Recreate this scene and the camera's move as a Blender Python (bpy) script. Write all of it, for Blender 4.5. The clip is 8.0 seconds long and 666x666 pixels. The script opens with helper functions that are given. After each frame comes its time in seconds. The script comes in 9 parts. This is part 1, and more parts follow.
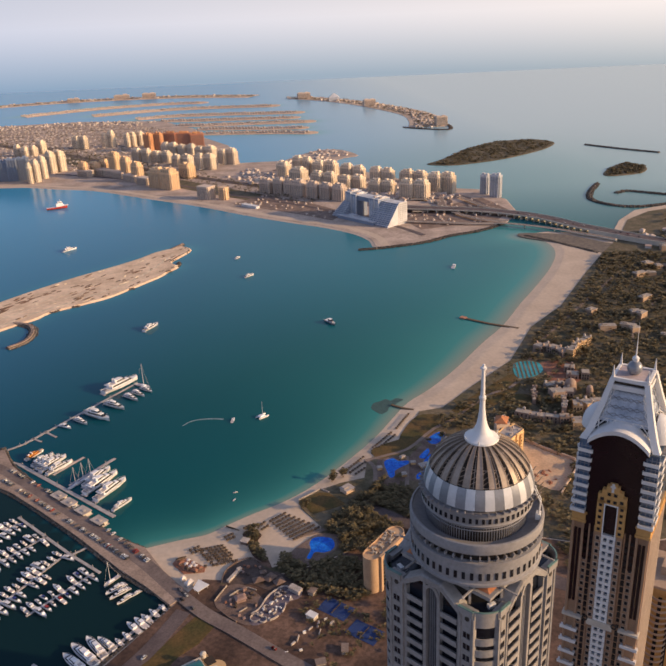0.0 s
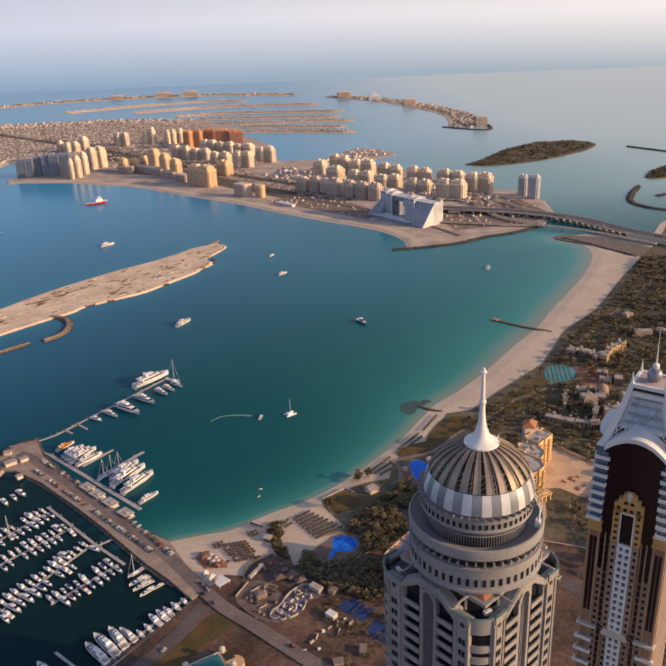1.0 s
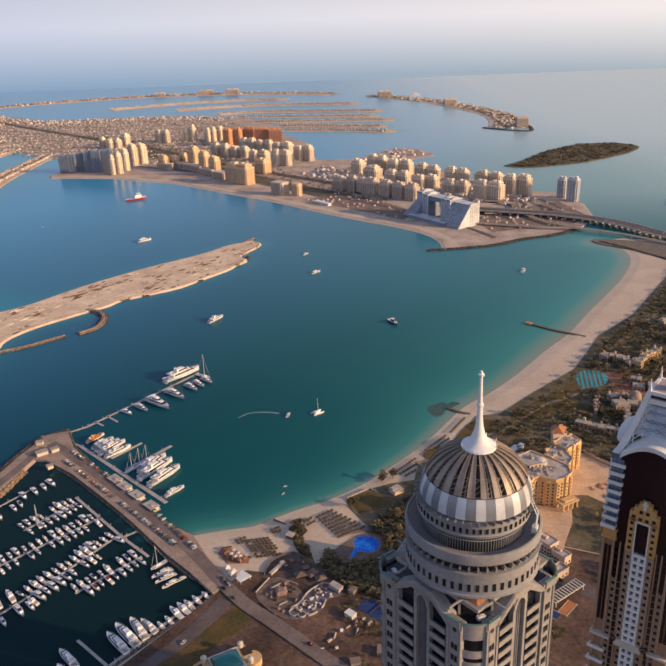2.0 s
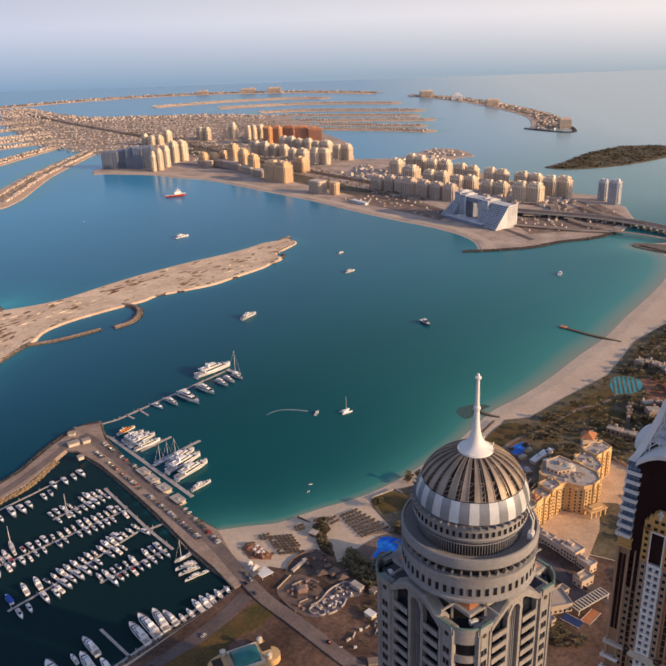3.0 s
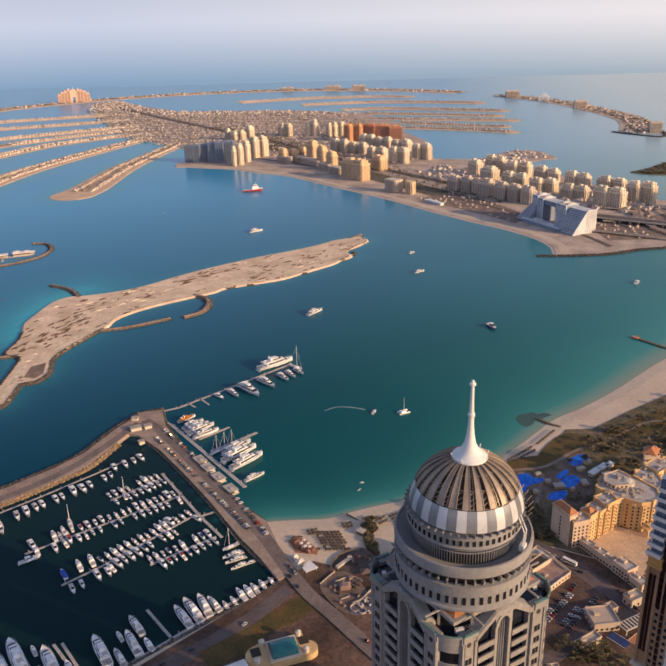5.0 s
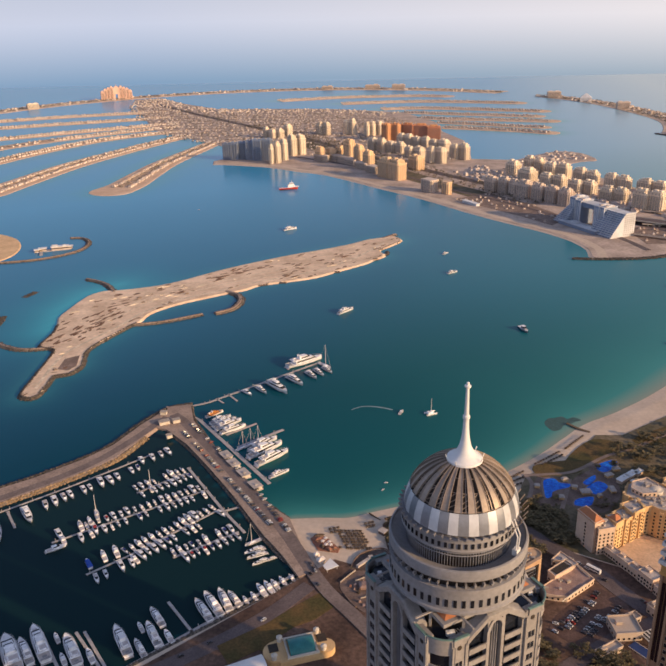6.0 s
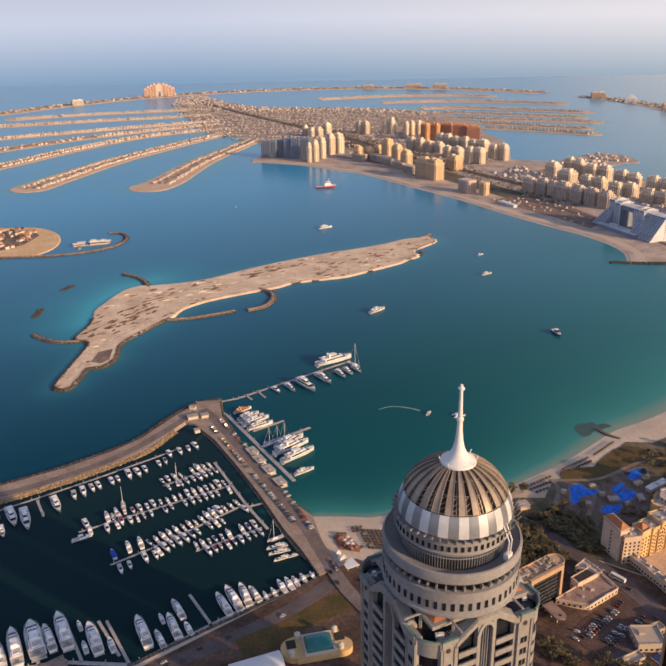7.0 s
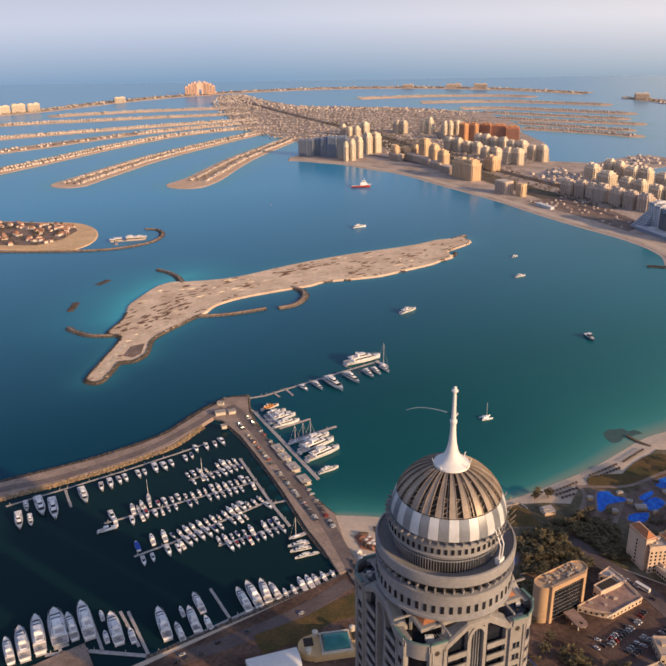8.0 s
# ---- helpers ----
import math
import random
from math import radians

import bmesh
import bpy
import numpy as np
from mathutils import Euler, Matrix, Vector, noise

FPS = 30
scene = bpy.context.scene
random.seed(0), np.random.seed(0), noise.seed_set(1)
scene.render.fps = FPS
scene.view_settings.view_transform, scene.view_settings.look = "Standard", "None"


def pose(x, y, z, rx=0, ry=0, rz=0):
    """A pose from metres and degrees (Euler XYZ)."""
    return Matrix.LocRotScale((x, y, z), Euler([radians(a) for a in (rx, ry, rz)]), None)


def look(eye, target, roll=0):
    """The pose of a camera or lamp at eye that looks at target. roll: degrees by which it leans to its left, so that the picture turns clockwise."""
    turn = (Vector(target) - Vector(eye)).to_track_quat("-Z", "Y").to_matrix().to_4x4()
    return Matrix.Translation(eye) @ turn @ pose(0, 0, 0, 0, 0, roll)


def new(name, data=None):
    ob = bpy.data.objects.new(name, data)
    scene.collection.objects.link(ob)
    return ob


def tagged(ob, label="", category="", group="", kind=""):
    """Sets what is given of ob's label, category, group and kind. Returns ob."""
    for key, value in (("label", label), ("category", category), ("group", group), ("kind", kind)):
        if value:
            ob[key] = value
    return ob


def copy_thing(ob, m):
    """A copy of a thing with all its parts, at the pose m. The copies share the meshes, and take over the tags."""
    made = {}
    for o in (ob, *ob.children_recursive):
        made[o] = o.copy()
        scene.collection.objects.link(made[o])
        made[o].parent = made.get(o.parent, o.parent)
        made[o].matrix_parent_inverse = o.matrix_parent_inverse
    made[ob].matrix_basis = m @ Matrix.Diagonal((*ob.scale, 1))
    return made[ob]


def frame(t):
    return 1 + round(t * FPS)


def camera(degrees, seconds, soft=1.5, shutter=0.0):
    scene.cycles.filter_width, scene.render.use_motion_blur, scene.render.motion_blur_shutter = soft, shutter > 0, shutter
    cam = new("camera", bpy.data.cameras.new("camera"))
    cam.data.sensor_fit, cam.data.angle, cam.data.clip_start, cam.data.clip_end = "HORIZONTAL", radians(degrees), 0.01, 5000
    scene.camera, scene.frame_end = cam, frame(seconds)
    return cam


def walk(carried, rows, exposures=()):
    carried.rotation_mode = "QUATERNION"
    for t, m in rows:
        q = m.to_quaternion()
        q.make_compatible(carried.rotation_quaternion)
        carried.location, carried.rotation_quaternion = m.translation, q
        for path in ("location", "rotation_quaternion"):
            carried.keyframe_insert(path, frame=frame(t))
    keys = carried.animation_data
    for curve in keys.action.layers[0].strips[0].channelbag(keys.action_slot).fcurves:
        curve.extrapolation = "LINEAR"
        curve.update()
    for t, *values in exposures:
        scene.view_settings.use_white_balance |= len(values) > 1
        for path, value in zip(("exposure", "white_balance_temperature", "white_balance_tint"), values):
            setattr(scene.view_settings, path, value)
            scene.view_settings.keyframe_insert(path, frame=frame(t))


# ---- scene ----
cam = camera(46, 8.0, soft=2.0)
ROWS = [
    (0, 0, 0, 370, -1.41, -21.994, 2.379),
    (0.5, 3.45, 0.38, 369.88, 0.015, -21.97, 2.319),
    (1, 6.96, 0.59, 369.72, 1.508, -21.951, 2.223),
    (1.5, 10.57, 0.83, 369.5, 2.987, -21.918, 2.107),
    (3, 21.7, 1.76, 369.12, 7.52, -21.856, 1.793),
    (3.5, 25.39, 2.11, 369.14, 9.047, -21.839, 1.717),
    (4, 29.04, 2.53, 369.22, 10.606, -21.827, 1.578),
    (4.5, 32.62, 3.11, 369.23, 12.132, -21.826, 1.473),
    (6, 43.26, 5.26, 369.24, 16.512, -21.843, 1.197),
    (6.5, 46.86, 6.14, 369.23, 17.911, -21.855, 1.136),
    (7, 50.61, 7.3, 369.24, 19.475, -21.866, 1.007),
    (7.5, 54.2, 8.43, 369.27, 20.921, -21.881, 0.93),
    (8, 57.67, 9.59, 369.31, 22.345, -21.882, 0.854),
]
walk(cam, [(t, pose(x, y, z, 90 + pitch, roll, yaw)) for t, x, y, z, yaw, pitch, roll in ROWS])

# ---- light: a low sun in the east, a hazy morning sky ----
SUN_AZ, SUN_EL = 104.0, 16.0          # degrees clockwise from +y, above the horizon
sun_data = bpy.data.lights.new("sun", "SUN")
sun_data.energy, sun_data.angle, sun_data.color = 5.0, radians(0.6), (1.0, 0.65, 0.33)
sun = new("sun", sun_data)
sun_way = Vector((math.sin(radians(SUN_AZ)) * math.cos(radians(SUN_EL)), math.cos(radians(SUN_AZ)) * math.cos(radians(SUN_EL)), math.sin(radians(SUN_EL))))
sun.matrix_world = look(sun_way * 3000, (0, 0, 0))

world = bpy.data.worlds.new("sky")
scene.world = world
world.use_nodes = True
wn, wl = world.node_tree.nodes, world.node_tree.links
wn.clear()


def wmath(op, a, b=None, clamp=False):
    n = wn.new("ShaderNodeMath")
    n.operation, n.use_clamp = op, clamp
    for i, v in enumerate((a, b)):
        if v is None:
            continue
        if isinstance(v, (int, float)):
            n.inputs[i].default_value = v
        else:
            wl.new(v, n.inputs[i])
    return n.outputs[0]


def wmix(fac, a, b):
    n = wn.new("ShaderNodeMix")
    n.data_type = "RGBA"
    wl.new(fac, n.inputs[0])
    for i, v in ((6, a), (7, b)):
        if isinstance(v, tuple):
            n.inputs[i].default_value = (*v, 1)
        else:
            wl.new(v, n.inputs[i])
    return n.outputs[2]


coord = wn.new("ShaderNodeTexCoord")
split = wn.new("ShaderNodeSeparateXYZ")
wl.new(coord.outputs["Generated"], split.inputs[0])
east = wmath("MULTIPLY_ADD", split.outputs[0], 0.9)
east.node.inputs[2].default_value = 0.45
east.node.use_clamp = True
sky = wn.new("ShaderNodeTexSky")
sky.sky_type, sky.sun_disc = "NISHITA", False
sky.sun_elevation, sky.sun_rotation = radians(SUN_EL), radians(SUN_AZ)
sky.air_density, sky.dust_density, sky.ozone_density, sky.altitude = 1.0, 3.0, 2.0, 0
nishita = wn.new("ShaderNodeMix")
nishita.data_type, nishita.blend_type = "RGBA", "MULTIPLY"
nishita.inputs[0].default_value = 1.0
wl.new(sky.outputs[0], nishita.inputs[6])
nishita.inputs[7].default_value = (0.095, 0.115, 0.155, 1)
# haze: pale lavender away from the sun, warm cream towards it; below the horizon the far sea in haze
haze = wmix(east, (0.66, 0.69, 0.83), (1.14, 0.99, 0.90))
far_sea = wmix(east, (0.24, 0.37, 0.54), (0.48, 0.51, 0.515))
low = wmath("MULTIPLY_ADD", split.outputs[2], 14.0)
low.node.inputs[2].default_value = 0.92
low.node.use_clamp = True
low = wmath("SMOOTH_MIN", low, 1.0)
horizon = wmix(low, far_sea, haze)
up = wmath("MULTIPLY", split.outputs[2], 1.9, True)
up = wmath("POWER", up, 0.7)
dome_sky = wmix(wmath("MULTIPLY", up, 0.85), horizon, nishita.outputs[2])
shade = wn.new("ShaderNodeBackground")
wl.new(dome_sky, shade.inputs[0])
shade.inputs[1].default_value = 1.0
out = wn.new("ShaderNodeOutputWorld")
wl.new(shade.outputs[0], out.inputs[0])
scene.view_settings.exposure = 0.0

# ---- materials ----
MATS = {}


def mat(name, base, rough=0.7, metal=0.0, var=0.25, fine=0.15, size=20.0, grain=1.5, rnd=0.0, bump=0.0, tint=None, ior=1.45):
    """A surface with colour that varies at two scales (size, grain in metres), between base and tint, and by object (rnd)."""
    m = bpy.data.materials.new(name)
    m.use_nodes = True
    n, l = m.node_tree.nodes, m.node_tree.links
    b = n["Principled BSDF"]
    b.inputs["Roughness"].default_value, b.inputs["Metallic"].default_value, b.inputs["IOR"].default_value = rough, metal, ior
    geo = n.new("ShaderNodeNewGeometry")
    big, small = n.new("ShaderNodeTexNoise"), n.new("ShaderNodeTexNoise")
    for tex, s, d in ((big, size, 4), (small, grain, 3)):
        tex.inputs["Scale"].default_value, tex.inputs["Detail"].default_value = 1.0 / s, d
        l.new(geo.outputs["Position"], tex.inputs["Vector"])
    mix = n.new("ShaderNodeMix")
    mix.data_type = "RGBA"
    mix.inputs[6].default_value = (*base, 1)
    mix.inputs[7].default_value = (*(tint or [c * (1 - var) for c in base]), 1)
    ramp = n.new("ShaderNodeMapRange")
    ramp.inputs[1].default_value, ramp.inputs[2].default_value = 0.35, 0.65
    l.new(big.outputs[0], ramp.inputs[0])
    l.new(ramp.outputs[0], mix.inputs[0])
    val = n.new("ShaderNodeMapRange")
    val.inputs[1].default_value, val.inputs[2].default_value = 0.25, 0.75
    val.inputs[3].default_value, val.inputs[4].default_value = 1 - fine, 1 + fine
    l.new(small.outputs[0], val.inputs[0])
    hsv = n.new("ShaderNodeHueSaturation")
    l.new(mix.outputs[2], hsv.inputs["Color"])
    if rnd:
        info = n.new("ShaderNodeObjectInfo")
        r = n.new("ShaderNodeMapRange")
        r.inputs[3].default_value, r.inputs[4].default_value = 1 - rnd, 1 + rnd
        l.new(info.outputs["Random"], r.inputs[0])
        mul = n.new("ShaderNodeMath")
        mul.operation = "MULTIPLY"
        l.new(r.outputs[0], mul.inputs[0])
        l.new(val.outputs[0], mul.inputs[1])
        l.new(mul.outputs[0], hsv.inputs["Value"])
    else:
        l.new(val.outputs[0], hsv.inputs["Value"])
    l.new(hsv.outputs[0], b.inputs["Base Color"])
    if bump:
        bp = n.new("ShaderNodeBump")
        bp.inputs["Distance"].default_value, bp.inputs["Strength"].default_value = bump, 0.6
        l.new(small.outputs[0], bp.inputs["Height"])
        l.new(bp.outputs[0], b.inputs["Normal"])
    MATS[name] = m
    return m


def island_mat(name, base, tint, rough=0.85, spread=0.35):
    """As mat, but every loose piece of the joined mesh has its own shade between base and tint."""
    m = bpy.data.materials.new(name)
    m.use_nodes = True
    n, l = m.node_tree.nodes, m.node_tree.links
    b = n["Principled BSDF"]
    b.inputs["Roughness"].default_value = rough
    geo = n.new("ShaderNodeNewGeometry")
    mix = n.new("ShaderNodeMix")
    mix.data_type = "RGBA"
    mix.inputs[6].default_value, mix.inputs[7].default_value = (*base, 1), (*tint, 1)
    l.new(geo.outputs["Random Per Island"], mix.inputs[0])
    tex = n.new("ShaderNodeTexNoise")
    tex.inputs["Scale"].default_value = 0.8
    l.new(geo.outputs["Position"], tex.inputs["Vector"])
    val = n.new("ShaderNodeMapRange")
    val.inputs[1].default_value, val.inputs[2].default_value = 0.3, 0.7
    val.inputs[3].default_value, val.inputs[4].default_value = 1 - spread, 1 + spread
    l.new(tex.outputs[0], val.inputs[0])
    hsv = n.new("ShaderNodeHueSaturation")
    l.new(mix.outputs[2], hsv.inputs["Color"])
    l.new(val.outputs[0], hsv.inputs["Value"])
    l.new(hsv.outputs[0], b.inputs["Base Color"])
    MATS[name] = m
    return m


mat("sand", (0.60, 0.48, 0.375), 0.95, var=0.18, fine=0.10, size=45, grain=4, tint=(0.52, 0.41, 0.315), bump=0.3)
mat("dry_sand", (0.66, 0.50, 0.37), 0.95, size=30, grain=3, fine=0.20, tint=(0.56, 0.41, 0.29), bump=0.5)
mat("earth", (0.062, 0.036, 0.027), 0.95, size=30, grain=2.6, fine=0.45, tint=(0.165, 0.098, 0.070), bump=0.3)
mat("park_ground", (0.085, 0.074, 0.040), 0.95, size=18, grain=2.5, fine=0.35, tint=(0.17, 0.132, 0.085), bump=0.4)
mat("lawn", (0.066, 0.056, 0.016), 0.95, size=16, grain=1.8, fine=0.35, tint=(0.135, 0.078, 0.027))
mat("asphalt", (0.092, 0.070, 0.070), 0.85, size=15, grain=1.2, fine=0.25, tint=(0.135, 0.103, 0.100))
mat("paving", (0.27, 0.205, 0.17), 0.9, size=16, grain=1.5, fine=0.2, tint=(0.20, 0.15, 0.125))
mat("roof_pale", (0.50, 0.44, 0.40), 0.9, size=5, grain=0.8, fine=0.25, tint=(0.36, 0.31, 0.28))
mat("site_ground", (0.28, 0.20, 0.16), 0.95, size=14, grain=2.0, fine=0.35, tint=(0.17, 0.12, 0.095))
mat("frond_sand", (0.66, 0.47, 0.33), 0.95, size=30, grain=4, fine=0.15, tint=(0.56, 0.38, 0.26))
mat("plaza_brown", (0.135, 0.092, 0.076), 0.9, size=9, grain=1.2, fine=0.35, tint=(0.20, 0.14, 0.115))
mat("plaza_dark", (0.070, 0.050, 0.043), 0.9, size=9, grain=1.2, fine=0.35, tint=(0.11, 0.078, 0.066))
mat("slate_floor", (0.12, 0.10, 0.125), 0.85, size=6, grain=1.0, fine=0.3, tint=(0.17, 0.14, 0.165))
mat("red_deck", (0.25, 0.10, 0.062), 0.9, size=4, grain=0.8, fine=0.3, tint=(0.34, 0.16, 0.10))
mat("red_asphalt", (0.078, 0.044, 0.036), 0.9, size=12, grain=1.6, fine=0.35, tint=(0.125, 0.076, 0.062))
mat("orange_sand", (0.74, 0.50, 0.28), 0.95, size=30, grain=4, fine=0.15, tint=(0.64, 0.42, 0.23))
mat("trunk_ground", (0.54, 0.42, 0.345), 0.95, size=40, grain=5, fine=0.25, tint=(0.35, 0.27, 0.22))
mat("deck_paving", (0.30, 0.225, 0.185), 0.9, size=9, grain=1.2, fine=0.3, tint=(0.18, 0.13, 0.105))
mat("isle_sand", (0.80, 0.605, 0.435), 0.95, size=34, grain=4.0, fine=0.16, tint=(0.58, 0.42, 0.29), bump=0.6)
mat("dug_earth", (0.13, 0.070, 0.042), 0.95, size=6, grain=1.5, fine=0.35, tint=(0.22, 0.125, 0.075), bump=0.4)
mat("quay_top", (0.37, 0.275, 0.22), 0.9, size=14, grain=1.5, fine=0.3, tint=(0.27, 0.20, 0.16))
mat("quay_road", (0.215, 0.165, 0.145), 0.9, size=18, grain=1.6, fine=0.25, tint=(0.15, 0.115, 0.105))
mat("rock", (0.13, 0.11, 0.095), 0.95, size=6, grain=1.2, fine=0.4, tint=(0.22, 0.18, 0.14), bump=0.8)
mat("cream_stone", (0.62, 0.55, 0.46), 0.75, size=12, grain=0.8, fine=0.06, tint=(0.55, 0.49, 0.41))
mat("cool_stone", (0.292, 0.279, 0.280), 0.65, size=9, grain=0.8, fine=0.14, tint=(0.228, 0.218, 0.220))
# near black that puts the shadow below the drum into the colour
mat("recess_shade", (0.014, 0.012, 0.011), 0.8, size=3, grain=0.4, fine=0.3)
mat("pier_stone", (0.322, 0.300, 0.286), 0.65, size=9, grain=0.8, fine=0.16, tint=(0.255, 0.236, 0.225))
mat("verdigris", (0.16, 0.27, 0.25), 0.5, size=4, grain=0.5, fine=0.15)
mat("flank_stone", (0.50, 0.40, 0.32), 0.75, size=10, grain=0.8, fine=0.08, tint=(0.44, 0.35, 0.28))
mat("pale_screen", (0.56, 0.61, 0.69), 0.35, metal=0.1, size=5, grain=0.6, fine=0.18, tint=(0.32, 0.37, 0.46))
mat("white_paint", (0.78, 0.76, 0.74), 0.5, size=6, grain=0.6, fine=0.04, tint=(0.70, 0.68, 0.66))
mat("grey_panel", (0.30, 0.31, 0.34), 0.35, metal=0.3, size=5, grain=0.6, fine=0.08, rnd=0.12)
mat("white_panel", (0.72, 0.72, 0.73), 0.35, metal=0.1, size=5, grain=0.6, fine=0.05, rnd=0.08)
mat("rib_bronze", (0.37, 0.295, 0.235), 0.5, metal=0.25, size=3, grain=0.4, fine=0.12, rnd=0.15)
# mainly for hollows, whose darkness is put into the colour
mat("dark_inside", (0.05, 0.038, 0.030), 0.9, size=3, grain=0.4, fine=0.3)
# far panes lighter than dark_glass: haze and sky reflection put into the colour
mat("far_glass", (0.16, 0.155, 0.16), 0.35, size=8, grain=2, fine=0.2)
mat("dark_glass", (0.02, 0.022, 0.028), 0.12, size=5, grain=1.5, fine=0.2, rnd=0.3)
mat("tower_glass", (0.016, 0.019, 0.028), 0.14, size=5, grain=1.5, fine=0.25, rnd=0.3)
mat("pink_floor", (0.55, 0.44, 0.42), 0.8, size=5, grain=0.8, fine=0.12)
mat("maroon_glass", (0.020, 0.008, 0.012), 0.18, size=8, grain=2, fine=0.15)
mat("blue_glass", (0.10, 0.15, 0.23), 0.15, size=6, grain=2, fine=0.2, rnd=0.25)
mat("gallery_grey", (0.31, 0.31, 0.335), 0.6, size=6, grain=0.8, fine=0.08)
mat("terrace_green", (0.022, 0.034, 0.022), 0.9, size=4, grain=0.6, fine=0.3)
mat("terracotta", (0.52, 0.20, 0.085), 0.85, size=5, grain=0.7, fine=0.15, tint=(0.42, 0.17, 0.08))
mat("brown_stone", (0.40, 0.25, 0.155), 0.75, size=10, grain=0.8, fine=0.08, tint=(0.34, 0.205, 0.125))
mat("tan_stone", (0.60, 0.345, 0.12), 0.7, size=8, grain=0.8, fine=0.08, tint=(0.52, 0.295, 0.10))
mat("gold_stone", (0.46, 0.33, 0.235), 0.75, size=10, grain=0.8, fine=0.10, tint=(0.38, 0.265, 0.185), rnd=0.06)
mat("pool_blue", (0.004, 0.085, 0.56), 0.12, size=4, grain=1.2, fine=0.35, tint=(0.02, 0.22, 0.80), ior=1.33)
mat("pool_teal", (0.05, 0.34, 0.38), 0.1, size=8, grain=2, fine=0.15, ior=1.33)
mat("court_blue", (0.022, 0.05, 0.17), 0.8, size=8, grain=2, fine=0.12)
mat("teal_roof", (0.045, 0.22, 0.22), 0.35, metal=0.2, size=6, grain=1, fine=0.1)

# ---- building helpers ----


class Geo:
    """Collects corners and faces of one mesh."""

    def __init__(self):
        self.v, self.f = [], []

    def add(self, verts, faces):
        k = len(self.v)
        self.v += [tuple(p) for p in verts]
        self.f += [tuple(i + k for i in q) for q in faces]
        return self

    def box(self, x, y, z, sx, sy, sz, rot=0.0, taper=1.0):
        """z is the underside."""
        c, s = math.cos(radians(rot)), math.sin(radians(rot))
        vs = []
        for h, k in ((0, 1.0), (sz, taper)):
            for u, w in ((-1, -1), (1, -1), (1, 1), (-1, 1)):
                a, b = u * sx / 2 * k, w * sy / 2 * k
                vs.append((x + a * c - b * s, y + a * s + b * c, z + h))
        return self.add(vs, [(3, 2, 1, 0), (4, 5, 6, 7), (0, 1, 5, 4), (1, 2, 6, 5), (2, 3, 7, 6), (3, 0, 4, 7)])

    def prism(self, pts, z0, z1, grow=0.0):
        """pts counter-clockwise; grow widens the foot, as a slope."""
        n = len(pts)
        area = sum(pts[i][0] * pts[(i + 1) % n][1] - pts[(i + 1) % n][0] * pts[i][1] for i in range(n))
        if area < 0:
            pts = pts[::-1]
        low = pts
        if grow:
            low = []
            for i in range(n):
                a, b = Vector(pts[i - 1][:2]), Vector(pts[(i + 1) % n][:2])
                d = (b - a).normalized()
                low.append((pts[i][0] + d.y * grow, pts[i][1] - d.x * grow))
        vs = [(p[0], p[1], z0) for p in low] + [(p[0], p[1], z1) for p in pts]
        fs = [tuple(range(n, 2 * n))]
        fs += [(i, (i + 1) % n, n + (i + 1) % n, n + i) for i in range(n)]
        if not grow:
            fs.append(tuple(range(n - 1, -1, -1)))
        return self.add(vs, fs)

    def lathe(self, prof, n=48, x=0.0, y=0.0, a0=0.0, a1=360.0):
        full = abs(a1 - a0) >= 359.9
        m = n if full else n + 1
        vs = []
        for r, z in prof:
            for i in range(m):
                a = radians(a0 + (a1 - a0) * i / n)
                vs.append((x + r * math.cos(a), y + r * math.sin(a), z))
        fs = []
        for j in range(len(prof) - 1):
            for i in range(n):
                k = (i + 1) % m
                fs.append((j * m + i, j * m + k, (j + 1) * m + k, (j + 1) * m + i))
        return self.add(vs, fs)

    def tube(self, p, q, r0, r1=None, n=8):
        p, q = Vector(p), Vector(q)
        r1 = r0 if r1 is None else r1
        d = (q - p).normalized()
        u = d.orthogonal().normalized()
        w = d.cross(u)
        vs = []
        for c, r in ((p, r0), (q, r1)):
            for i in range(n):
                a = 2 * math.pi * i / n
                vs.append(c + (u * math.cos(a) + w * math.sin(a)) * r)
        fs = [(i, (i + 1) % n, n + (i + 1) % n, n + i) for i in range(n)]
        fs += [tuple(range(n - 1, -1, -1)), tuple(range(n, 2 * n))]
        return self.add(vs, fs)

    def loft(self, rows, close=False, cap=True):
        """rows of corners with the same count; close joins each row's end to its start."""
        n = len(rows[0])
        vs = [p for row in rows for p in row]
        fs = []
        for j in range(len(rows) - 1):
            for i in range(n if close else n - 1):
                k = (i + 1) % n
                fs.append((j * n + i, j * n + k, (j + 1) * n + k, (j + 1) * n + i))
        if cap and close:
            fs += [tuple(range(n - 1, -1, -1)), tuple(range((len(rows) - 1) * n, len(rows) * n))]
        return self.add(vs, fs)


def mesh_of(name, geo, material, smooth=0):
    me = bpy.data.meshes.new(name)
    me.from_pydata(geo.v, [], geo.f)
    if smooth:
        me.shade_smooth()
        me.set_sharp_from_angle(angle=radians(smooth))
    me.materials.append(MATS[material] if isinstance(material, str) else material)
    me.update()
    return me


def part(name, geo, material, parent=None, label="", smooth=0, at=None):
    """One mesh object; geo may be a Geo or a mesh that is shared."""
    me = geo if isinstance(geo, bpy.types.Mesh) else mesh_of(name, geo, material, smooth)
    ob = new(name, me)
    if at is not None:
        ob.matrix_basis = at
    if parent is not None:
        ob.parent = parent
    if label:
        ob["label"] = label
    return ob


def thing(name, label, category, m=None, group="", kind=""):
    ob = new(name)
    ob.empty_display_size = 1.0
    if m is not None:
        ob.matrix_basis = m
    return tagged(ob, label, category, group, kind)


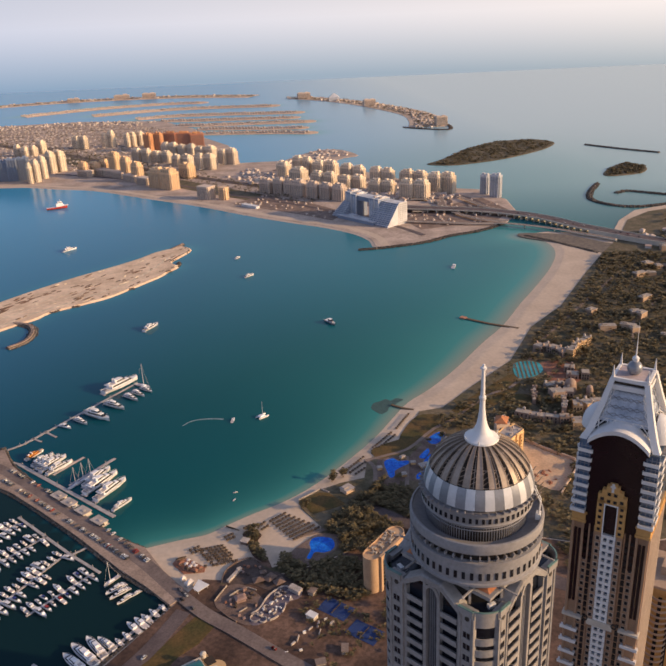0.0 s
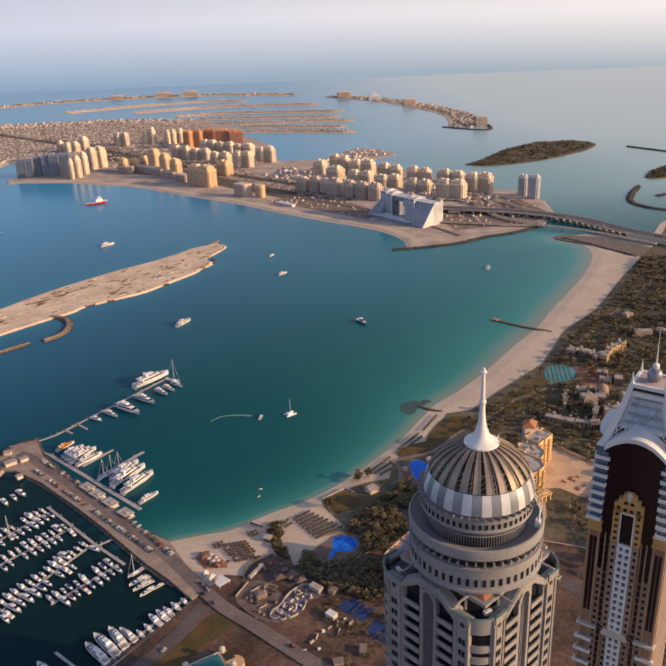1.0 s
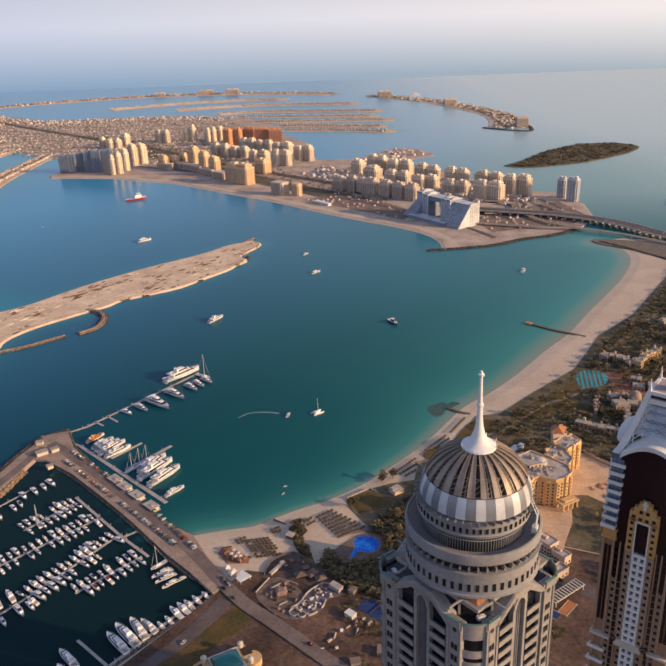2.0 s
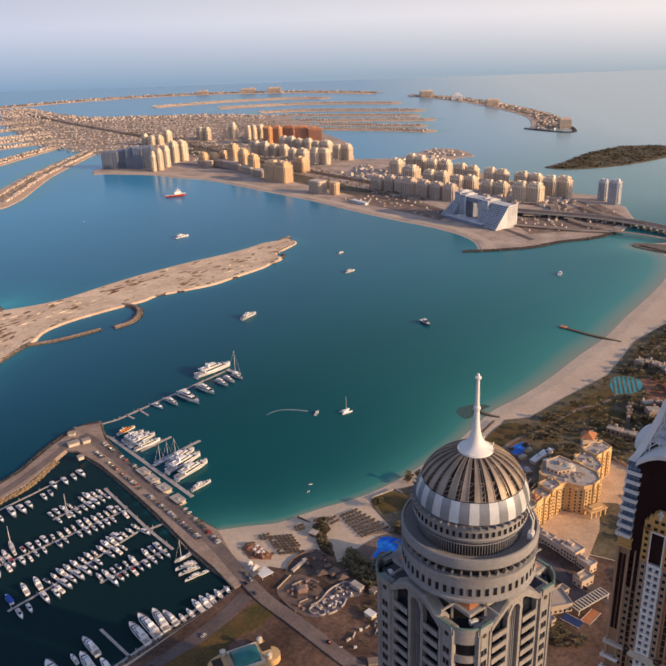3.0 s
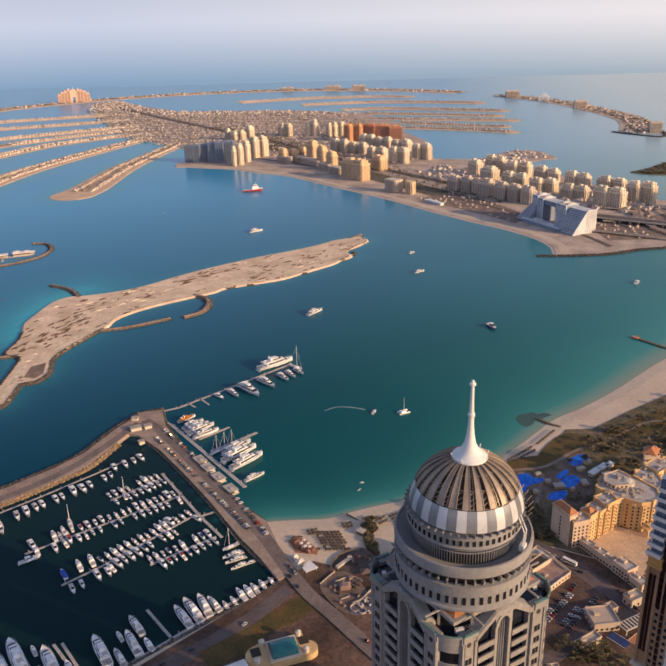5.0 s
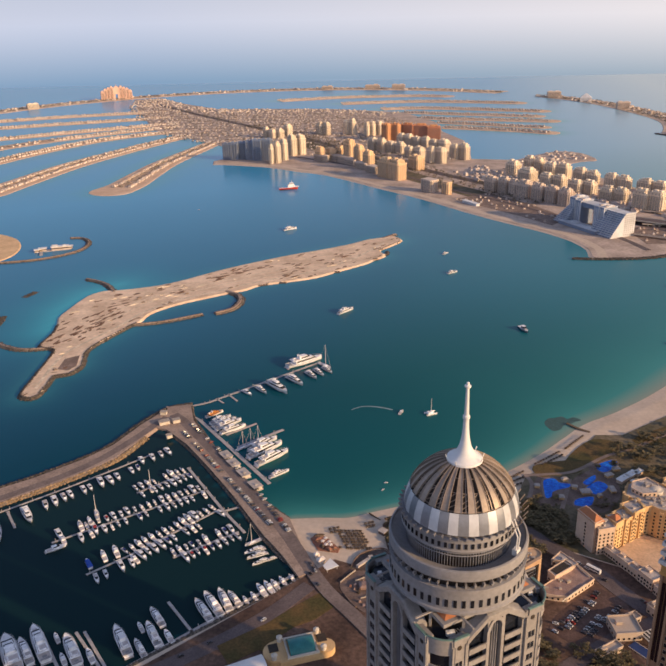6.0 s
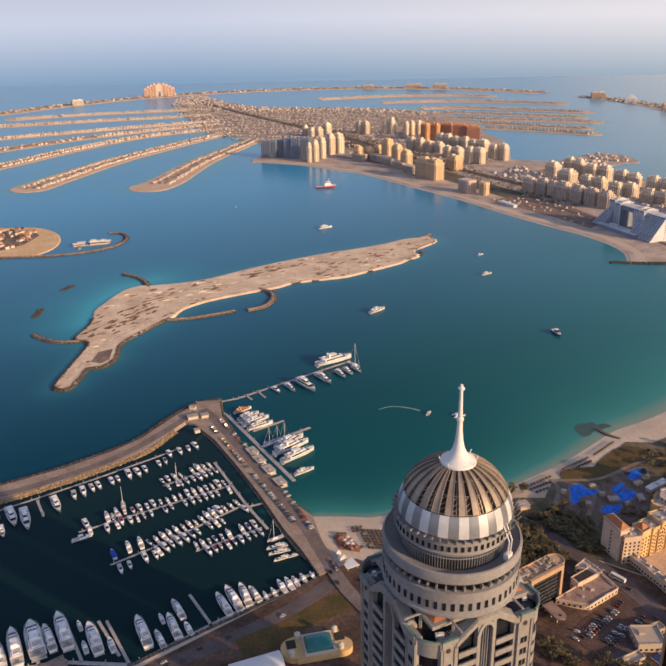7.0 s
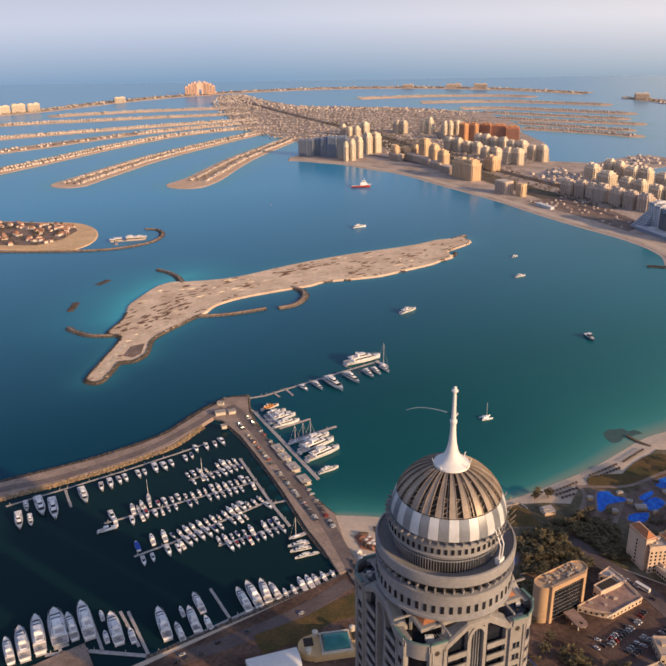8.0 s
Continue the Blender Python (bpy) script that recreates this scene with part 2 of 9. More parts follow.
def smooth_line(pts, n=6, closed=False):
    """A Catmull-Rom curve through pts."""
    out, k = [], len(pts)
    for i in range(k if closed else k - 1):
        idx = [(i + j) % k if closed else min(max(i + j, 0), k - 1) for j in (-1, 0, 1, 2)]
        a, b, c, d = (Vector(pts[j][:2]) for j in idx)
        for s in range(n):
            t = s / n
            out.append(tuple(0.5 * (2 * b + (c - a) * t + (2 * a - 5 * b + 4 * c - d) * t * t + (3 * b - a - 3 * c + d) * t ** 3)))
    if not closed:
        out.append(tuple(pts[-1][:2]))
    return out


def strip(pts, w0, w1=None):
    """A ribbon's outline along the middle line pts, with half widths from w0 to w1."""
    w1 = w0 if w1 is None else w1
    left, right = [], []
    for i, p in enumerate(pts):
        a, b = Vector(pts[max(i - 1, 0)]), Vector(pts[min(i + 1, len(pts) - 1)])
        d = (b - a).normalized()
        w = w0 + (w1 - w0) * i / (len(pts) - 1)
        left.append((p[0] - d.y * w, p[1] + d.x * w))
        right.append((p[0] + d.y * w, p[1] - d.x * w))
    return right + left[::-1]


def inside(p, poly):
    x, y, hit = p[0], p[1], False
    for i in range(len(poly)):
        (x1, y1), (x2, y2) = poly[i - 1][:2], poly[i][:2]
        if (y1 > y) != (y2 > y) and x < (x2 - x1) * (y - y1) / (y2 - y1) + x1:
            hit = not hit
    return hit


def scatter(poly, count, seed):
    rng = random.Random(seed)
    xs, ys = [p[0] for p in poly], [p[1] for p in poly]
    got = []
    while len(got) < count:
        p = (rng.uniform(min(xs), max(xs)), rng.uniform(min(ys), max(ys)))
        if inside(p, poly):
            got.append(p)
    return got


def heap(geo, x, y, z, w, d, h, rot, rr):
    """A low uneven mound."""
    c, s = math.cos(radians(rot)), math.sin(radians(rot))
    rows = []
    for j, (k, up) in enumerate(((1.0, -0.1), (0.72, 0.55), (0.35, 0.95))):
        row = []
        for i in range(9):
            a = 2 * math.pi * i / 9
            q = k * rr.uniform(0.72, 1.2)
            u, v = w / 2 * q * math.cos(a), d / 2 * q * math.sin(a)
            row.append((x + u * c - v * s, y + u * s + v * c, z + h * up))
        rows.append(row)
    geo.loft(rows, True)


def ground_piece(name, pts, z0, z1, material, label, category, grow=0.0):
    return tagged(part(name, Geo().prism(pts, z0, z1, grow), material), label, category, kind="structure")

# ---- the sea and the land ----
BEACH = smooth_line([(-146, 494), (-122, 502), (-100, 508), (-85, 519), (-65, 533), (-45, 545), (-24, 562), (-2, 586), (21, 616), (43, 648), (63, 684), (81, 715), (109, 746),
                     (144, 793), (186, 859), (225, 916), (265, 990), (308, 1065), (348, 1141), (378, 1218), (381, 1282), (348, 1324)], 4)


def shifted(line, d):
    """The line moved to its left by d metres."""
    out = []
    for i, p in enumerate(line):
        a, b = Vector(line[max(i - 1, 0)]), Vector(line[min(i + 1, len(line) - 1)])
        t = (b - a).normalized()
        out.append((p[0] - t.y * d, p[1] + t.x * d))
    return out


COAST = shifted(BEACH, -9) + [(352, 1336), (400, 1345), (500, 1312), (545, 1400), (600, 1470), (720, 1520), (900, 1600), (3200, 2300), (3200, -1500), (-3200, -1500), (-3200, -500), (-1200, -250),
                 (-640, 30), (-480, 30), (-300, 170), (-197, 313), (-176, 343), (-154, 373), (-135, 400), (-114, 432)]
TRUNK = smooth_line([(98, 1292), (90, 1306), (86, 1345), (61, 1396), (12, 1450), (-39, 1490), (-95, 1535), (-157, 1590), (-224, 1655), (-295, 1717), (-376, 1780), (-460, 1850), (-555, 1922), (-640, 1955), (-735, 2000), (-808, 2010), (-867, 2018), (-905, 2012)], 2)
TRUNK += [(-925, 2060), (-880, 2160), (-985, 2300), (-1100, 2400), (-1290, 2540), (-1440, 2660), (-1640, 2960), (-1900, 3350), (-2140, 3740), (-2030, 3830),
          (-1760, 3560), (-1500, 3360), (-1000, 3420), (-640, 3320), (-460, 3020), (-390, 2760), (-290, 2560), (-255, 2420), (-222, 2212), (-100, 2215)]
TRUNK += smooth_line([(-51, 2307), (4, 2381), (70, 2360), (110, 2252), (70, 2222), (22, 2130), (86, 2040), (146, 1952), (225, 1830), (300, 1730)], 3)[:-1]
TRUNK += [(353, 1722), (385, 1615), (380, 1500), (341, 1423), (284, 1377), (226, 1352), (177, 1318)]
ISLE = smooth_line([(-233, 1334), (-252, 1359), (-268, 1346), (-293, 1324), (-311, 1294), (-345, 1253), (-393, 1204), (-437, 1150), (-476, 1095), (-510, 1036), (-532, 1007), (-558, 986), (-584, 970), (-602, 962),
                    (-612, 940), (-611, 913), (-607, 882), (-602, 853), (-586, 825), (-574, 797), (-568, 766), (-560, 753), (-540, 750), (-529, 724), (-515, 678), (-502, 637), (-492, 628), (-482, 634),
                    (-488, 661), (-494, 683), (-481, 694), (-480, 716), (-495, 746), (-500, 768), (-496, 808), (-491, 843), (-487, 862), (-490, 889), (-482, 916), (-464, 946), (-427, 990), (-400, 1019),
                    (-389, 1041), (-355, 1068), (-319, 1097), (-294, 1134), (-262, 1183), (-253, 1207), (-240, 1236), (-256, 1262), (-246, 1292)], 3, True)
# fronds of the palm: middle lines from root to tip, with half widths
FRONDS = [
    ([(-1080, 2400), (-1066, 2200), (-1050, 2000), (-1020, 1830), (-994, 1700), (-992, 1625)], 24, 44),
    ([(-1250, 2540), (-1272, 2360), (-1292, 2140), (-1302, 1920), (-1285, 1680), (-1272, 1540)], 26, 40),
    ([(-1290, 2640), (-1400, 2560), (-1510, 2360), (-1555, 2110), (-1565, 1900), (-1575, 1740), (-1590, 1540)], 24, 34),
    ([(-1380, 2760), (-1500, 2640), (-1610, 2470), (-1690, 2310), (-1745, 2160), (-1795, 2000), (-1900, 1750)], 26, 36),
    ([(-1450, 2850), (-1600, 2700), (-1740, 2540), (-1865, 2390), (-1985, 2240), (-2090, 2090)], 28, 38),
    ([(-1580, 3040), (-1740, 2910), (-1910, 2785), (-2065, 2655), (-2225, 2530), (-2330, 2430)], 30, 38),
    ([(-1640, 3260), (-1760, 3200), (-2000, 3050), (-2200, 2880), (-2330, 2740)], 34, 42),
    ([(-400, 2870), (-255, 2846), (-120, 2812), (-30, 2775)], 30, 26),
    ([(-440, 3010), (-300, 2975), (-170, 2940), (-60, 2915)], 26, 24),
    ([(-540, 3150), (-420, 3120), (-230, 3110), (-40, 3095)], 36, 32),
    ([(-640, 3320), (-450, 3290), (-250, 3262), (-100, 3240)], 32, 30),
    ([(-760, 3440), (-627, 3490), (-421, 3480), (-90, 3420)], 40, 36),
    ([(-1000, 3650), (-700, 3770), (-455, 3775), (-210, 3740)], 46, 40),
    ([(-1350, 3760), (-1060, 3960), (-752, 4050), (-580, 4040)], 46, 42),
]


def tongue(line, a, b):
    """A ribbon with half widths from a to b that ends in a round tip."""
    left, right, n = [], [], len(line) - 1
    end, last = Vector(line[-1]), (Vector(line[-1]) - Vector(line[-2])).normalized()
    for i, p in enumerate(line):
        d = (Vector(line[min(i + 1, n)]) - Vector(line[max(i - 1, 0)])).normalized()
        w = a + (b - a) * i / n
        left.append((p[0] - d.y * w, p[1] + d.x * w))
        right.append((p[0] + d.y * w, p[1] - d.x * w))
    tip = []
    for k in range(1, 8):
        e = math.pi / 2 - math.pi * k / 8
        q = end + last * b * 0.9 * math.cos(e) + Vector((-last.y, last.x)) * b * math.sin(e)
        tip.append((q.x, q.y))
    return left + tip + right[::-1]


FROND_LINES = [(smooth_line(p, 6), a + 6, b + 8) for p, a, b in FRONDS]
CRESCENT = smooth_line([(-2700, 2620), (-2560, 2900), (-2500, 3220), (-2400, 3520), (-2220, 3830), (-2000, 4080), (-1700, 4290), (-1350, 4420), (-1000, 4450), (-650, 4400), (-330, 4270)], 5)
CRESCENT_EAST = smooth_line([(-110, 4080), (60, 3900), (210, 3650), (330, 3360), (392, 3150), (398, 2950), (380, 2790)], 5)


def segments(line, closed=False):
    a = np.array([p[:2] for p in line], float)
    b = np.roll(a, -1, axis=0)
    return (a, b) if closed else (a[:-1], b[:-1])


def shore_distance(p, line, closed=False):
    """The distance of every point of p (n x 2) to a line."""
    a, b = segments(line, closed)
    best = np.full(len(p), 1e9)
    for s, e in zip(a, b):
        d = e - s
        t = np.clip(((p - s) @ d) / (d @ d + 1e-9), 0, 1)
        best = np.minimum(best, np.hypot(*(p - s - t[:, None] * d).T))
    return best


BASIN = [(-480, 372), (-433, 433), (-345, 545), (-330, 600), (-300, 605), (-214, 525), (-110, 440), (-114, 432), (-197, 313), (-300, 170), (-520, 40), (-700, 150)]


def build_sea():
    xs = np.concatenate([np.linspace(-9000, -2800, 10), np.arange(-2700, -900, 50), np.arange(-900, 700, 12), np.arange(700, 3000, 100), np.linspace(3100, 9000, 10)])
    ys = np.concatenate([np.linspace(-2500, 100, 8), np.arange(150, 1500, 12), np.arange(1500, 3900, 50), np.linspace(3950, 9000, 16)])
    gx, gy = np.meshgrid(xs, ys)
    p = np.stack([gx.ravel(), gy.ravel()], 1)
    beach = np.exp(-shore_distance(p, BEACH) / (19.0 + 50.0 * np.clip((p[:, 1] - 540) / 340, 0, 1)))
    isle = np.exp(-shore_distance(p, ISLE, True) / 14.0)
    trunk = np.exp(-shore_distance(p, TRUNK[:35]) / 20.0)
    lagoon = np.exp(-shore_distance(p, [(-590, 810), (-622, 880), (-626, 950), (-600, 1000)]) / 44.0) * 0.9
    fronds = np.zeros(len(p))
    for line, a, b in FROND_LINES:
        fronds = np.maximum(fronds, np.exp(-np.maximum(shore_distance(p, line) - 40, 0) / 24.0))
    pale = 0.42 * np.exp(-(np.hypot(p[:, 0] - 480, (p[:, 1] - 1900) * 0.8) / 420) ** 2)
    far_bay = 0.24 * np.exp(-(np.hypot(p[:, 0] - 130, p[:, 1] - 1230) / 330) ** 2)
    clear = np.clip(lagoon + 0.13 * isle + far_bay, 0, 1)
    shoal = np.maximum.reduce([beach, 0.26 * isle, 0.18 * trunk, pale, 0.7 * fronds])
    # the bay lies shallower, over pale sand, towards the long beach
    bay = np.clip((p[:, 1] - 200) / 600, 0.60, 1) * np.exp(-shore_distance(p, BEACH) / 320.0) * (p[:, 0] > -420) * np.clip((p[:, 0] + 420) / 250, 0, 1)
    pool = np.array([inside(q, BASIN) for q in p])
    # distance haze put into the colour: open water grows bluer and paler farther off
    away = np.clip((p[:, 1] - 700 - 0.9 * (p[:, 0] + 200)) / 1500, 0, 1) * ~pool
    # haze and bright sky reflection east of the palm, painted into the water colour
    sea_haze = np.clip((p[:, 0] + 250 + (p[:, 1] - 2500) * 0.1) / 900, 0, 1) * np.clip((p[:, 1] - 1380) / 350, 0, 1)
    geo = Geo()
    geo.v = [(float(x), float(y), 0.0) for x, y in p]
    w = len(xs)
    geo.f = [(j * w + i, j * w + i + 1, (j + 1) * w + i + 1, (j + 1) * w + i) for j in range(len(ys) - 1) for i in range(w - 1)]
    m = bpy.data.materials.new("sea_water")
    m.use_nodes = True
    n, l = m.node_tree.nodes, m.node_tree.links
    b = n["Principled BSDF"]
    b.inputs["Roughness"].default_value, b.inputs["IOR"].default_value = 0.2, 1.33
    b.inputs["Specular IOR Level"].default_value = 0.16
    geom = n.new("ShaderNodeNewGeometry")

    def attribute(name):
        a = n.new("ShaderNodeAttribute")
        a.attribute_name = name
        return a.outputs["Fac"]

    def blend(fac, c0, c1):
        x = n.new("ShaderNodeMix")
        x.data_type = "RGBA"
        l.new(fac, x.inputs[0])
        for i, c in ((6, c0), (7, c1)):
            if isinstance(c, tuple):
                x.inputs[i].default_value = (*c, 1)
            else:
                l.new(c, x.inputs[i])
        return x.outputs[2]

    patch = n.new("ShaderNodeTexNoise")
    patch.inputs["Scale"].default_value, patch.inputs["Detail"].default_value = 1 / 160, 3
    l.new(geom.outputs["Position"], patch.inputs["Vector"])
    deep = blend(patch.outputs[0], (0.002, 0.042, 0.076), (0.002, 0.057, 0.099))
    deep = blend(attribute("basin"), deep, (0.005, 0.023, 0.027))
    # these two blends paint distance haze into the base colour
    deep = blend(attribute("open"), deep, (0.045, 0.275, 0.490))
    deep = blend(attribute("sea_haze"), deep, (0.42, 0.55, 0.57))
    green = blend(attribute("bay"), deep, (0.003, 0.100, 0.088))
    ramp = n.new("ShaderNodeValToRGB")
    l.new(attribute("shoal"), ramp.inputs[0])
    e = ramp.color_ramp.elements
    e[0].position, e[0].color = 0.0, (0, 0, 0, 1)
    e[1].position, e[1].color = 1.0, (1, 1, 1, 1)
    shallow = blend(ramp.outputs[0], green, (0.070, 0.31, 0.28))
    shallow = blend(attribute("clear"), shallow, (0.045, 0.37, 0.47))
    edge = n.new("ShaderNodeMapRange")
    edge.inputs[1].default_value, edge.inputs[2].default_value = 0.62, 1.0
    l.new(attribute("shoal"), edge.inputs[0])
    l.new(blend(edge.outputs[0], shallow, (0.27, 0.27, 0.21)), b.inputs["Base Color"])
    wave = n.new("ShaderNodeTexNoise")
    wave.inputs["Scale"].default_value, wave.inputs["Detail"].default_value = 1 / 3.5, 5
    l.new(geom.outputs["Position"], wave.inputs["Vector"])
    bump = n.new("ShaderNodeBump")
    bump.inputs["Strength"].default_value, bump.inputs["Distance"].default_value = 0.12, 0.25
    l.new(wave.outputs[0], bump.inputs["Height"])
    l.new(bump.outputs[0], b.inputs["Normal"])
    me = mesh_of("water", geo, m)
    for name, values in (("shoal", shoal * ~pool), ("clear", clear), ("bay", bay * ~pool), ("basin", pool * 1.0), ("open", away), ("sea_haze", sea_haze)):
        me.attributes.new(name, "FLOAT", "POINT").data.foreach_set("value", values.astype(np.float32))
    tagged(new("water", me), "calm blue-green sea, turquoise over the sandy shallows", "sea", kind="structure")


build_sea()
ground_piece("ground", COAST, -3, 1.0, "sand", "pale sandy shore and coastal ground of the city", "ground")
rows = [[(*p, z) for p in shifted(BEACH, d)] for d, z in ((16, -0.6), (3, -0.02), (-3, 0.3), (-10, 1.02), (-14, 1.03))]
tagged(part("beach", Geo().loft(rows[::-1]), "sand", smooth=60), "pale sand beach sloping gently into the sea", "beach", kind="structure")
INLAND = [(-84, 449), (-83, 462), (-76, 471), (-65, 477), (-58, 471), (-50, 464), (-43, 467), (-34, 483), (-24, 493), (-12, 503), (-12, 512), (-28, 538), (-30, 548), (-12, 563), (6, 572), (26, 578), (30, 606), (46, 622), (70, 650), (88, 694), (112, 700), (150, 745), (205, 805), (254, 903), (312, 973), (391, 1111), (441, 1193),
          (505, 1290), (560, 1400), (620, 1455), (900, 1560), (3100, 2200), (3100, 520), (400, 500), (200, 470), (110, 500), (62, 512), (-10, 470), (-60, 452)]
ground_piece("park", INLAND, 0.5, 1.5, "park_ground", "dark scrubby parkland behind the beach", "park")
TOWN = [(-114, 430), (-97, 456), (-60, 450), (-10, 468), (62, 510), (110, 498), (200, 468), (400, 498), (3100, 518), (3100, -1490), (-3100, -1490), (-3100, -520), (-1190, -270), (-630, 10), (-470, 15), (-290, 160), (-192, 313)]
ground_piece("town_ground", TOWN, 0.5, 1.45, "earth", "brown dusty building ground round the towers", "ground")
ground_piece("palm_trunk", TRUNK, -3, 1.2, "trunk_ground", "built-up trunk of a reclaimed palm-shaped island", "island", 8)
ground_piece("sand_island", ISLE, -3, 2.0, "isle_sand", "bare sandy reclaimed island with a rocky edge", "island", 7)
for i, (line, a, b) in enumerate(FROND_LINES):
    ground_piece("frond_%d" % (i + 1), tongue(line, a, b), -3, 1.0, "frond_sand", "long sandy frond of the palm-shaped island", "island", 8)
ground_piece("crescent", strip(CRESCENT, 70), -3, 1.2, "dry_sand", "curved outer breakwater island of the palm", "island", 10)
ground_piece("crescent_east", strip(CRESCENT_EAST, 50, 62), -3, 1.2, "dry_sand", "curved outer breakwater island with dark planting", "island", 10)
QUAY = [(-334, 646), (-311, 656), (-293, 626), (-251, 581), (-225, 556), (-200, 532), (-172, 510), (-146, 495), (-108, 438), (-116, 430), (-137, 451), (-161, 472), (-202, 513), (-240, 548), (-277, 580), (-310, 602), (-322, 603), (-330, 642)]
ground_piece("quay", QUAY, -3, 2.2, "quay_top", "dusty paved quay beside the marina basin", "quay")
BREAKWATER = [(-480, 372), (-433, 433), (-410, 460), (-382, 494), (-358, 532), (-345, 562), (-339, 606), (-331, 640), (-322, 603), (-325, 583), (-331, 542), (-343, 517), (-362, 486), (-388, 451), (-416, 416), (-470, 350)]
ground_piece("breakwater", BREAKWATER, -3, 2.3, "quay_top", "sandy breakwater road along the marina", "breakwater", 5)

# ---- the domed tower ----
AXIS = (29.1, 133.8)
FLOOR = 2.85


def domed_tower():
    t = thing("domed_skyscraper", "tall pale stone skyscraper with ringed galleries, striped dome and white spire", "skyscraper", pose(*AXIS, 0))
    top = 262.0

    def ring_points(h, s):
        pts = []
        for k in range(4):
            a = radians(-45 + 90 * k)
            c, sn = math.cos(a), math.sin(a)
            for u in (-s, s):
                pts.append((h * c - u * sn, h * sn + u * c))
        return pts

    B = pose(-1.2, 1.4, 0) @ Matrix.Diagonal((0.955, 0.905, 1, 1))
    G = pose(-0.6, 0, 0) @ Matrix.Diagonal((0.975, 0.975, 1, 1))
    core = ring_points(13.4, 11.2)
    half, cut = 14.85, 11.03
    part("shaft", Geo().prism(core, 0, top), "tower_glass", t, "dark glazed core behind the balconies", at=B)
    faces = [B @ pose(0, 0, 0, 0, 0, 90 * k + 45) for k in range(4)]      # local: x along the face, -y outwards
    pier_geo = Geo().box(0, -14.1, 0, 3.7, 1.5, top + 0.9).box(-1.6, -14.95, 0, 0.4, 0.3, top - 0.6).box(1.6, -14.95, 0, 0.4, 0.3, top - 0.6)
    for f in range(50, int(top // FLOOR)):
        pier_geo.box(0, -14.93, f * FLOOR - 0.65, 2.0, 0.3, 0.22)
    pier_me = mesh_of("pier", pier_geo, "pier_stone")
    pil = mesh_of("pilaster", Geo().box(0, -13.95, 0, 0.75, 1.3, top - 1), "pier_stone")
    mul = mesh_of("mullion", Geo().box(0, -13.6, 0, 0.13, 0.5, top + 2.2), "gallery_grey")
    balc = Geo()
    balc.box(0, -14.0, 0, 4.3, 1.5, 0.3)
    balc.box(0, -14.66, 0.3, 4.3, 0.14, 0.85)
    balc.box(0, -14.68, 1.15, 4.4, 0.26, 0.16)
    balc_me = mesh_of("balcony", balc, "pier_stone")
    win = Geo()
    for x in (-0.46, 0.46):
        win.box(x, -14.87, 0, 0.72, 0.12, 1.3)
    win_me = mesh_of("window", win, "tower_glass")
    eye_me = mesh_of("round_window", Geo().tube((0, -14.95, 0), (0, -14.6, 0), 0.55, 0.55, 14), "dark_inside")
    rows = []
    for k in range(13):
        c, sn = math.cos(math.pi * k / 12), math.sin(math.pi * k / 12)
        rows.append([(1.45 * c, -14.75, 1.9 * sn), (2.2 * c, -14.75, 2.6 * sn), (2.2 * c, -13.4, 2.6 * sn), (1.45 * c, -13.4, 1.9 * sn)])
    arch_me = mesh_of("arch", Geo().loft(rows, True), "pier_stone")
    # the middle of each face rises in a gable that meets the drum: sloped stone arms over dark glass
    rows = []
    for x, up in ((-7.6, 0.1), (-2.6, 3.5), (2.6, 3.5), (7.6, 0.1)):
        rows.append([(x, y, z + up) for y, z in ((-15.0, -1.2), (-15.1, 0.1), (-14.6, 0.35), (-12.2, 0.55), (-12.2, -1.2))])
    shoulder_me = mesh_of("gable", Geo().loft(rows, True), "pier_stone")
    gable_me = mesh_of("gable_glass", Geo().loft([[(x, -13.4, -2.0), (x, -13.4, up), (x, -12.3, up), (x, -12.3, -2.0)] for x, up in ((-7.2, -0.2), (-2.6, 2.9), (2.6, 2.9), (7.2, -0.2))], True), "tower_glass")
    floors = int(top // FLOOR)
    rest_b, rest_w = Geo(), Geo()
    for k, m in enumerate(faces):
        near = k in (0, 3)
        for s in (-1, 1):
            part("pier", pier_me, None, t, at=m @ pose(s * 9.25, 0, 0))
            part("pilaster", pil, None, t, at=m @ pose(s * 1.85, 0, 3.2))
            part("pilaster", pil, None, t, at=m @ pose(s * 7.1, 0, 0))
            for q in (0.3, 0.9):
                part("mullion", mul, None, t, at=m @ pose(s * q, 0, 0))
            part("round_window", eye_me, None, t, at=m @ pose(s * 9.25, 0, top - 1.2))
        part("arch", arch_me, None, t, at=m @ pose(0, 0, top - 0.4))
        part("gable", shoulder_me, None, t, at=m @ pose(0, 0, top))
        part("gable_glass", gable_me, None, t, at=m @ pose(0, 0, top))
        for f in range(1, floors + 1):
            z = f * FLOOR
            if near and f > floors - 32:
                for s in (-1, 1):
                    if f < floors + 1:
                        part("balcony", balc_me, None, t, at=m @ pose(s * 4.5, 0, z - 1.6))
                        if f == floors:
                            continue
                        part("window", win_me, None, t, at=m @ pose(s * 9.25, 0, z - 0.4))
            else:
                for s in (-1, 1):
                    for g, src, x, dz in ((rest_b, balc, 4.5, -1.6), (rest_w, win, 9.25, -0.4)):
                        q = m @ pose(s * x, 0, z + dz)
                        g.add([q @ Vector(v) for v in src.v], src.f)
    tagged(part("lower_balcony_rows", rest_b, "pier_stone", t), kind="stuff")
    tagged(part("lower_glazing", rest_w, "tower_glass", t), kind="stuff")
    # a shallow bow across each cut corner
    A0, A1 = 270 - 31, 270 + 31

    def bow(profile, n=10):
        return Geo().lathe(profile, n, a0=A0, a1=A1)

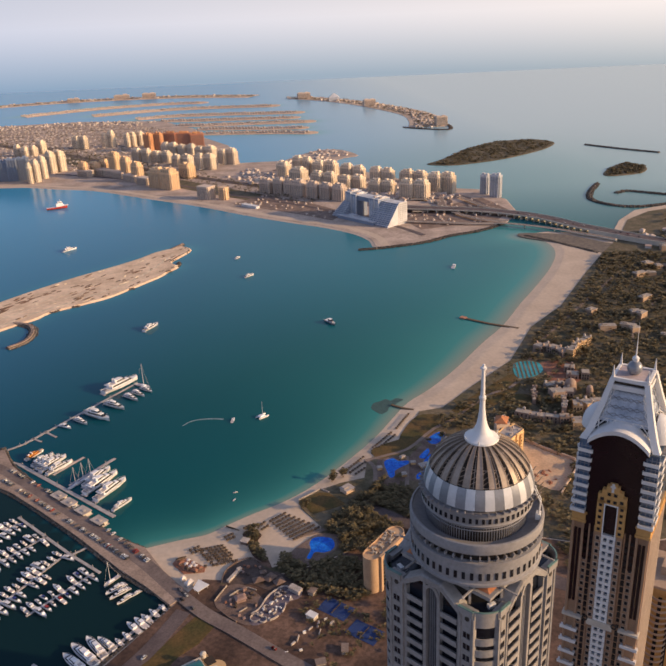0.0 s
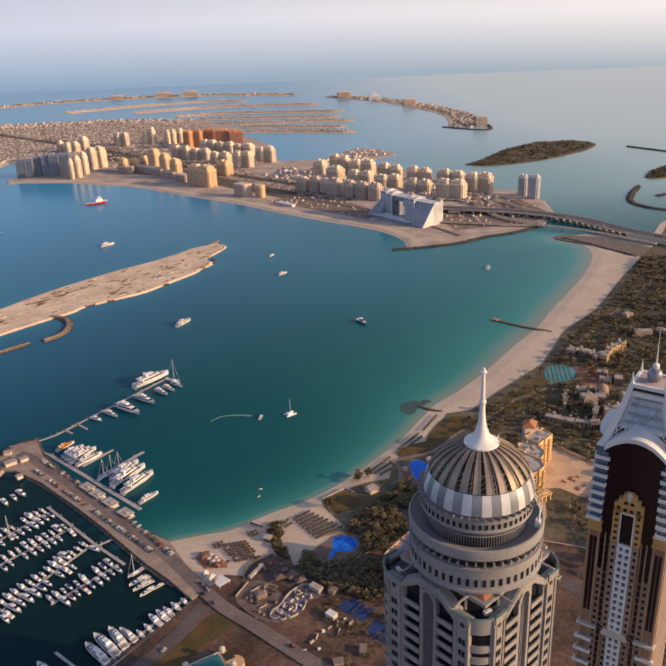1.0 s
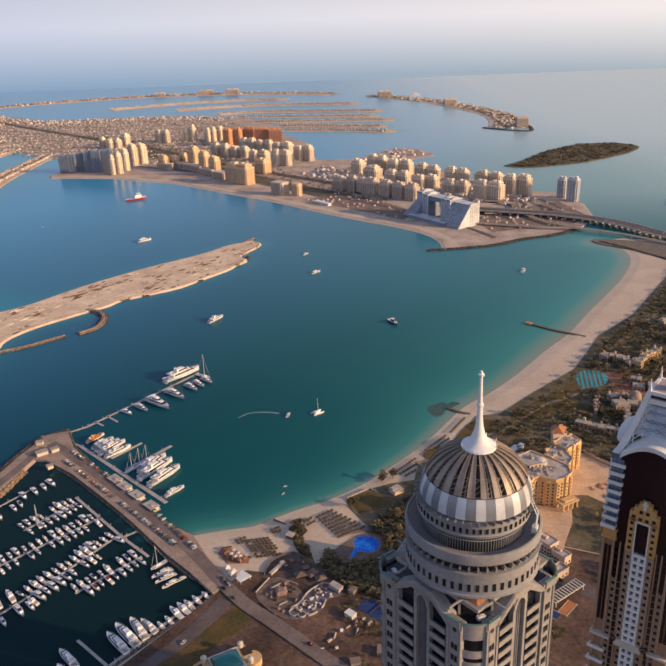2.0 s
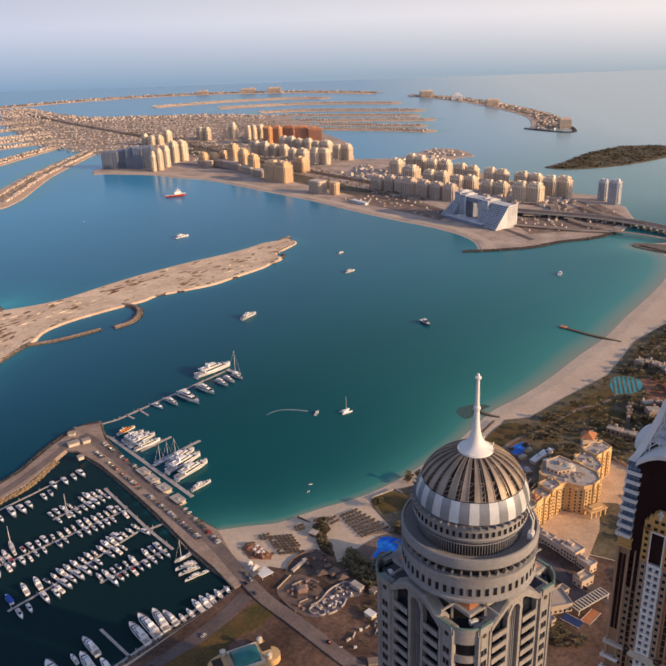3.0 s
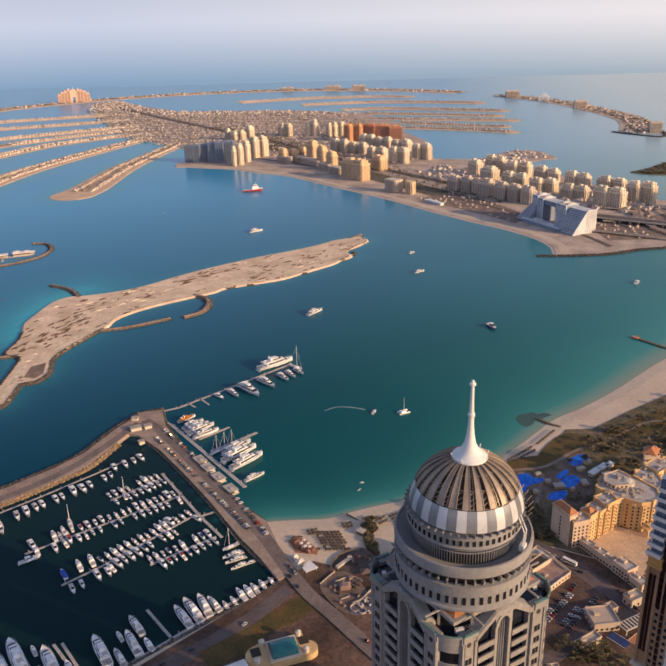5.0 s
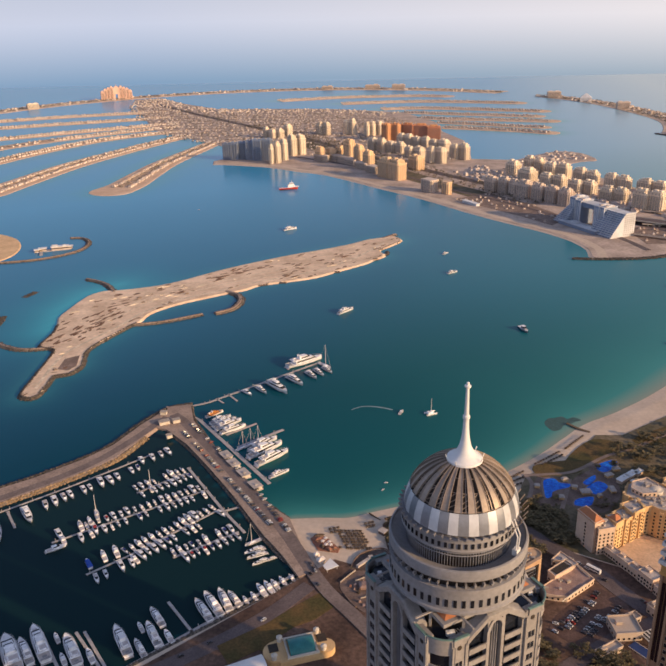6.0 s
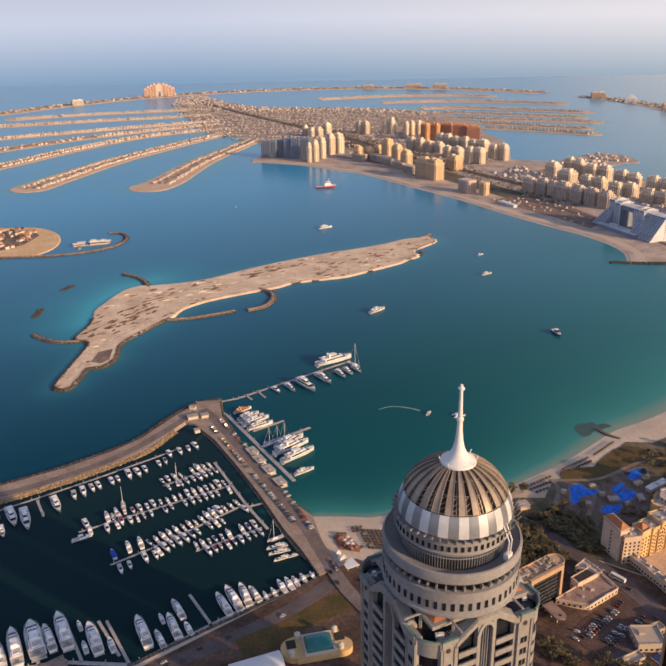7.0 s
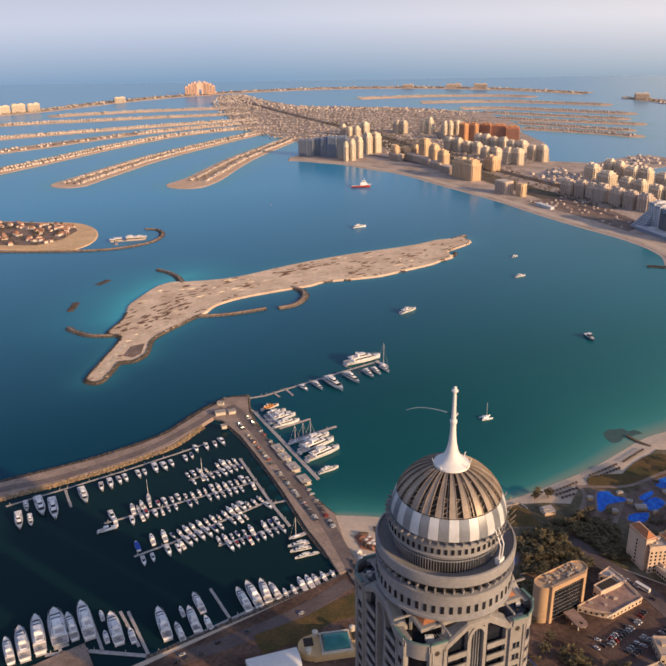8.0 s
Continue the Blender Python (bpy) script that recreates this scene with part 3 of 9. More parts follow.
    bow_me = mesh_of("bay_parapet", bow([(5.0, 0.0), (5.5, 0.0), (5.5, 1.75), (5.3, 1.75), (5.3, 0.1)]), "pier_stone", 40)
    for k in range(4):
        m = B @ pose(0, 0, 0, 0, 0, 90 * k) @ pose(0, -13.3, 0)
        part("corner_bay", bow([(5.15, 0), (5.15, top - 1), (2, top - 1)]), "tower_glass", t, at=m, smooth=40)
        for s in (-1, 1):
            part("corner_pier", Geo().box(s * 2.85, -4.55, 0, 0.55, 1.0, top + 0.6), "pier_stone", t, at=m)
        rest = Geo()
        for f in range(1, floors):
            if k in (0, 1, 3) and f > floors - 26:
                part("bay_parapet", bow_me, None, t, at=m @ pose(0, 0, f * FLOOR - 1.6))
            else:
                rest.lathe([(5.2, f * FLOOR - 1.6), (5.5, f * FLOOR - 1.6), (5.5, f * FLOOR + 0.15), (5.2, f * FLOOR + 0.15)], 6, a0=A0, a1=A1)
        part("bay_cap", bow([(5.2, top - 2.6), (5.55, top - 2.6), (5.55, top + 0.7), (5.75, top + 0.8), (5.75, top + 1.1), (5.3, top + 1.1), (5.2, top - 0.3)]), "pier_stone", t, at=m, smooth=40)
        part("bay_rail", bow([(5.78, top + 1.1), (5.78, top + 1.35), (5.5, top + 1.35), (5.5, top + 1.1)]), "verdigris", t, "green metal rail", at=m, smooth=40)
        tagged(part("lower_bay_rows", rest, "pier_stone", t, at=m), kind="stuff")
    # roof terrace with a thin rim, pediment points and the lower drum
    outer = ring_points(half + 0.3, cut + 0.3)
    inner = ring_points(13.3, 11.9)
    part("terrace_floor", Geo().prism(inner, top - 1.6, top - 0.2), "terrace_green", t, "dark green sunken roof terrace", at=B)
    for i in range(0, len(outer), 2):
        a, b = Vector(outer[i]), Vector(outer[(i + 1) % len(outer)])
        for u0, u1 in ((0.0, 0.16), (0.84, 1.0)):
            p, q = a.lerp(b, u0), a.lerp(b, u1)
            c, r_ = (p + q) / 2 * 0.985, math.degrees(math.atan2((q - p).y, (q - p).x))
            part("parapet", Geo().box(c.x, c.y, top - 0.4, (q - p).length, 0.5, 1.5, r_), "pier_stone", t, at=B)
            part("parapet_rail", Geo().box(c.x, c.y, top + 1.1, (q - p).length + 0.1, 0.62, 0.25, r_), "verdigris", t, "green metal rail", at=B)
    # a square roof under the drum whose corners stand out over the terraces
    for k in range(4):
        m = G @ pose(0, 0, 0, 0, 0, 90 * k)
        zt = top + 4.3

        def corner(tip, low, high):
            pts = [(0, -tip), (5.8, -tip + 5.8), (0, -tip + 11.0), (-5.8, -tip + 5.8)]
            return Geo().prism(pts, low, high)
        part("pediment", corner(15.5, zt - 1.0, zt - 0.35).add(*(lambda g: (g.v, g.f))(corner(15.75, zt - 0.35, zt))), "pier_stone", t, at=m)
        part("pediment_roof", Geo().add([(0, -14.6, zt + 0.05), (2.6, -12.0, zt + 0.05), (-2.6, -12.0, zt + 0.05), (0, -11.4, zt + 0.9)], [(0, 1, 3), (0, 3, 2), (0, 2, 1)]), "terracotta", t, "orange tiled corner roof", at=m)
        for s in (-1, 1):
            part("pediment_rim", Geo().box(s * 2.85, -12.75, zt, 0.35, 7.4, 0.3, s * 45), "pier_stone", t, at=m)
            part("soffit_post", Geo().box(s * 3.2, -11.6, top - 0.2, 0.5, 0.5, 3.6), "pier_stone", t, at=m)
        part("terrace_unit", Geo().box(1.6, -15.6, top - 0.2, 1.7, 0.9, 1.1, 25).box(1.6, -15.6, top + 0.9, 0.5, 0.5, 0.1, 25), "white_paint", t, "white rooftop cooling unit", at=B @ pose(0, 0, 0, 0, 0, 90 * k))
        for q in range(8):
            part("pergola_slat", Geo().box(3.2 + q * 0.42, -15.4 + q * 0.42, top + 0.5, 0.14, 2.6, 0.16, 45), "cool_stone", t, at=B @ pose(0, 0, 0, 0, 0, 90 * k))
    drum = part("lower_drum", Geo().lathe([(12.6, 266.7), (13.3, 266.9), (13.75, 267.3), (13.75, 267.8), (13.45, 268.0), (13.45, 272.2), (13.75, 272.4), (13.75, 272.8), (12.6, 272.9)], 96), "cool_stone", t, smooth=25, at=G)
    part("drum_foot", Geo().lathe([(11.4, top - 0.4), (11.4, 266.8), (12.7, 266.8)], 64), "recess_shade", t, "recess under the drum, its shadow painted near black", smooth=40, at=G)
    # dark ring: the gallery's shadow over this gap is painted into it
    part("neck", Geo().lathe([(12.3, 272.7), (12.3, 274.7)], 72), "dark_inside", t, smooth=40, at=G)
    w_me = mesh_of("drum_window", Geo().box(0, -13.42, 0, 0.66, 0.25, 1.6), "dark_glass")
    for i in range(52):
        part("drum_window", w_me, None, drum, at=pose(0, 0, 268.75, 0, 0, i * 360 / 52))
    br_me = mesh_of("bracket", Geo().box(0, -12.9, 0, 0.24, 0.8, 1.1).box(0, -13.3, 0.6, 0.34, 0.6, 0.4), "cool_stone")
    for i in range(48):
        part("bracket", br_me, None, drum, at=pose(0, 0, 272.95, 0, 0, i * 7.5))
    rim = part("gallery_rim", Geo().lathe([(12.6, 274.5), (13.4, 274.5), (13.75, 274.9), (13.8, 276.4), (13.65, 276.9), (13.3, 277.0), (13.2, 276.5), (12.0, 275.7), (10.2, 275.4)], 96), "cool_stone", t, smooth=25, at=G)
    part("gallery_floor", Geo().lathe([(13.1, 276.45), (12.0, 275.75), (10.3, 275.45)], 96), "cool_stone", t, "grey sloped gallery floor", smooth=40, at=G @ pose(0, 0, 0.05))
    part("slat_core", Geo().lathe([(10.0, 274.5), (10.0, 279.4)], 64), "dark_inside", t, smooth=40, at=G)
    slat = mesh_of("slat", Geo().box(0, -10.22, 0, 0.07, 0.34, 4.2), "gallery_grey")
    for i in range(120):
        part("slat", slat, None, t, at=G @ pose(0, 0, 275.2, 0, 0, i * 3))
    for z in (277.9, 278.5):
        part("slat_rail", Geo().lathe([(10.3, z), (10.5, z), (10.5, z + 0.13), (10.3, z + 0.13)], 96), "gallery_grey", t, smooth=25, at=G)
    drum2 = part("upper_drum", Geo().lathe([(10.2, 279.2), (11.2, 279.25), (11.35, 279.5), (11.2, 279.7), (11.2, 281.7), (11.45, 281.9), (11.45, 282.3), (10.6, 282.4), (10.5, 283.0)], 96), "cool_stone", t, smooth=25, at=G)
    w2 = mesh_of("drum_window", Geo().box(0, -11.22, 0, 0.55, 0.2, 1.05), "dark_glass")
    for i in range(56):
        part("drum_window", w2, None, drum2, at=pose(0, 0, 280.1, 0, 0, i * 360 / 56 + 2))
    b2 = mesh_of("bracket", Geo().box(0, -11.45, 0, 0.22, 0.55, 0.75).box(0, -11.75, 0.45, 0.3, 0.5, 0.3), "cool_stone")
    for i in range(48):
        part("bracket", b2, None, drum2, at=pose(0, 0, 282.0, 0, 0, i * 7.5))
    # dome: a sphere of radius 10.93 round z = 282.1
    R, ZC = 10.93, 282.1
    DM = pose(-0.25, 0, 0)

    def patch(a0, a1, e0, e1, r0, r1, rows, grow=1.0, cols=2):
        g = Geo()
        lines = []
        for j in range(rows + 1):
            e = radians(e0 + (e1 - e0) * j / rows)
            mid, w = (a0 + a1) / 2, (a1 - a0) / 2 * (1 + (grow - 1) * j / rows)
            lines.append([(r1 * math.cos(e) * math.cos(radians(mid + w * (2 * i / cols - 1))), r1 * math.cos(e) * math.sin(radians(mid + w * (2 * i / cols - 1))), ZC + r1 * math.sin(e)) for i in range(cols + 1)])
            low = [(x * r0 / r1, y * r0 / r1, ZC + (z - ZC) * r0 / r1) for x, y, z in lines[-1]]
            lines[-1] = [low[0]] + lines[-1] + [low[-1]]
        return g.loft(lines)

    panels = [mesh_of("panel", patch(-90 - 4.9, -90 + 4.9, 4.0, 25.8, R - 0.3, R, 5), x, 40) for x in ("white_panel", "grey_panel")]
    for i in range(36):
        part("panel", panels[i % 2], None, t, "white dome panel" if i % 2 == 0 else "grey dome panel", at=DM @ pose(0, 0, 0, 0, 0, i * 10))
    part("dome_lining", Geo().lathe([(R * 0.955 * math.cos(radians(e)), ZC + R * 0.955 * math.sin(radians(e))) for e in range(0, 91, 6)], 64), "dark_inside", t, "dark interior of the ribbed dome", smooth=40, at=DM)
    rib_geo = patch(-90 - 4.3, -90 + 4.3, 26.4, 73.5, R - 0.35, R - 0.06, 8, 1.1, 4)
    for q in (-4.3, 3.6):
        g = patch(-90 + q, -90 + q + 0.7, 26.4, 73.5, R - 0.3, R + 0.06, 8, 1.0, 1)
        rib_geo.add(g.v, g.f)
    rib = mesh_of("rib", rib_geo, "rib_bronze", 40)
    thin = mesh_of("thin_rib", patch(-90 - 0.45, -90 + 0.45, 26.4, 73.5, R - 0.4, R - 0.2, 8, 1.0), "rib_bronze", 40)
    braces = []
    for e in (30, 35, 41):
        a, b, ra = radians(-90 - 3.6), radians(-90 + 3.6), R - 0.3
        c0, s0, c1, s1 = math.cos(radians(e)), math.sin(radians(e)), math.cos(radians(e + 4)), math.sin(radians(e + 4))
        braces.append(mesh_of("brace", Geo().tube((ra * c0 * math.cos(a), ra * c0 * math.sin(a), ZC + ra * s0), (ra * c1 * math.cos(b), ra * c1 * math.sin(b), ZC + ra * s1), 0.08, n=4), "rib_bronze"))
    for i in range(24):
        part("rib", rib, None, t, at=DM @ pose(0, 0, 0, 0, 0, i * 15 + 4))
        for brace_me in braces:
            part("brace", brace_me, None, t, at=DM @ pose(0, 0, 0, 0, 0, i * 15 + 11.5))
        if i % 2 == 0:
            part("thin_rib", thin, None, t, at=DM @ pose(0, 0, 0, 0, 0, i * 15 + 12.2))
    for e in (27.2, 45, 60):
        rr = R - 0.28
        part("hoop", Geo().lathe([(rr * math.cos(radians(e - 0.5)), ZC + rr * math.sin(radians(e - 0.5))), ((rr + 0.12) * math.cos(radians(e)), ZC + (rr + 0.12) * math.sin(radians(e))), (rr * math.cos(radians(e + 0.5)), ZC + rr * math.sin(radians(e + 0.5)))], 72), "rib_bronze", t, smooth=40)
    part("spire", Geo().lathe([(3.0, 292.2), (3.4, 292.45), (3.3, 292.85), (2.4, 293.35), (1.65, 294.2), (1.1, 295.4), (0.78, 296.9), (0.58, 298.8), (0.5, 300.8), (0.66, 301.0), (0.66, 301.5), (0.46, 301.7),
                              (0.38, 304), (0.3, 307.1), (0.6, 307.3), (0.6, 307.6), (0.32, 307.7), (0.26, 308.2), (0, 308.3)], 32), "white_paint", t, "white trumpet-shaped spire", smooth=30)
    for a in (200, 250, 340, 15, 60):
        part("lightning_rod", Geo().tube((3.3 * math.cos(radians(a)), 3.3 * math.sin(radians(a)), 292.6), (3.6 * math.cos(radians(a)), 3.6 * math.sin(radians(a)), 293.6), 0.09), "white_paint", t)
    gantry = part("gantry", Geo().box(0, -12.6, 276.4, 1.6, 1.0, 1.3), "white_paint", t, "white facade cleaning gantry on the gallery", at=G @ pose(0, 0, 0, 0, 0, 68))
    for x in (-0.5, 0.5):
        part("gantry_arm", Geo().tube((x, -12.7, 277.6), (x, -12.9, 280.5), 0.16, 0.14).tube((x, -12.9, 280.5), (x, -11.5, 283.4), 0.14, 0.12), "white_paint", gantry)
    for i in range(14):
        a = radians(-40 + i * 9)
        part("facade_crane_arm", Geo().tube((11.4 * math.cos(a), 11.4 * math.sin(a), 282.2), (12.3 * math.cos(a), 12.3 * math.sin(a), 283.5), 0.1), "rib_bronze", t)
    return t


domed_tower()

# ---- the second tower, with an arched glass front and an open lattice crown ----


def arched_tower():
    t = thing("arched_skyscraper", "brown stone skyscraper with arched dark glass front and white lattice crown", "skyscraper", pose(92.4, 219.2, 0, 0, 0, -33))
    W = 13.8
    part("shaft", Geo().box(0, 14.4, 0, 2 * W - 0.6, 27.6, 206), "brown_stone", t)
    t.scale = (0.93, 0.95, 1.0)
    U = pose(0, 0, 4.92) @ Matrix.Diagonal((1, 1, 0.976, 1))    # upper storeys
    F = pose(0, 0, 40.8) @ Matrix.Diagonal((1, 1, 0.80, 1))     # gold frame
    V = pose(0, 0, 58.8) @ Matrix.Diagonal((1, 1, 0.75, 1))     # crown
    part("glass_front", Geo().box(0, 12.6, 190, 18.4, 24.4, 47), "maroon_glass", t, "dark reddish curtain-wall glass", at=U)
    for s in (-1, 1):
        part("wing", Geo().box(s * 11.2, 13.5, 206, 4.6, 25.5, 31), "blue_glass", t, "blue glazed upper corner", at=U)
        part("wing_cap", Geo().box(s * 11.4, 13.4, 205, 5.4, 27.6, 1.0).box(s * 11.4, 13.4, 206, 4.9, 27.0, 2.6).box(s * 11.4, 13.4, 208.6, 5.6, 27.8, 0.7), "tan_stone", t, "yellow-tan stone band", at=U)
    balc = Geo().box(0, 0, 0, 5.2, 2.4, 0.55).box(0, -1.1, 0.55, 5.2, 0.25, 0.8).box(-2.5, 0, 0.55, 0.25, 2.4, 0.8).box(2.5, 0, 0.55, 0.25, 2.4, 0.8)
    balc_me = mesh_of("balcony", balc, "white_paint")
    mullion_me = mesh_of("mullion", Geo().box(-1.5, 0, 0, 0.16, 0.2, 2.4).box(0, 0, 0, 0.16, 0.2, 2.4).box(1.5, 0, 0, 0.16, 0.2, 2.4).box(0, 0, 1.2, 4.4, 0.2, 0.14), "gallery_grey")
    for s in (-1, 1):
        for k in range(8):
            part("balcony", balc_me, None, t, at=U @ pose(s * (11.9 - 0.10 * k), -0.2 + 0.18 * k, 209.6 + k * 3.35))
            part("balcony", balc_me, None, t, at=U @ pose(s * 13.4, 5.0, 209.6 + k * 3.35, 0, 0, 90))
            part("mullion", mullion_me, None, t, at=U @ pose(s * 11.2, 0.72, 210.4 + k * 3.35))
    # arch over the glass
    arch = Geo()
    n = 18
    rows = []
    for k in range(n + 1):
        u = -1 + 2 * k / n
        x, z = 10.4 * u, 237.5 + 5.2 * (1 - u * u)
        rows.append([(x, -1.6, z), (x, -1.6, z + 1.5), (x, 6.5, z + 2.4), (x, 6.5, z + 0.6)])
    arch.loft(rows, True)
    part("arch", arch, "white_paint", t, "white arched canopy", smooth=30, at=U)
    fill = Geo()
    rows = [[(10.2 * u, 0.2, 236.0), (10.2 * u, 0.2, 237.6 + 5.2 * (1 - u * u))] for u in [-1 + 2 * k / n for k in range(n + 1)]]
    part("arch_glass", fill.loft(rows), "maroon_glass", t, at=U)
    # stepped gold frame before the glass, with its slot and the white lattice column below
    for s in (-1, 1):
        part("frame_leg", Geo().box(s * 3.7, -0.9, 204, 2.6, 1.8, 16), "tan_stone", t, at=F)
        part("lower_frame_leg", Geo().box(s * 3.75, -0.6, 165, 2.2, 1.2, 39), "brown_stone", t)
        for k in range(5):
            part("frame_window", Geo().box(s * 3.7, -1.85, 205 + k * 3.0, 1.1, 0.2, 1.3), "dark_glass", t, at=F)
    part("frame_head", Geo().box(0, -0.9, 218.5, 9.8, 1.8, 4.6).box(0, -0.9, 223.1, 7.2, 1.8, 2.4).box(0, -0.9, 225.5, 4.4, 1.8, 2.0).box(0, -0.9, 227.5, 2.6, 1.6, 0.9), "tan_stone", t, at=F)
    part("frame_key", Geo().box(0, -1.95, 225.0, 0.8, 0.4, 4.0).box(0, -1.95, 227.2, 1.8, 0.4, 0.7), "white_paint", t, "white key stone", at=F)
    for x, z in ((-1.1, 219.6), (1.1, 219.6), (-1.1, 223.0), (1.1, 223.0), (-3.4, 220.2), (3.4, 220.2)):
        part("frame_window", Geo().box(x, -1.85, z, 1.2, 0.2, 1.4), "dark_glass", t, at=F)
    part("frame_slot", Geo().box(0, -0.5, 204, 4.0, 1.0, 15), "maroon_glass", t, at=F)
    part("slot_trim", Geo().box(0, -1.85, 218.3, 5.0, 0.3, 0.5).box(-2.25, -1.85, 203, 0.4, 0.3, 15.4).box(2.25, -1.85, 203, 0.4, 0.3, 15.4), "white_paint", t, at=F)
    lat = Geo()
    lat.box(-2.15, -0.9, 0, 0.8, 1.4, 1.5).box(2.15, -0.9, 0, 0.8, 1.4, 1.5).box(0, -0.9, 0, 0.9, 1.4, 1.5).box(0, -0.7, 1.5, 5.1, 1.2, 1.2)
    lat_me = mesh_of("lattice_panel", lat, "white_paint")
    lat_rest = Geo()
    part("lattice_glass", Geo().box(0, -0.15, 5, 4.9, 0.5, 198), "blue_glass", t, "blue glass behind the white column")
    for k in range(70):
        z = 203.2 - 2.75 * (k + 1)
        if k < 30:
            part("lattice_panel", lat_me, None, t, at=pose(0, 0, z))
        else:
            lat_rest.add([(x, y, z + dz) for x, y, dz in lat.v], lat.f)
    tagged(part("lower_lattice", lat_rest, "white_paint", t), kind="stuff")
    # columns of square windows, dark slots and pilasters
    win = Geo().box(0, -0.05, 0, 1.15, 0.2, 1.35)
    win_me = mesh_of("window", win, "dark_glass")
    rest = Geo()
    frames = Geo()
    surround = mesh_of("window_surround", Geo().box(0, 0, 0, 1.65, 0.16, 1.85), "flank_stone")
    cols = (3.75, 6.25, 8.3)
    made = 0
    for k in range(70):
        z = 203.4 - 2.75 * (k + 1)
        for c in cols:
            for s in (-1, 1):
                y = -1.25 if c < 5 and z > 165 else -0.0
                if c != 6.25:
                    q = (s * c, y + (0.55 if y == 0 else 0) + 0.02, z - 0.25)
                    if k < 30:
                        part("window_surround", surround, None, t, at=pose(*q))
                    else:
                        frames.box(*q, 1.65, 0.16, 1.85)
                if k < 30 and made < 290:
                    part("window", win_me, None, t, at=pose(s * c, y + 0.55 if y == 0 else y, z))
                    made += 1
                else:
                    rest.add([(s * c + x, y + dy + (0.55 if y == 0 else 0), z + dz) for x, dy, dz in win.v], win.f)
    tagged(part("lower_stonework", frames, "flank_stone", t, "pale stone window surrounds"), kind="stuff")
    for s in (-1, 1):
        for k in range(60):
            z = 202.6 - 2.75 * (k + 1)
            if z > 20 and not 163 < z < 168:
                rest.box(s * 6.25, 0.3, z + 0.2, 2.1, 0.3, 1.9)
        for j in range(9):
            part("flank_pilaster", Geo().box(s * (W - 0.1), 2.0 + 3.0 * j, 0, 0.7, 1.3, 205), "flank_stone", t, "beige flank pilaster")
    # windows on the sunlit flank
    for k in range(66):
        for j in range(8):
            rest.box(W - 0.28, 3.5 + j * 3.0, 196 - k * 2.9, 0.2, 1.3, 1.5)
            rest.box(-W + 0.28, 3.5 + j * 3.0, 196 - k * 2.9, 0.2, 1.3, 1.5)
    tagged(part("lower_glazing", rest, "dark_glass", t), kind="stuff")
    for s in (-1, 1):
        for x in (9.6, 13.2):
            part("pilaster", Geo().box(s * x, 0.25, 0, 0.9, 1.0, 205), "brown_stone", t)
        for x in (10.7, 12.1):
            part("dark_slot", Geo().box(s * x, 0.4, 171, 0.95, 0.5, 31), "maroon_glass", t)
        for x in (5.35, 7.2):
            part("pilaster", Geo().box(s * x, 0.35, 0, 0.5, 0.9, 205), "brown_stone", t)
        part("crest", Geo().lathe([(1.1, 0), (1.1, 0.5), (0.7, 0.5), (0.7, 0)], 16), "dark_inside", t, "dark round wrought ornament", at=pose(s * 5.4, -1.3, 166.4, 90))
    part("belt", Geo().box(-10.6, 0.3, 164.5, 7.4, 3.4, 1.0).box(10.6, 0.3, 164.5, 7.4, 3.4, 1.0).box(0, -0.2, 164.0, 9.6, 3.0, 2.6), "cream_stone", t, "pale stone belt")
    low_me = mesh_of("lower_balcony", Geo().box(0, 0, 0, 6.4, 2.6, 0.4).box(0, -1.2, 0.4, 6.4, 0.2, 0.9), "white_paint")
    for k in range(14):
        for s in (-1, 1):
            part("lower_balcony", low_me, None, t, at=pose(s * 11.4, -0.4, 158.5 - k * 5.5))
    # crown: four curved white legs, lattice between, platform, ball and finial
    def leg(sx, sy):
        rows = []
        for k in range(13):
            u = k / 12
            x = sx * (12.4 - 6.6 * u ** 0.75)
            y = 13.5 + sy * (12.4 - 6.6 * u ** 0.75)
            z = 238 + 27 * u
            w = 1.25 - 0.35 * u
            rows.append([(x - w, y - w, z), (x + w, y - w, z), (x + w, y + w, z), (x - w, y + w, z)])
        return Geo().loft(rows, True)

    for sx in (-1, 1):
        for sy in (-1, 1):
            part("crown_leg", leg(sx, sy), "white_paint", t, smooth=35, at=V)
            part("crown_spike", Geo().box(sx * 5.8, 13.5 + sy * 5.8, 264, 1.1, 1.1, 7.2, 0, 0.12), "white_paint", t, at=V)
    def slope(u, v, lift=0.0):
        half = 11.6 - 6.4 * u ** 0.75
        return ((half + lift) * (2 * v - 1), -half - lift, 240 + 21 * u)

    for k in range(4):
        m = V @ pose(0, 13.5, 0) @ pose(0, 0, 0, 0, 0, 90 * k)
        low = Geo()
        for c in range(6):                      # tall lattice at the foot of the screen
            low.tube(slope(0.0, c / 6), slope(0.34, (c + 1) / 6), 0.2, n=4).tube(slope(0.34, c / 6), slope(0.0, (c + 1) / 6), 0.2, n=4)
        for c in range(4):                      # and up along both legs
            for r in range(5):
                u0, u1 = 0.2 + 0.16 * r, 0.36 + 0.16 * r
                a, b = (0.0, 0.085) if c % 2 == 0 else (0.915, 1.0)
                if c < 2:
                    low.tube(slope(u0, a), slope(u1, b), 0.12, n=4).tube(slope(u1, a), slope(u0, b), 0.12, n=4)
        low.tube(slope(0.34, 0.0), slope(0.34, 1.0), 0.16, n=4)
        part("crown_lattice", low, "white_paint", t, "white diagonal lattice screen", at=m)
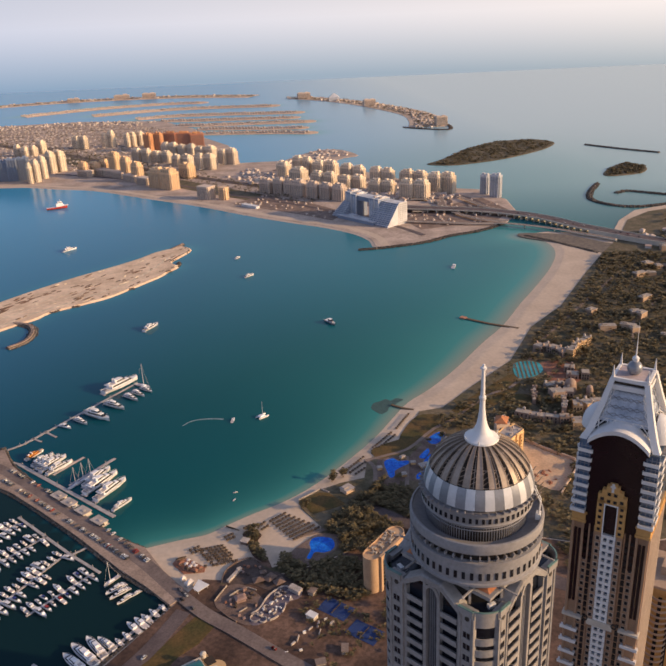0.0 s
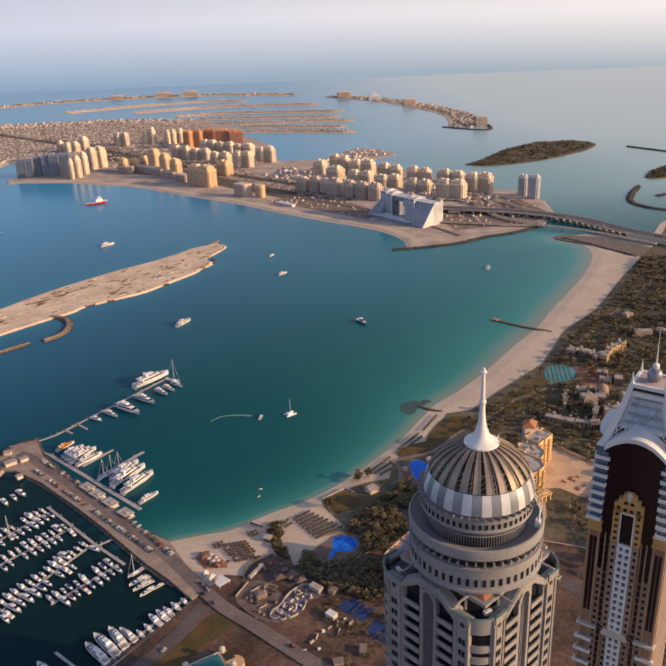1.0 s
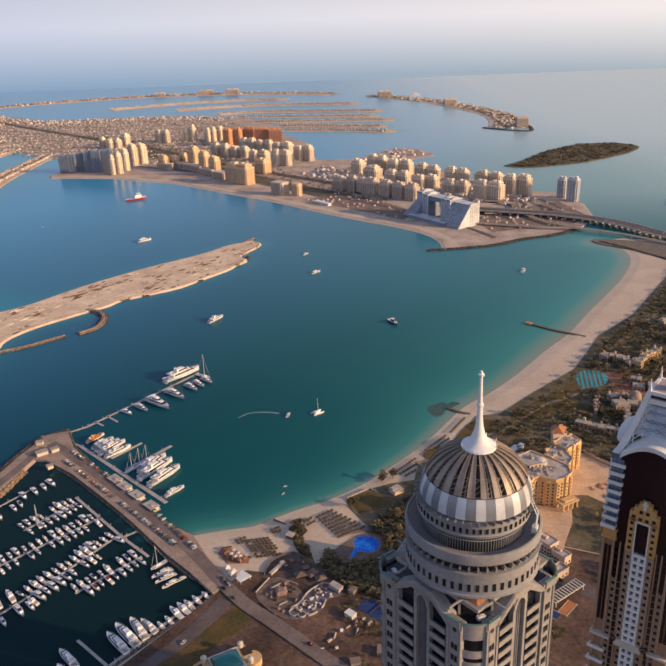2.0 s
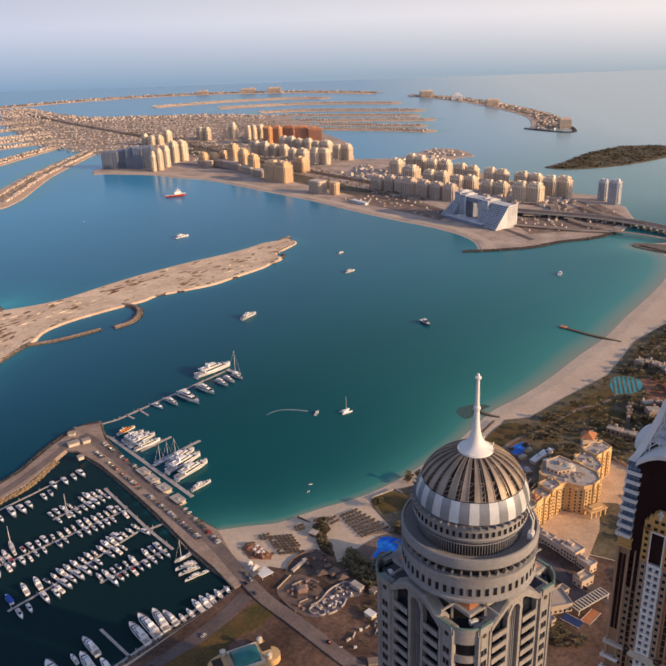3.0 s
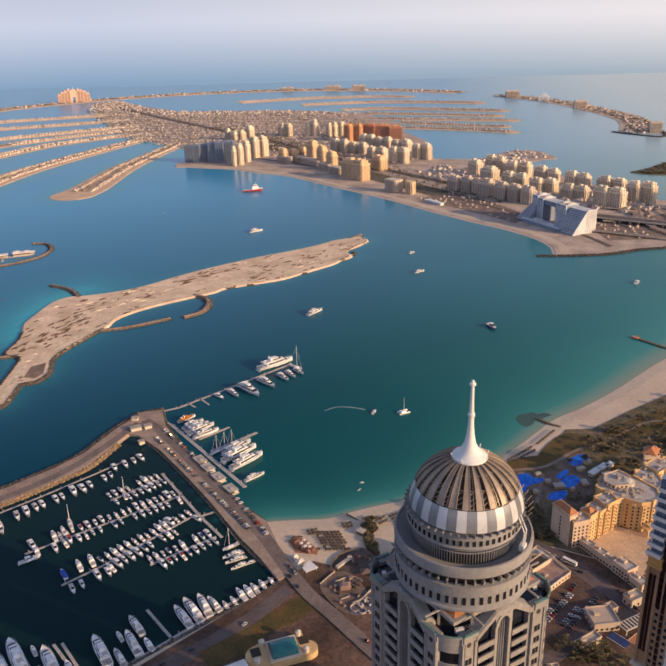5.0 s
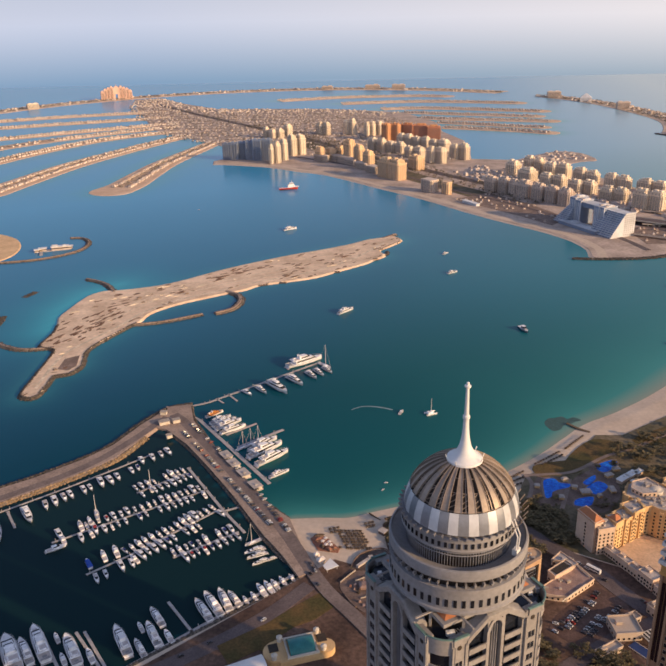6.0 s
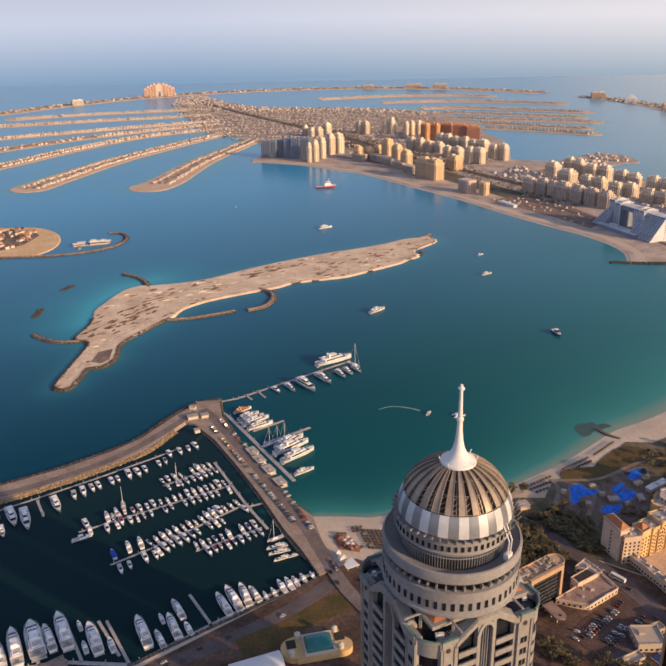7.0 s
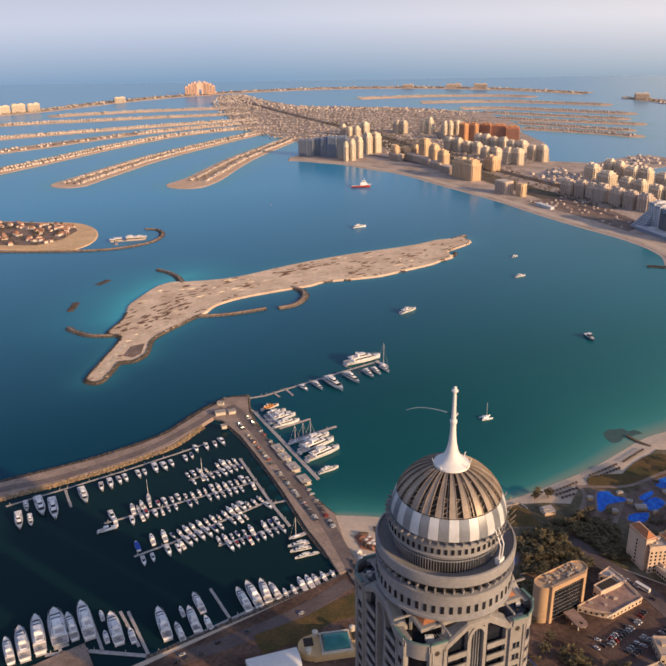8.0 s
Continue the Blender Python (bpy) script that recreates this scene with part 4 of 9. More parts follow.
        for r, u in enumerate((0.40, 0.56, 0.74, 0.90)):
            band = Geo()
            for c in range(5):
                v0, v1 = 0.1 + 0.16 * c, 0.1 + 0.16 * (c + 1)
                band.tube(slope(u, v0, 0.12), slope(u + 0.07, v1, 0.12), 0.11, n=4).tube(slope(u + 0.07, v0, 0.12), slope(u, v1, 0.12), 0.11, n=4)
            part("cross_band", band, "grey_panel", t, "grey row of crossed struts", at=m)
        rows = [[(-(11.2 - 6.4 * u ** 0.75), -(11.2 - 6.4 * u ** 0.75), 239 + 22 * u), ((11.2 - 6.4 * u ** 0.75), -(11.2 - 6.4 * u ** 0.75), 239 + 22 * u)] for u in [0.30 + 0.70 * i / 8 for i in range(9)]]
        part("crown_screen", Geo().loft(rows), "pale_screen", t, "pale blue-grey sloped screen behind the lattice", at=m)
        part("crown_frame", Geo().box(0, -5.9, 260.2, 11.8, 1.1, 2.2).box(0, -5.9, 264.2, 11.8, 1.1, 1.6), "white_paint", t, at=m)
        part("crown_slot", Geo().box(0, -5.4, 262.2, 10.6, 0.3, 2.1), "dark_inside", t, at=m)
    for k in (1, 3):
        part("half_dome", Geo().lathe([(6.4 * math.cos(radians(e)), 237.5 + 11.0 * math.sin(radians(e))) for e in range(0, 91, 10)], 20, 0, -9.9, 180, 360), "white_paint", t, "white half dome", smooth=40, at=V @ pose(0, 13.5, 0, 0, 0, 90 * k))
    # added body, coloured dark to stand in for the crown's shaded inside
    part("crown_core", Geo().loft([[(-h_, 13.5 - h_, z), (h_, 13.5 - h_, z), (h_, 13.5 + h_, z), (-h_, 13.5 + h_, z)] for h_, z in ((10.2, 239), (7.8, 247), (5.6, 256), (4.4, 262.5))], True), "tower_glass", t, "dark fill added inside the crown behind its lattice", at=V)
    part("crown_platform", Geo().box(0, 13.5, 263.9, 11.0, 11.0, 1.5), "pink_floor", t, "pinkish platform floor", at=V)
    part("ball", Geo().lathe([(0.9, 265.2), (1.5, 265.6)] + [(2.6 * math.cos(radians(e)), 268.3 + 3.3 * math.sin(radians(e))) for e in range(-60, 91, 10)], 28, 0, 13.5), "grey_panel", t, "grey metal roof ball", smooth=40, at=V)
    part("finial", Geo().lathe([(0.9, 271.4), (1.2, 272.2), (1.15, 273.2), (0.3, 274.0), (0.14, 280), (0.03, 290)], 12, 0, 13.5), "white_paint", t, smooth=40, at=V)
    return t


arched_tower()


def slim_tower(x, y, rot, h, label):
    t = thing("apartment_tower", label, "tower block", pose(x, y, 0, 0, 0, rot), group="towers beyond the crown")
    part("wall", Geo().box(0, 0, 0, 20, 24, h), "tan_stone", t)
    bow = mesh_of("balcony", Geo().lathe([(4.0, 0), (4.3, 0), (4.3, 1.0), (4.05, 1.0)], 12, a0=180, a1=360), "gold_stone", 40)
    strip_me = mesh_of("window_strip", Geo().box(0, 0, 0, 1.5, 0.2, h - 6), "dark_glass")
    for k in range(5):
        for s in (-1, 1):
            part("window_strip", strip_me, None, t, at=pose(-8 + 4 * k, s * 12.05, 2))
            part("window_strip", strip_me, None, t, at=pose(s * 10.05, -9 + 4.5 * k, 2, 0, 0, 90))
    for f in range(10, int(h / 2.9)):
        part("balcony", bow, None, t, at=pose(-4, -12, f * 2.9))
    part("roof", Geo().box(0, 0, h, 21, 25, 1.2).box(0, 2, h + 1.2, 12, 12, 4), "gold_stone", t)


slim_tower(141, 262, -33, 148, "slim tan apartment tower with bowed golden balconies")
slim_tower(163, 288, -33, 182, "brown apartment tower with close rows of dark windows")

# ---- buildings on the mainland ----


BOX = Geo().box(0, 0, 0, 1, 1, 1).f


def block(parent, x, y, z, w, d, h, rot, wall, floors=None, win="dark_glass", step=3.4, roof=True, faces=(0, 1, 2, 3)):
    """One wing of a building: walls with recessed window columns, each column a part, and a roof with a parapet."""
    m = pose(x, y, z, 0, 0, rot)
    panes = Geo()
    part("wall", Geo().box(0, 0, 0, w, d, h), wall, parent, at=m)
    for k in faces:
        fw, off = (w, d / 2) if k % 2 == 0 else (d, w / 2)
        q = m @ pose(0, 0, 0, 0, 0, 90 * k)
        n = max(1, int(fw / step))
        floors = max(1, int((h - 1.5) / 2.9))
        for i in range(n):
            for f in range(floors):
                panes.add([q @ Vector(v) for v in Geo().box(-fw / 2 + (i + 0.5) * fw / n, -off - 0.02, 1.2 + f * 2.9, 1.5, 0.16, 1.5).v], BOX)
    tagged(part("glazing", panes, win, parent), kind="stuff")
    if roof:
        p = Geo()
        for sx, sy, lx, ly in ((0, -1, w + 0.4, 0.5), (0, 1, w + 0.4, 0.5), (-1, 0, 0.5, d + 0.4), (1, 0, 0.5, d + 0.4)):
            p.box(sx * w / 2, sy * d / 2, h, lx, ly, 1.0)
        p.box(-w * 0.2, d * 0.1, h, min(4, w * 0.3), min(3, d * 0.3), 2.0)
        part("roof_parapet", p, wall, parent, at=m)


mat("hotel_stone", (0.70, 0.47, 0.235), 0.8, size=9, grain=0.8, fine=0.10, tint=(0.62, 0.40, 0.195), rnd=0.08)
mat("court_sand", (0.64, 0.455, 0.305), 0.95, size=16, grain=2.0, fine=0.22, tint=(0.52, 0.355, 0.235))
mat("hotel_roof", (0.42, 0.36, 0.30), 0.9, size=6, grain=1.0, fine=0.25, tint=(0.33, 0.28, 0.24))
hotel = thing("beach_hotel", "golden stone resort hotel with stepped wings round a sandy court", "hotel", pose(0, 0, 1.5))


def hip(w, d, h):
    g = Geo()
    r = max(0.1, w / 2 - d / 2)
    g.add([(-w / 2, -d / 2, 0), (w / 2, -d / 2, 0), (w / 2, d / 2, 0), (-w / 2, d / 2, 0), (-r, 0, h), (r, 0, h)], [(0, 1, 5, 4), (2, 3, 4, 5), (1, 2, 5), (3, 0, 4), (3, 2, 1, 0)])
    return g


def wing(parent, pts, h, wall, z=0.0, step=3.3, bays=0, roof="roof_pale", plant=0, seed=0):
    """A wing over a free outline: walls, windows floor by floor, a parapet round a dusty roof; bays: projecting bays along each side."""
    n = len(pts)
    if sum(pts[i][0] * pts[(i + 1) % n][1] - pts[(i + 1) % n][0] * pts[i][1] for i in range(n)) < 0:
        pts = pts[::-1]
    part("wall", Geo().prism(pts, z, z + h), wall, parent)
    ctr = Vector((sum(p[0] for p in pts) / n, sum(p[1] for p in pts) / n))
    part("roof_deck", Geo().prism([tuple(ctr + (Vector(p) - ctr) * 0.95) for p in pts], z + h, z + h + 0.35), roof, parent, "pale dusty roof deck")
    panes = Geo()
    for i in range(n):
        a, b = Vector(pts[i]), Vector(pts[(i + 1) % n])
        d = b - a
        L, ang = d.length, math.degrees(math.atan2(d.y, d.x))
        d.normalize()
        out_ = Vector((d.y, -d.x))
        mid_ = (a + b) / 2
        part("roof_parapet", Geo().box(mid_.x, mid_.y, z + h, L + 0.4, 0.5, 1.1 + 0.004 * i, ang), wall, parent)
        m = max(1, int(L / step))
        for k in range(m):
            p = a + d * (k + 0.5) * L / m
            bay = bays and k % 2 == 0 and L > 7
            o = out_ * (1.3 if bay else 0.02)
            if bay:
                q = p + out_ * 0.6
                top_ = h - 2.2 if (k + i) % 3 else h + 1.4
                part("bay", Geo().box(q.x, q.y, z, L / m * 0.7, 1.5, top_, ang).box(q.x, q.y, z + top_, L / m * 0.8, 1.9, 0.4, ang), wall, parent)
            for f in range(max(1, int((h - 2.2) / 3.0))):
                panes.box(p.x + o.x, p.y + o.y, z + 1.2 + f * 3.0, 1.35, 0.16, 1.6, ang)
    tagged(part("glazing", panes, "dark_glass", parent), kind="stuff")
    rr = random.Random(seed + 900)
    for _ in range(plant):
        u, v = rr.uniform(0.1, 0.7), rr.randrange(n)
        p = ctr.lerp(Vector(pts[v]), u)
        part("roof_unit", Geo().box(p.x, p.y, z + h + 0.3, rr.uniform(1, 3.4), rr.uniform(1, 2.6), rr.uniform(0.8, 2.2), rr.uniform(0, 90)), "hotel_roof" if rr.random() < 0.5 else "roof_pale", parent)


mat("hotel_plaster", (0.66, 0.50, 0.38), 0.85, size=9, grain=0.8, fine=0.10, tint=(0.58, 0.43, 0.32))
wing(hotel, [(71, 526), (83, 511), (89, 517), (77, 532)], 25.5, "hotel_plaster", step=40)
part("gable_roof", hip(20.5, 9.6, 4.4), "terracotta", hotel, "orange tiled hipped roof", at=pose(80, 521.5, 25.6, 0, 0, -51))
wing(hotel, [(86, 509.5), (97.5, 516), (92, 526), (83, 519)], 21.5, "hotel_plaster", plant=4, seed=1)
wing(hotel, [(98, 518), (104, 526), (98, 533), (91, 527)], 23, "hotel_stone", plant=2, seed=2)
part("hip_roof", hip(8, 7, 2.6), "terracotta", hotel, "small orange tiled roof", at=pose(97.5, 525.5, 24.2, 0, 0, 50))
wing(hotel, [(104, 526), (111, 534), (103, 543), (96, 535)], 21.5, "hotel_stone", bays=1, plant=2, seed=3)
wing(hotel, [(110, 533), (120, 544), (113, 554), (102, 544)], 24, "hotel_stone", bays=1, plant=3, seed=4)
wing(hotel, [(105, 556), (113, 552), (119, 543), (124, 546), (129, 543), (136, 541), (143, 544), (150, 552), (149, 563), (136, 576), (123, 586), (108, 574)], 24.5, "hotel_stone", bays=1, plant=22, seed=5)
wing(hotel, [(110, 562), (118, 556), (128, 560), (130, 572), (122, 580), (111, 572)], 3.0, "hotel_plaster", z=24.8, plant=8, seed=6)
wing(hotel, [(138, 578), (150, 566), (156, 576), (152, 590), (144, 598), (136, 588)], 23, "hotel_stone", bays=1, plant=10, seed=7)
wing(hotel, [(144, 598), (154, 588), (168, 603), (163, 612), (152, 608)], 25, "hotel_stone", bays=1, plant=6, seed=8)
wing(hotel, [(145, 606), (157, 608), (156, 624), (146, 620)], 28.5, "hotel_plaster", step=5, plant=2, seed=9)
part("hip_roof", hip(15, 11.5, 3.6), "terracotta", hotel, "orange tiled hipped roof", at=pose(151, 614.5, 29.6, 0, 0, 70))
part("roof_lantern", Geo().lathe([(5.6, 24.6), (5.6, 27.4), (5.9, 27.5), (5.9, 28.1), (4.9, 28.2), (4.0, 28.3), (3.4, 28.9), (2.0, 29.3), (0, 29.5)], 28, 127.5, 566, 0, 360), "cream_stone", hotel, "pale round roof lantern", smooth=40)
part("porch", Geo().box(146, 541, 6.0, 17, 9, 0.9, 32).box(146, 541, 6.9, 10, 5, 1.2, 32), "hotel_stone", hotel, "flat-roofed entrance porch")
for sx in (-7, -2.3, 2.3, 7):
    for sy in (-3.6, 3.6):
        part("porch_column", Geo().box(sx, sy, 0, 0.9, 0.9, 6.0), "hotel_stone", hotel, at=pose(146, 541, 0, 0, 0, 32))
ground_piece("hotel_court", [(94, 515), (100, 519), (110, 532), (121, 544), (129, 542), (136, 540), (152, 552), (146, 520), (130, 480), (111, 500)], 1.0, 1.75, "court_sand", "sandy forecourt inside the hotel wings", "court")
for k, (x, y, w, d, h, r) in enumerate([(97, 511, 12, 6, 6.0, -47), (105, 502, 11, 6, 6.6, -47), (113, 494, 11, 6.5, 6.0, -48), (121, 487, 13, 10, 8.5, -48), (129, 475, 12, 7, 6.5, -50)]):
    w_ = thing("arcade_wing", "low cream arcaded wing along the road", "building", pose(x, y, 1.4, 0, 0, r), group="arcades along the road")
    block(w_, 0, 0, 0, w, d, h, 0, "hotel_plaster", step=2.4)
    part("roof_deck", Geo().box(0, 0, h, w - 0.8, d - 0.8, 0.3), "roof_pale", w_, "dusty roof deck")
for x, y, w, d, r in ((109, 618, 13, 6, 55), (116, 627, 12, 6, 55), (122, 632, 9, 5, 55), (118, 615, 6, 5, 40)):
    w_ = thing("pool_restaurant", "low white-roofed restaurant beside the pools", "building", pose(x, y, 1.5, 0, 0, r), group="white roofs by the pools")
    part("wall", Geo().box(0, 0, 0, w - 1, d - 1, 3.0), "hotel_plaster", w_)
    part("roof", Geo().box(0, 0, 3.0, w, d, 0.5).box(w * 0.2, 0, 3.5, 2.4, 1.8, 0.9), "white_paint", w_)

mat("office_stone", (0.54, 0.36, 0.22), 0.8, size=9, grain=0.8, fine=0.14, tint=(0.44, 0.28, 0.17))
office = thing("glass_front_office", "orange-framed building with dark glass front and curved ends", "office", pose(37.3, 446.5, 1.4, 0, 0, 52.5))
part("wall", Geo().box(0, 6.3, 0, 31, 12, 27.5), "office_stone", office)
for s in (-1, 1):
    part("end_drum", Geo().lathe([(6.0, 0), (6.0, 28.4), (5.5, 28.4), (5.5, 27.6), (0, 27.6)], 28, s * 15.5, 6.3), "office_stone", office, smooth=35)
part("glass_front", Geo().box(0, 0.25, 1, 26.5, 0.5, 24), "dark_glass", office, "dark mirrored glass front")
part("front_frame", Geo().box(-14.2, -0.5, 0, 2.2, 2.2, 29).box(14.2, -0.5, 0, 2.2, 2.2, 29).box(0, -0.5, 25.5, 26.2, 2.2, 3.5), "office_stone", office, "broad orange stone frame")
for k in range(7):
    part("glass_rail", Geo().box(0, -0.06, 4 + k * 3.1, 26.2, 0.12, 0.10), "gallery_grey", office)
rng = random.Random(5)
for k in range(26):
    part("roof_unit", Geo().box(rng.uniform(-14, 14), rng.uniform(2, 11), 27.5, rng.uniform(1, 2.6), rng.uniform(1, 2.4), rng.uniform(0.8, 1.8)), "hotel_roof", office)
part("roof_parapet", Geo().box(0, 0.6, 27.5, 30, 0.5, 1.3).box(0, 12.1, 27.5, 31, 0.5, 1.3), "office_stone", office)
mat("pink_deck", (0.36, 0.245, 0.21), 0.9, size=5, grain=0.8, fine=0.25, tint=(0.25, 0.165, 0.14))
annex = thing("low_annexe", "low cream building with dusty pink roof decks and a raised court", "building", pose(0, 0, 1.4), group="low buildings by the car park")
wing(annex, [(45, 452), (58, 470), (66, 478), (73, 489), (84, 476), (67, 453), (59, 452)], 4.0, "hotel_plaster", roof="pink_deck", plant=5, seed=11)
wing(annex, [(53, 473), (64, 488), (70, 483), (58, 468)], 7.2, "hotel_plaster", roof="hotel_roof", plant=0, seed=12)
wing(annex, [(55, 490), (61, 501), (73, 490), (69, 485), (63, 490)], 4.2, "hotel_plaster", roof="roof_pale", plant=3, seed=13)
part("roof_light", Geo().box(61.3, 478, 7.6, 14, 5.2, 0.5, 54), "dark_inside", annex, "dark sunken roof light")
part("deck_rail", Geo().box(76, 483, 4.4, 16, 0.3, 1.0, -50).box(71, 458, 4.4, 26, 0.3, 1.0, 55), "cream_stone", annex)
pier = thing("entrance_canopy", "pale round-ended entrance canopy on posts", "canopy", pose(46, 440, 1.4, 0, 0, -46))
part("roof", Geo().prism(tongue([(-9, 0), (-3, 0), (4, 0)], 4.2, 4.2), 3.6, 4.3), "pink_deck", pier)
part("roof_hole", Geo().lathe([(0, 4.36), (1.2, 4.36), (1.2, 4.2)], 16, 4, 0), "dark_inside", pier)
for x in (-7, -1, 5):
    for y in (-2.8, 2.8):
        part("post", Geo().box(x, y, 0, 0.5, 0.5, 3.6), "cream_stone", pier)
for (x, y, w, d, h, r) in [(102, 434, 17, 16, 6, 20), (92, 412, 18, 6, 4, 45), (108, 446, 8, 6, 4, 40), (70, 384, 9, 6, 3.5, 20), (124, 458, 12, 8, 6, 40)]:
    b = thing("low_house", "low flat-roofed cream building by the parking ground", "building", pose(x, y, 1.4, 0, 0, r), group="low buildings by the car park")
    block(b, 0, 0, 0, w, d, h, 0, "flank_stone")

gym = thing("striped_canopy", "pale long canopy roof with dark slatted strips", "canopy", pose(125, 437, 1.4, 0, 0, 40))
part("roof", Geo().box(0, 0, 4.0, 30, 8, 0.5), "cream_stone", gym)
for k in range(11):
    part("strip", Geo().box(-13.5 + k * 2.7, 0, 4.5, 1.3, 6.8, 0.12), "dark_inside", gym, "dark slatted strip")
for sx in (-1, 1):
    for sy in (-1, 1):
        part("post", Geo().box(sx * 14, sy * 3.4, 0, 0.5, 0.5, 4), "cream_stone", gym)
for x, y, w, d, a, m_, lb in ((111.5, 420.5, 13, 7, -37, "court_blue", "small blue play court with kerbs"), (124, 425, 15, 6, 52, "terracotta", "orange play court with pale kerbs")):
    c = thing("play_court", lb, "sports court", pose(x, y, 1.5, 0, 0, a), group="play courts")
    part("surface", Geo().box(0, 0, 0, w, d, 0.14), m_, c)
    part("kerb", Geo().box(0, d / 2 + 0.15, 0, w, 0.3, 0.3).box(0, -d / 2 - 0.15, 0, w, 0.3, 0.3), "cream_stone", c)
site = thing("white_site_office", "small white flat-roofed site office", "office", pose(-19, 411.5, 1.45, 0, 0, -38))
part("wall", Geo().box(0, 0, 0, 6.6, 4.6, 3.0), "cream_stone", site)
part("roof", Geo().box(0, 0, 3.0, 7.2, 5.2, 0.4), "white_paint", site)

# palace-like resort in the park
palace = thing("palace_resort", "pinkish sandstone palace resort with domes and turreted wings", "resort", pose(0, 0, 1.5))
mat("palace_stone", (0.40, 0.285, 0.22), 0.8, size=8, grain=0.8, fine=0.16, tint=(0.31, 0.22, 0.17), rnd=0.12)
mat("palace_gold", (0.54, 0.36, 0.20), 0.8, size=8, grain=0.8, fine=0.16, tint=(0.45, 0.30, 0.17), rnd=0.10)


def palace_range(pts, w, h, stone, seed):
    """A range of rooms along a line: bays stepping in and out, small turrets on the roof edge, dark arched openings."""
    rr = random.Random(seed)
    for (ax, ay), (bx, by) in zip(pts, pts[1:]):
        L, a = math.hypot(bx - ax, by - ay), math.degrees(math.atan2(by - ay, bx - ax))
        n = max(1, int(L / 7))
        for i in range(n):
            u = (i + 0.5) / n
            m = pose(ax + (bx - ax) * u, ay + (by - ay) * u, 0, 0, 0, a)
            hh, ww, sy = h * rr.uniform(0.72, 1.12), w * rr.uniform(0.8, 1.1), rr.uniform(-1.2, 1.2)
            part("wall", Geo().box(0, sy, 0, L / n + 0.1, ww, hh), stone, palace, at=m)
            part("roof_deck", Geo().box(0, sy, hh, L / n - 0.6, ww - 0.8, 0.3), "hotel_roof", palace, at=m)
            g = Geo()
            for side in (-1, 1):
                for x in (-0.3, 0.0, 0.3):
                    for f in range(max(1, int(hh / 3.2))):
                        g.box(x * L / n, sy + side * (ww / 2 + 0.02), 0.6 + 3.1 * f, 1.3, 0.16, 2.2)
            tagged(part("arch_opening", g, "dark_glass", palace, at=m), kind="stuff")
            for side in (-1, 1):
                if rr.random() < 0.7:
                    x = rr.uniform(-0.3, 0.3) * L / n
                    part("roof_turret", Geo().box(x, sy + side * ww * 0.42, hh, 1.9, 1.9, 2.0).box(x, sy + side * ww * 0.42, hh + 2.0, 2.3, 2.3, 0.35).box(x, sy + side * ww * 0.42, hh + 2.35, 1.3, 1.3, 1.0, 0, 0.2), stone if rr.random() < 0.6 else "roof_pale", palace, at=m)


palace_range([(241, 826), (249, 834), (261, 819), (268, 806)], 10, 9, "palace_stone", 1)
palace_range([(270, 804), (281, 820), (294, 832), (305, 841)], 8, 9, "palace_gold", 2)
palace_range([(256, 772), (266, 768)], 10, 8, "palace_stone", 3)
palace_range([(254, 757), (266, 754)], 13, 6, "palace_stone", 4)
palace_range([(268, 752), (276, 750)], 10, 8, "palace_stone", 5)
palace_range([(223, 709), (236, 711), (246, 708)], 12, 8, "palace_stone", 6)
palace_range([(212, 730), (203, 697)], 4, 5, "palace_stone", 7)
palace_range([(223, 730), (244, 735)], 8, 7, "palace_stone", 8)
palace_range([(180, 675), (192, 668), (205, 663), (217, 658), (226, 657)], 9, 8, "palace_stone", 9)
palace_range([(231, 692), (224, 668)], 5, 12, "palace_stone", 10)
palace_range([(237, 681), (246, 679), (255, 684), (266, 682)], 14, 9, "palace_gold", 11)
palace_range([(231, 655), (229, 641)], 9, 8, "palace_gold", 12)
palace_range([(276, 700), (300, 706), (330, 712)], 9, 7, "palace_stone", 13)
for x, y, rr_, z in [(247, 722, 5.8, 8), (264, 712, 3.0, 7)]:
    part("dome", Geo().lathe([(rr_ + 0.5, z - 8), (rr_ + 0.5, z), (rr_, z), (rr_, z + 1.0)] + [(rr_ * math.cos(radians(e)), z + 1.0 + rr_ * 0.95 * math.sin(radians(e))) for e in range(10, 91, 16)], 24, x, y), "palace_stone", palace, "plaster dome on a drum", smooth=40)
ground_piece("palace_court", smooth_line([(230, 790), (262, 800), (272, 770), (262, 742), (232, 742), (236, 770)], 4, True), 1.0, 1.62, "red_deck", "reddish court of the palace resort", "court")
ground_piece("hotel_yard", smooth_line([(152, 560), (166, 558), (184, 544), (203, 572), (209, 588), (198, 600), (187, 611), (176, 625), (164, 612), (156, 588)], 3, True), 1.0, 1.7, "court_sand", "sandy yard behind the hotel wing", "court")
yard = thing("yard_wall", "pale wall beside the sandy hotel yard", "wall", pose(0, 0, 1.5))
for (ax, ay), (bx, by) in zip([(177, 627), (188, 612), (199, 601), (211, 589), (206, 572), (188, 545)], [(188, 612), (199, 601), (211, 589), (206, 572), (188, 545), (184, 538)]):
    part("wall_piece", Geo().box((ax + bx) / 2, (ay + by) / 2, 0, math.hypot(bx - ax, by - ay), 1.0, 2.6, math.degrees(math.atan2(by - ay, bx - ax))), "hotel_plaster", yard)
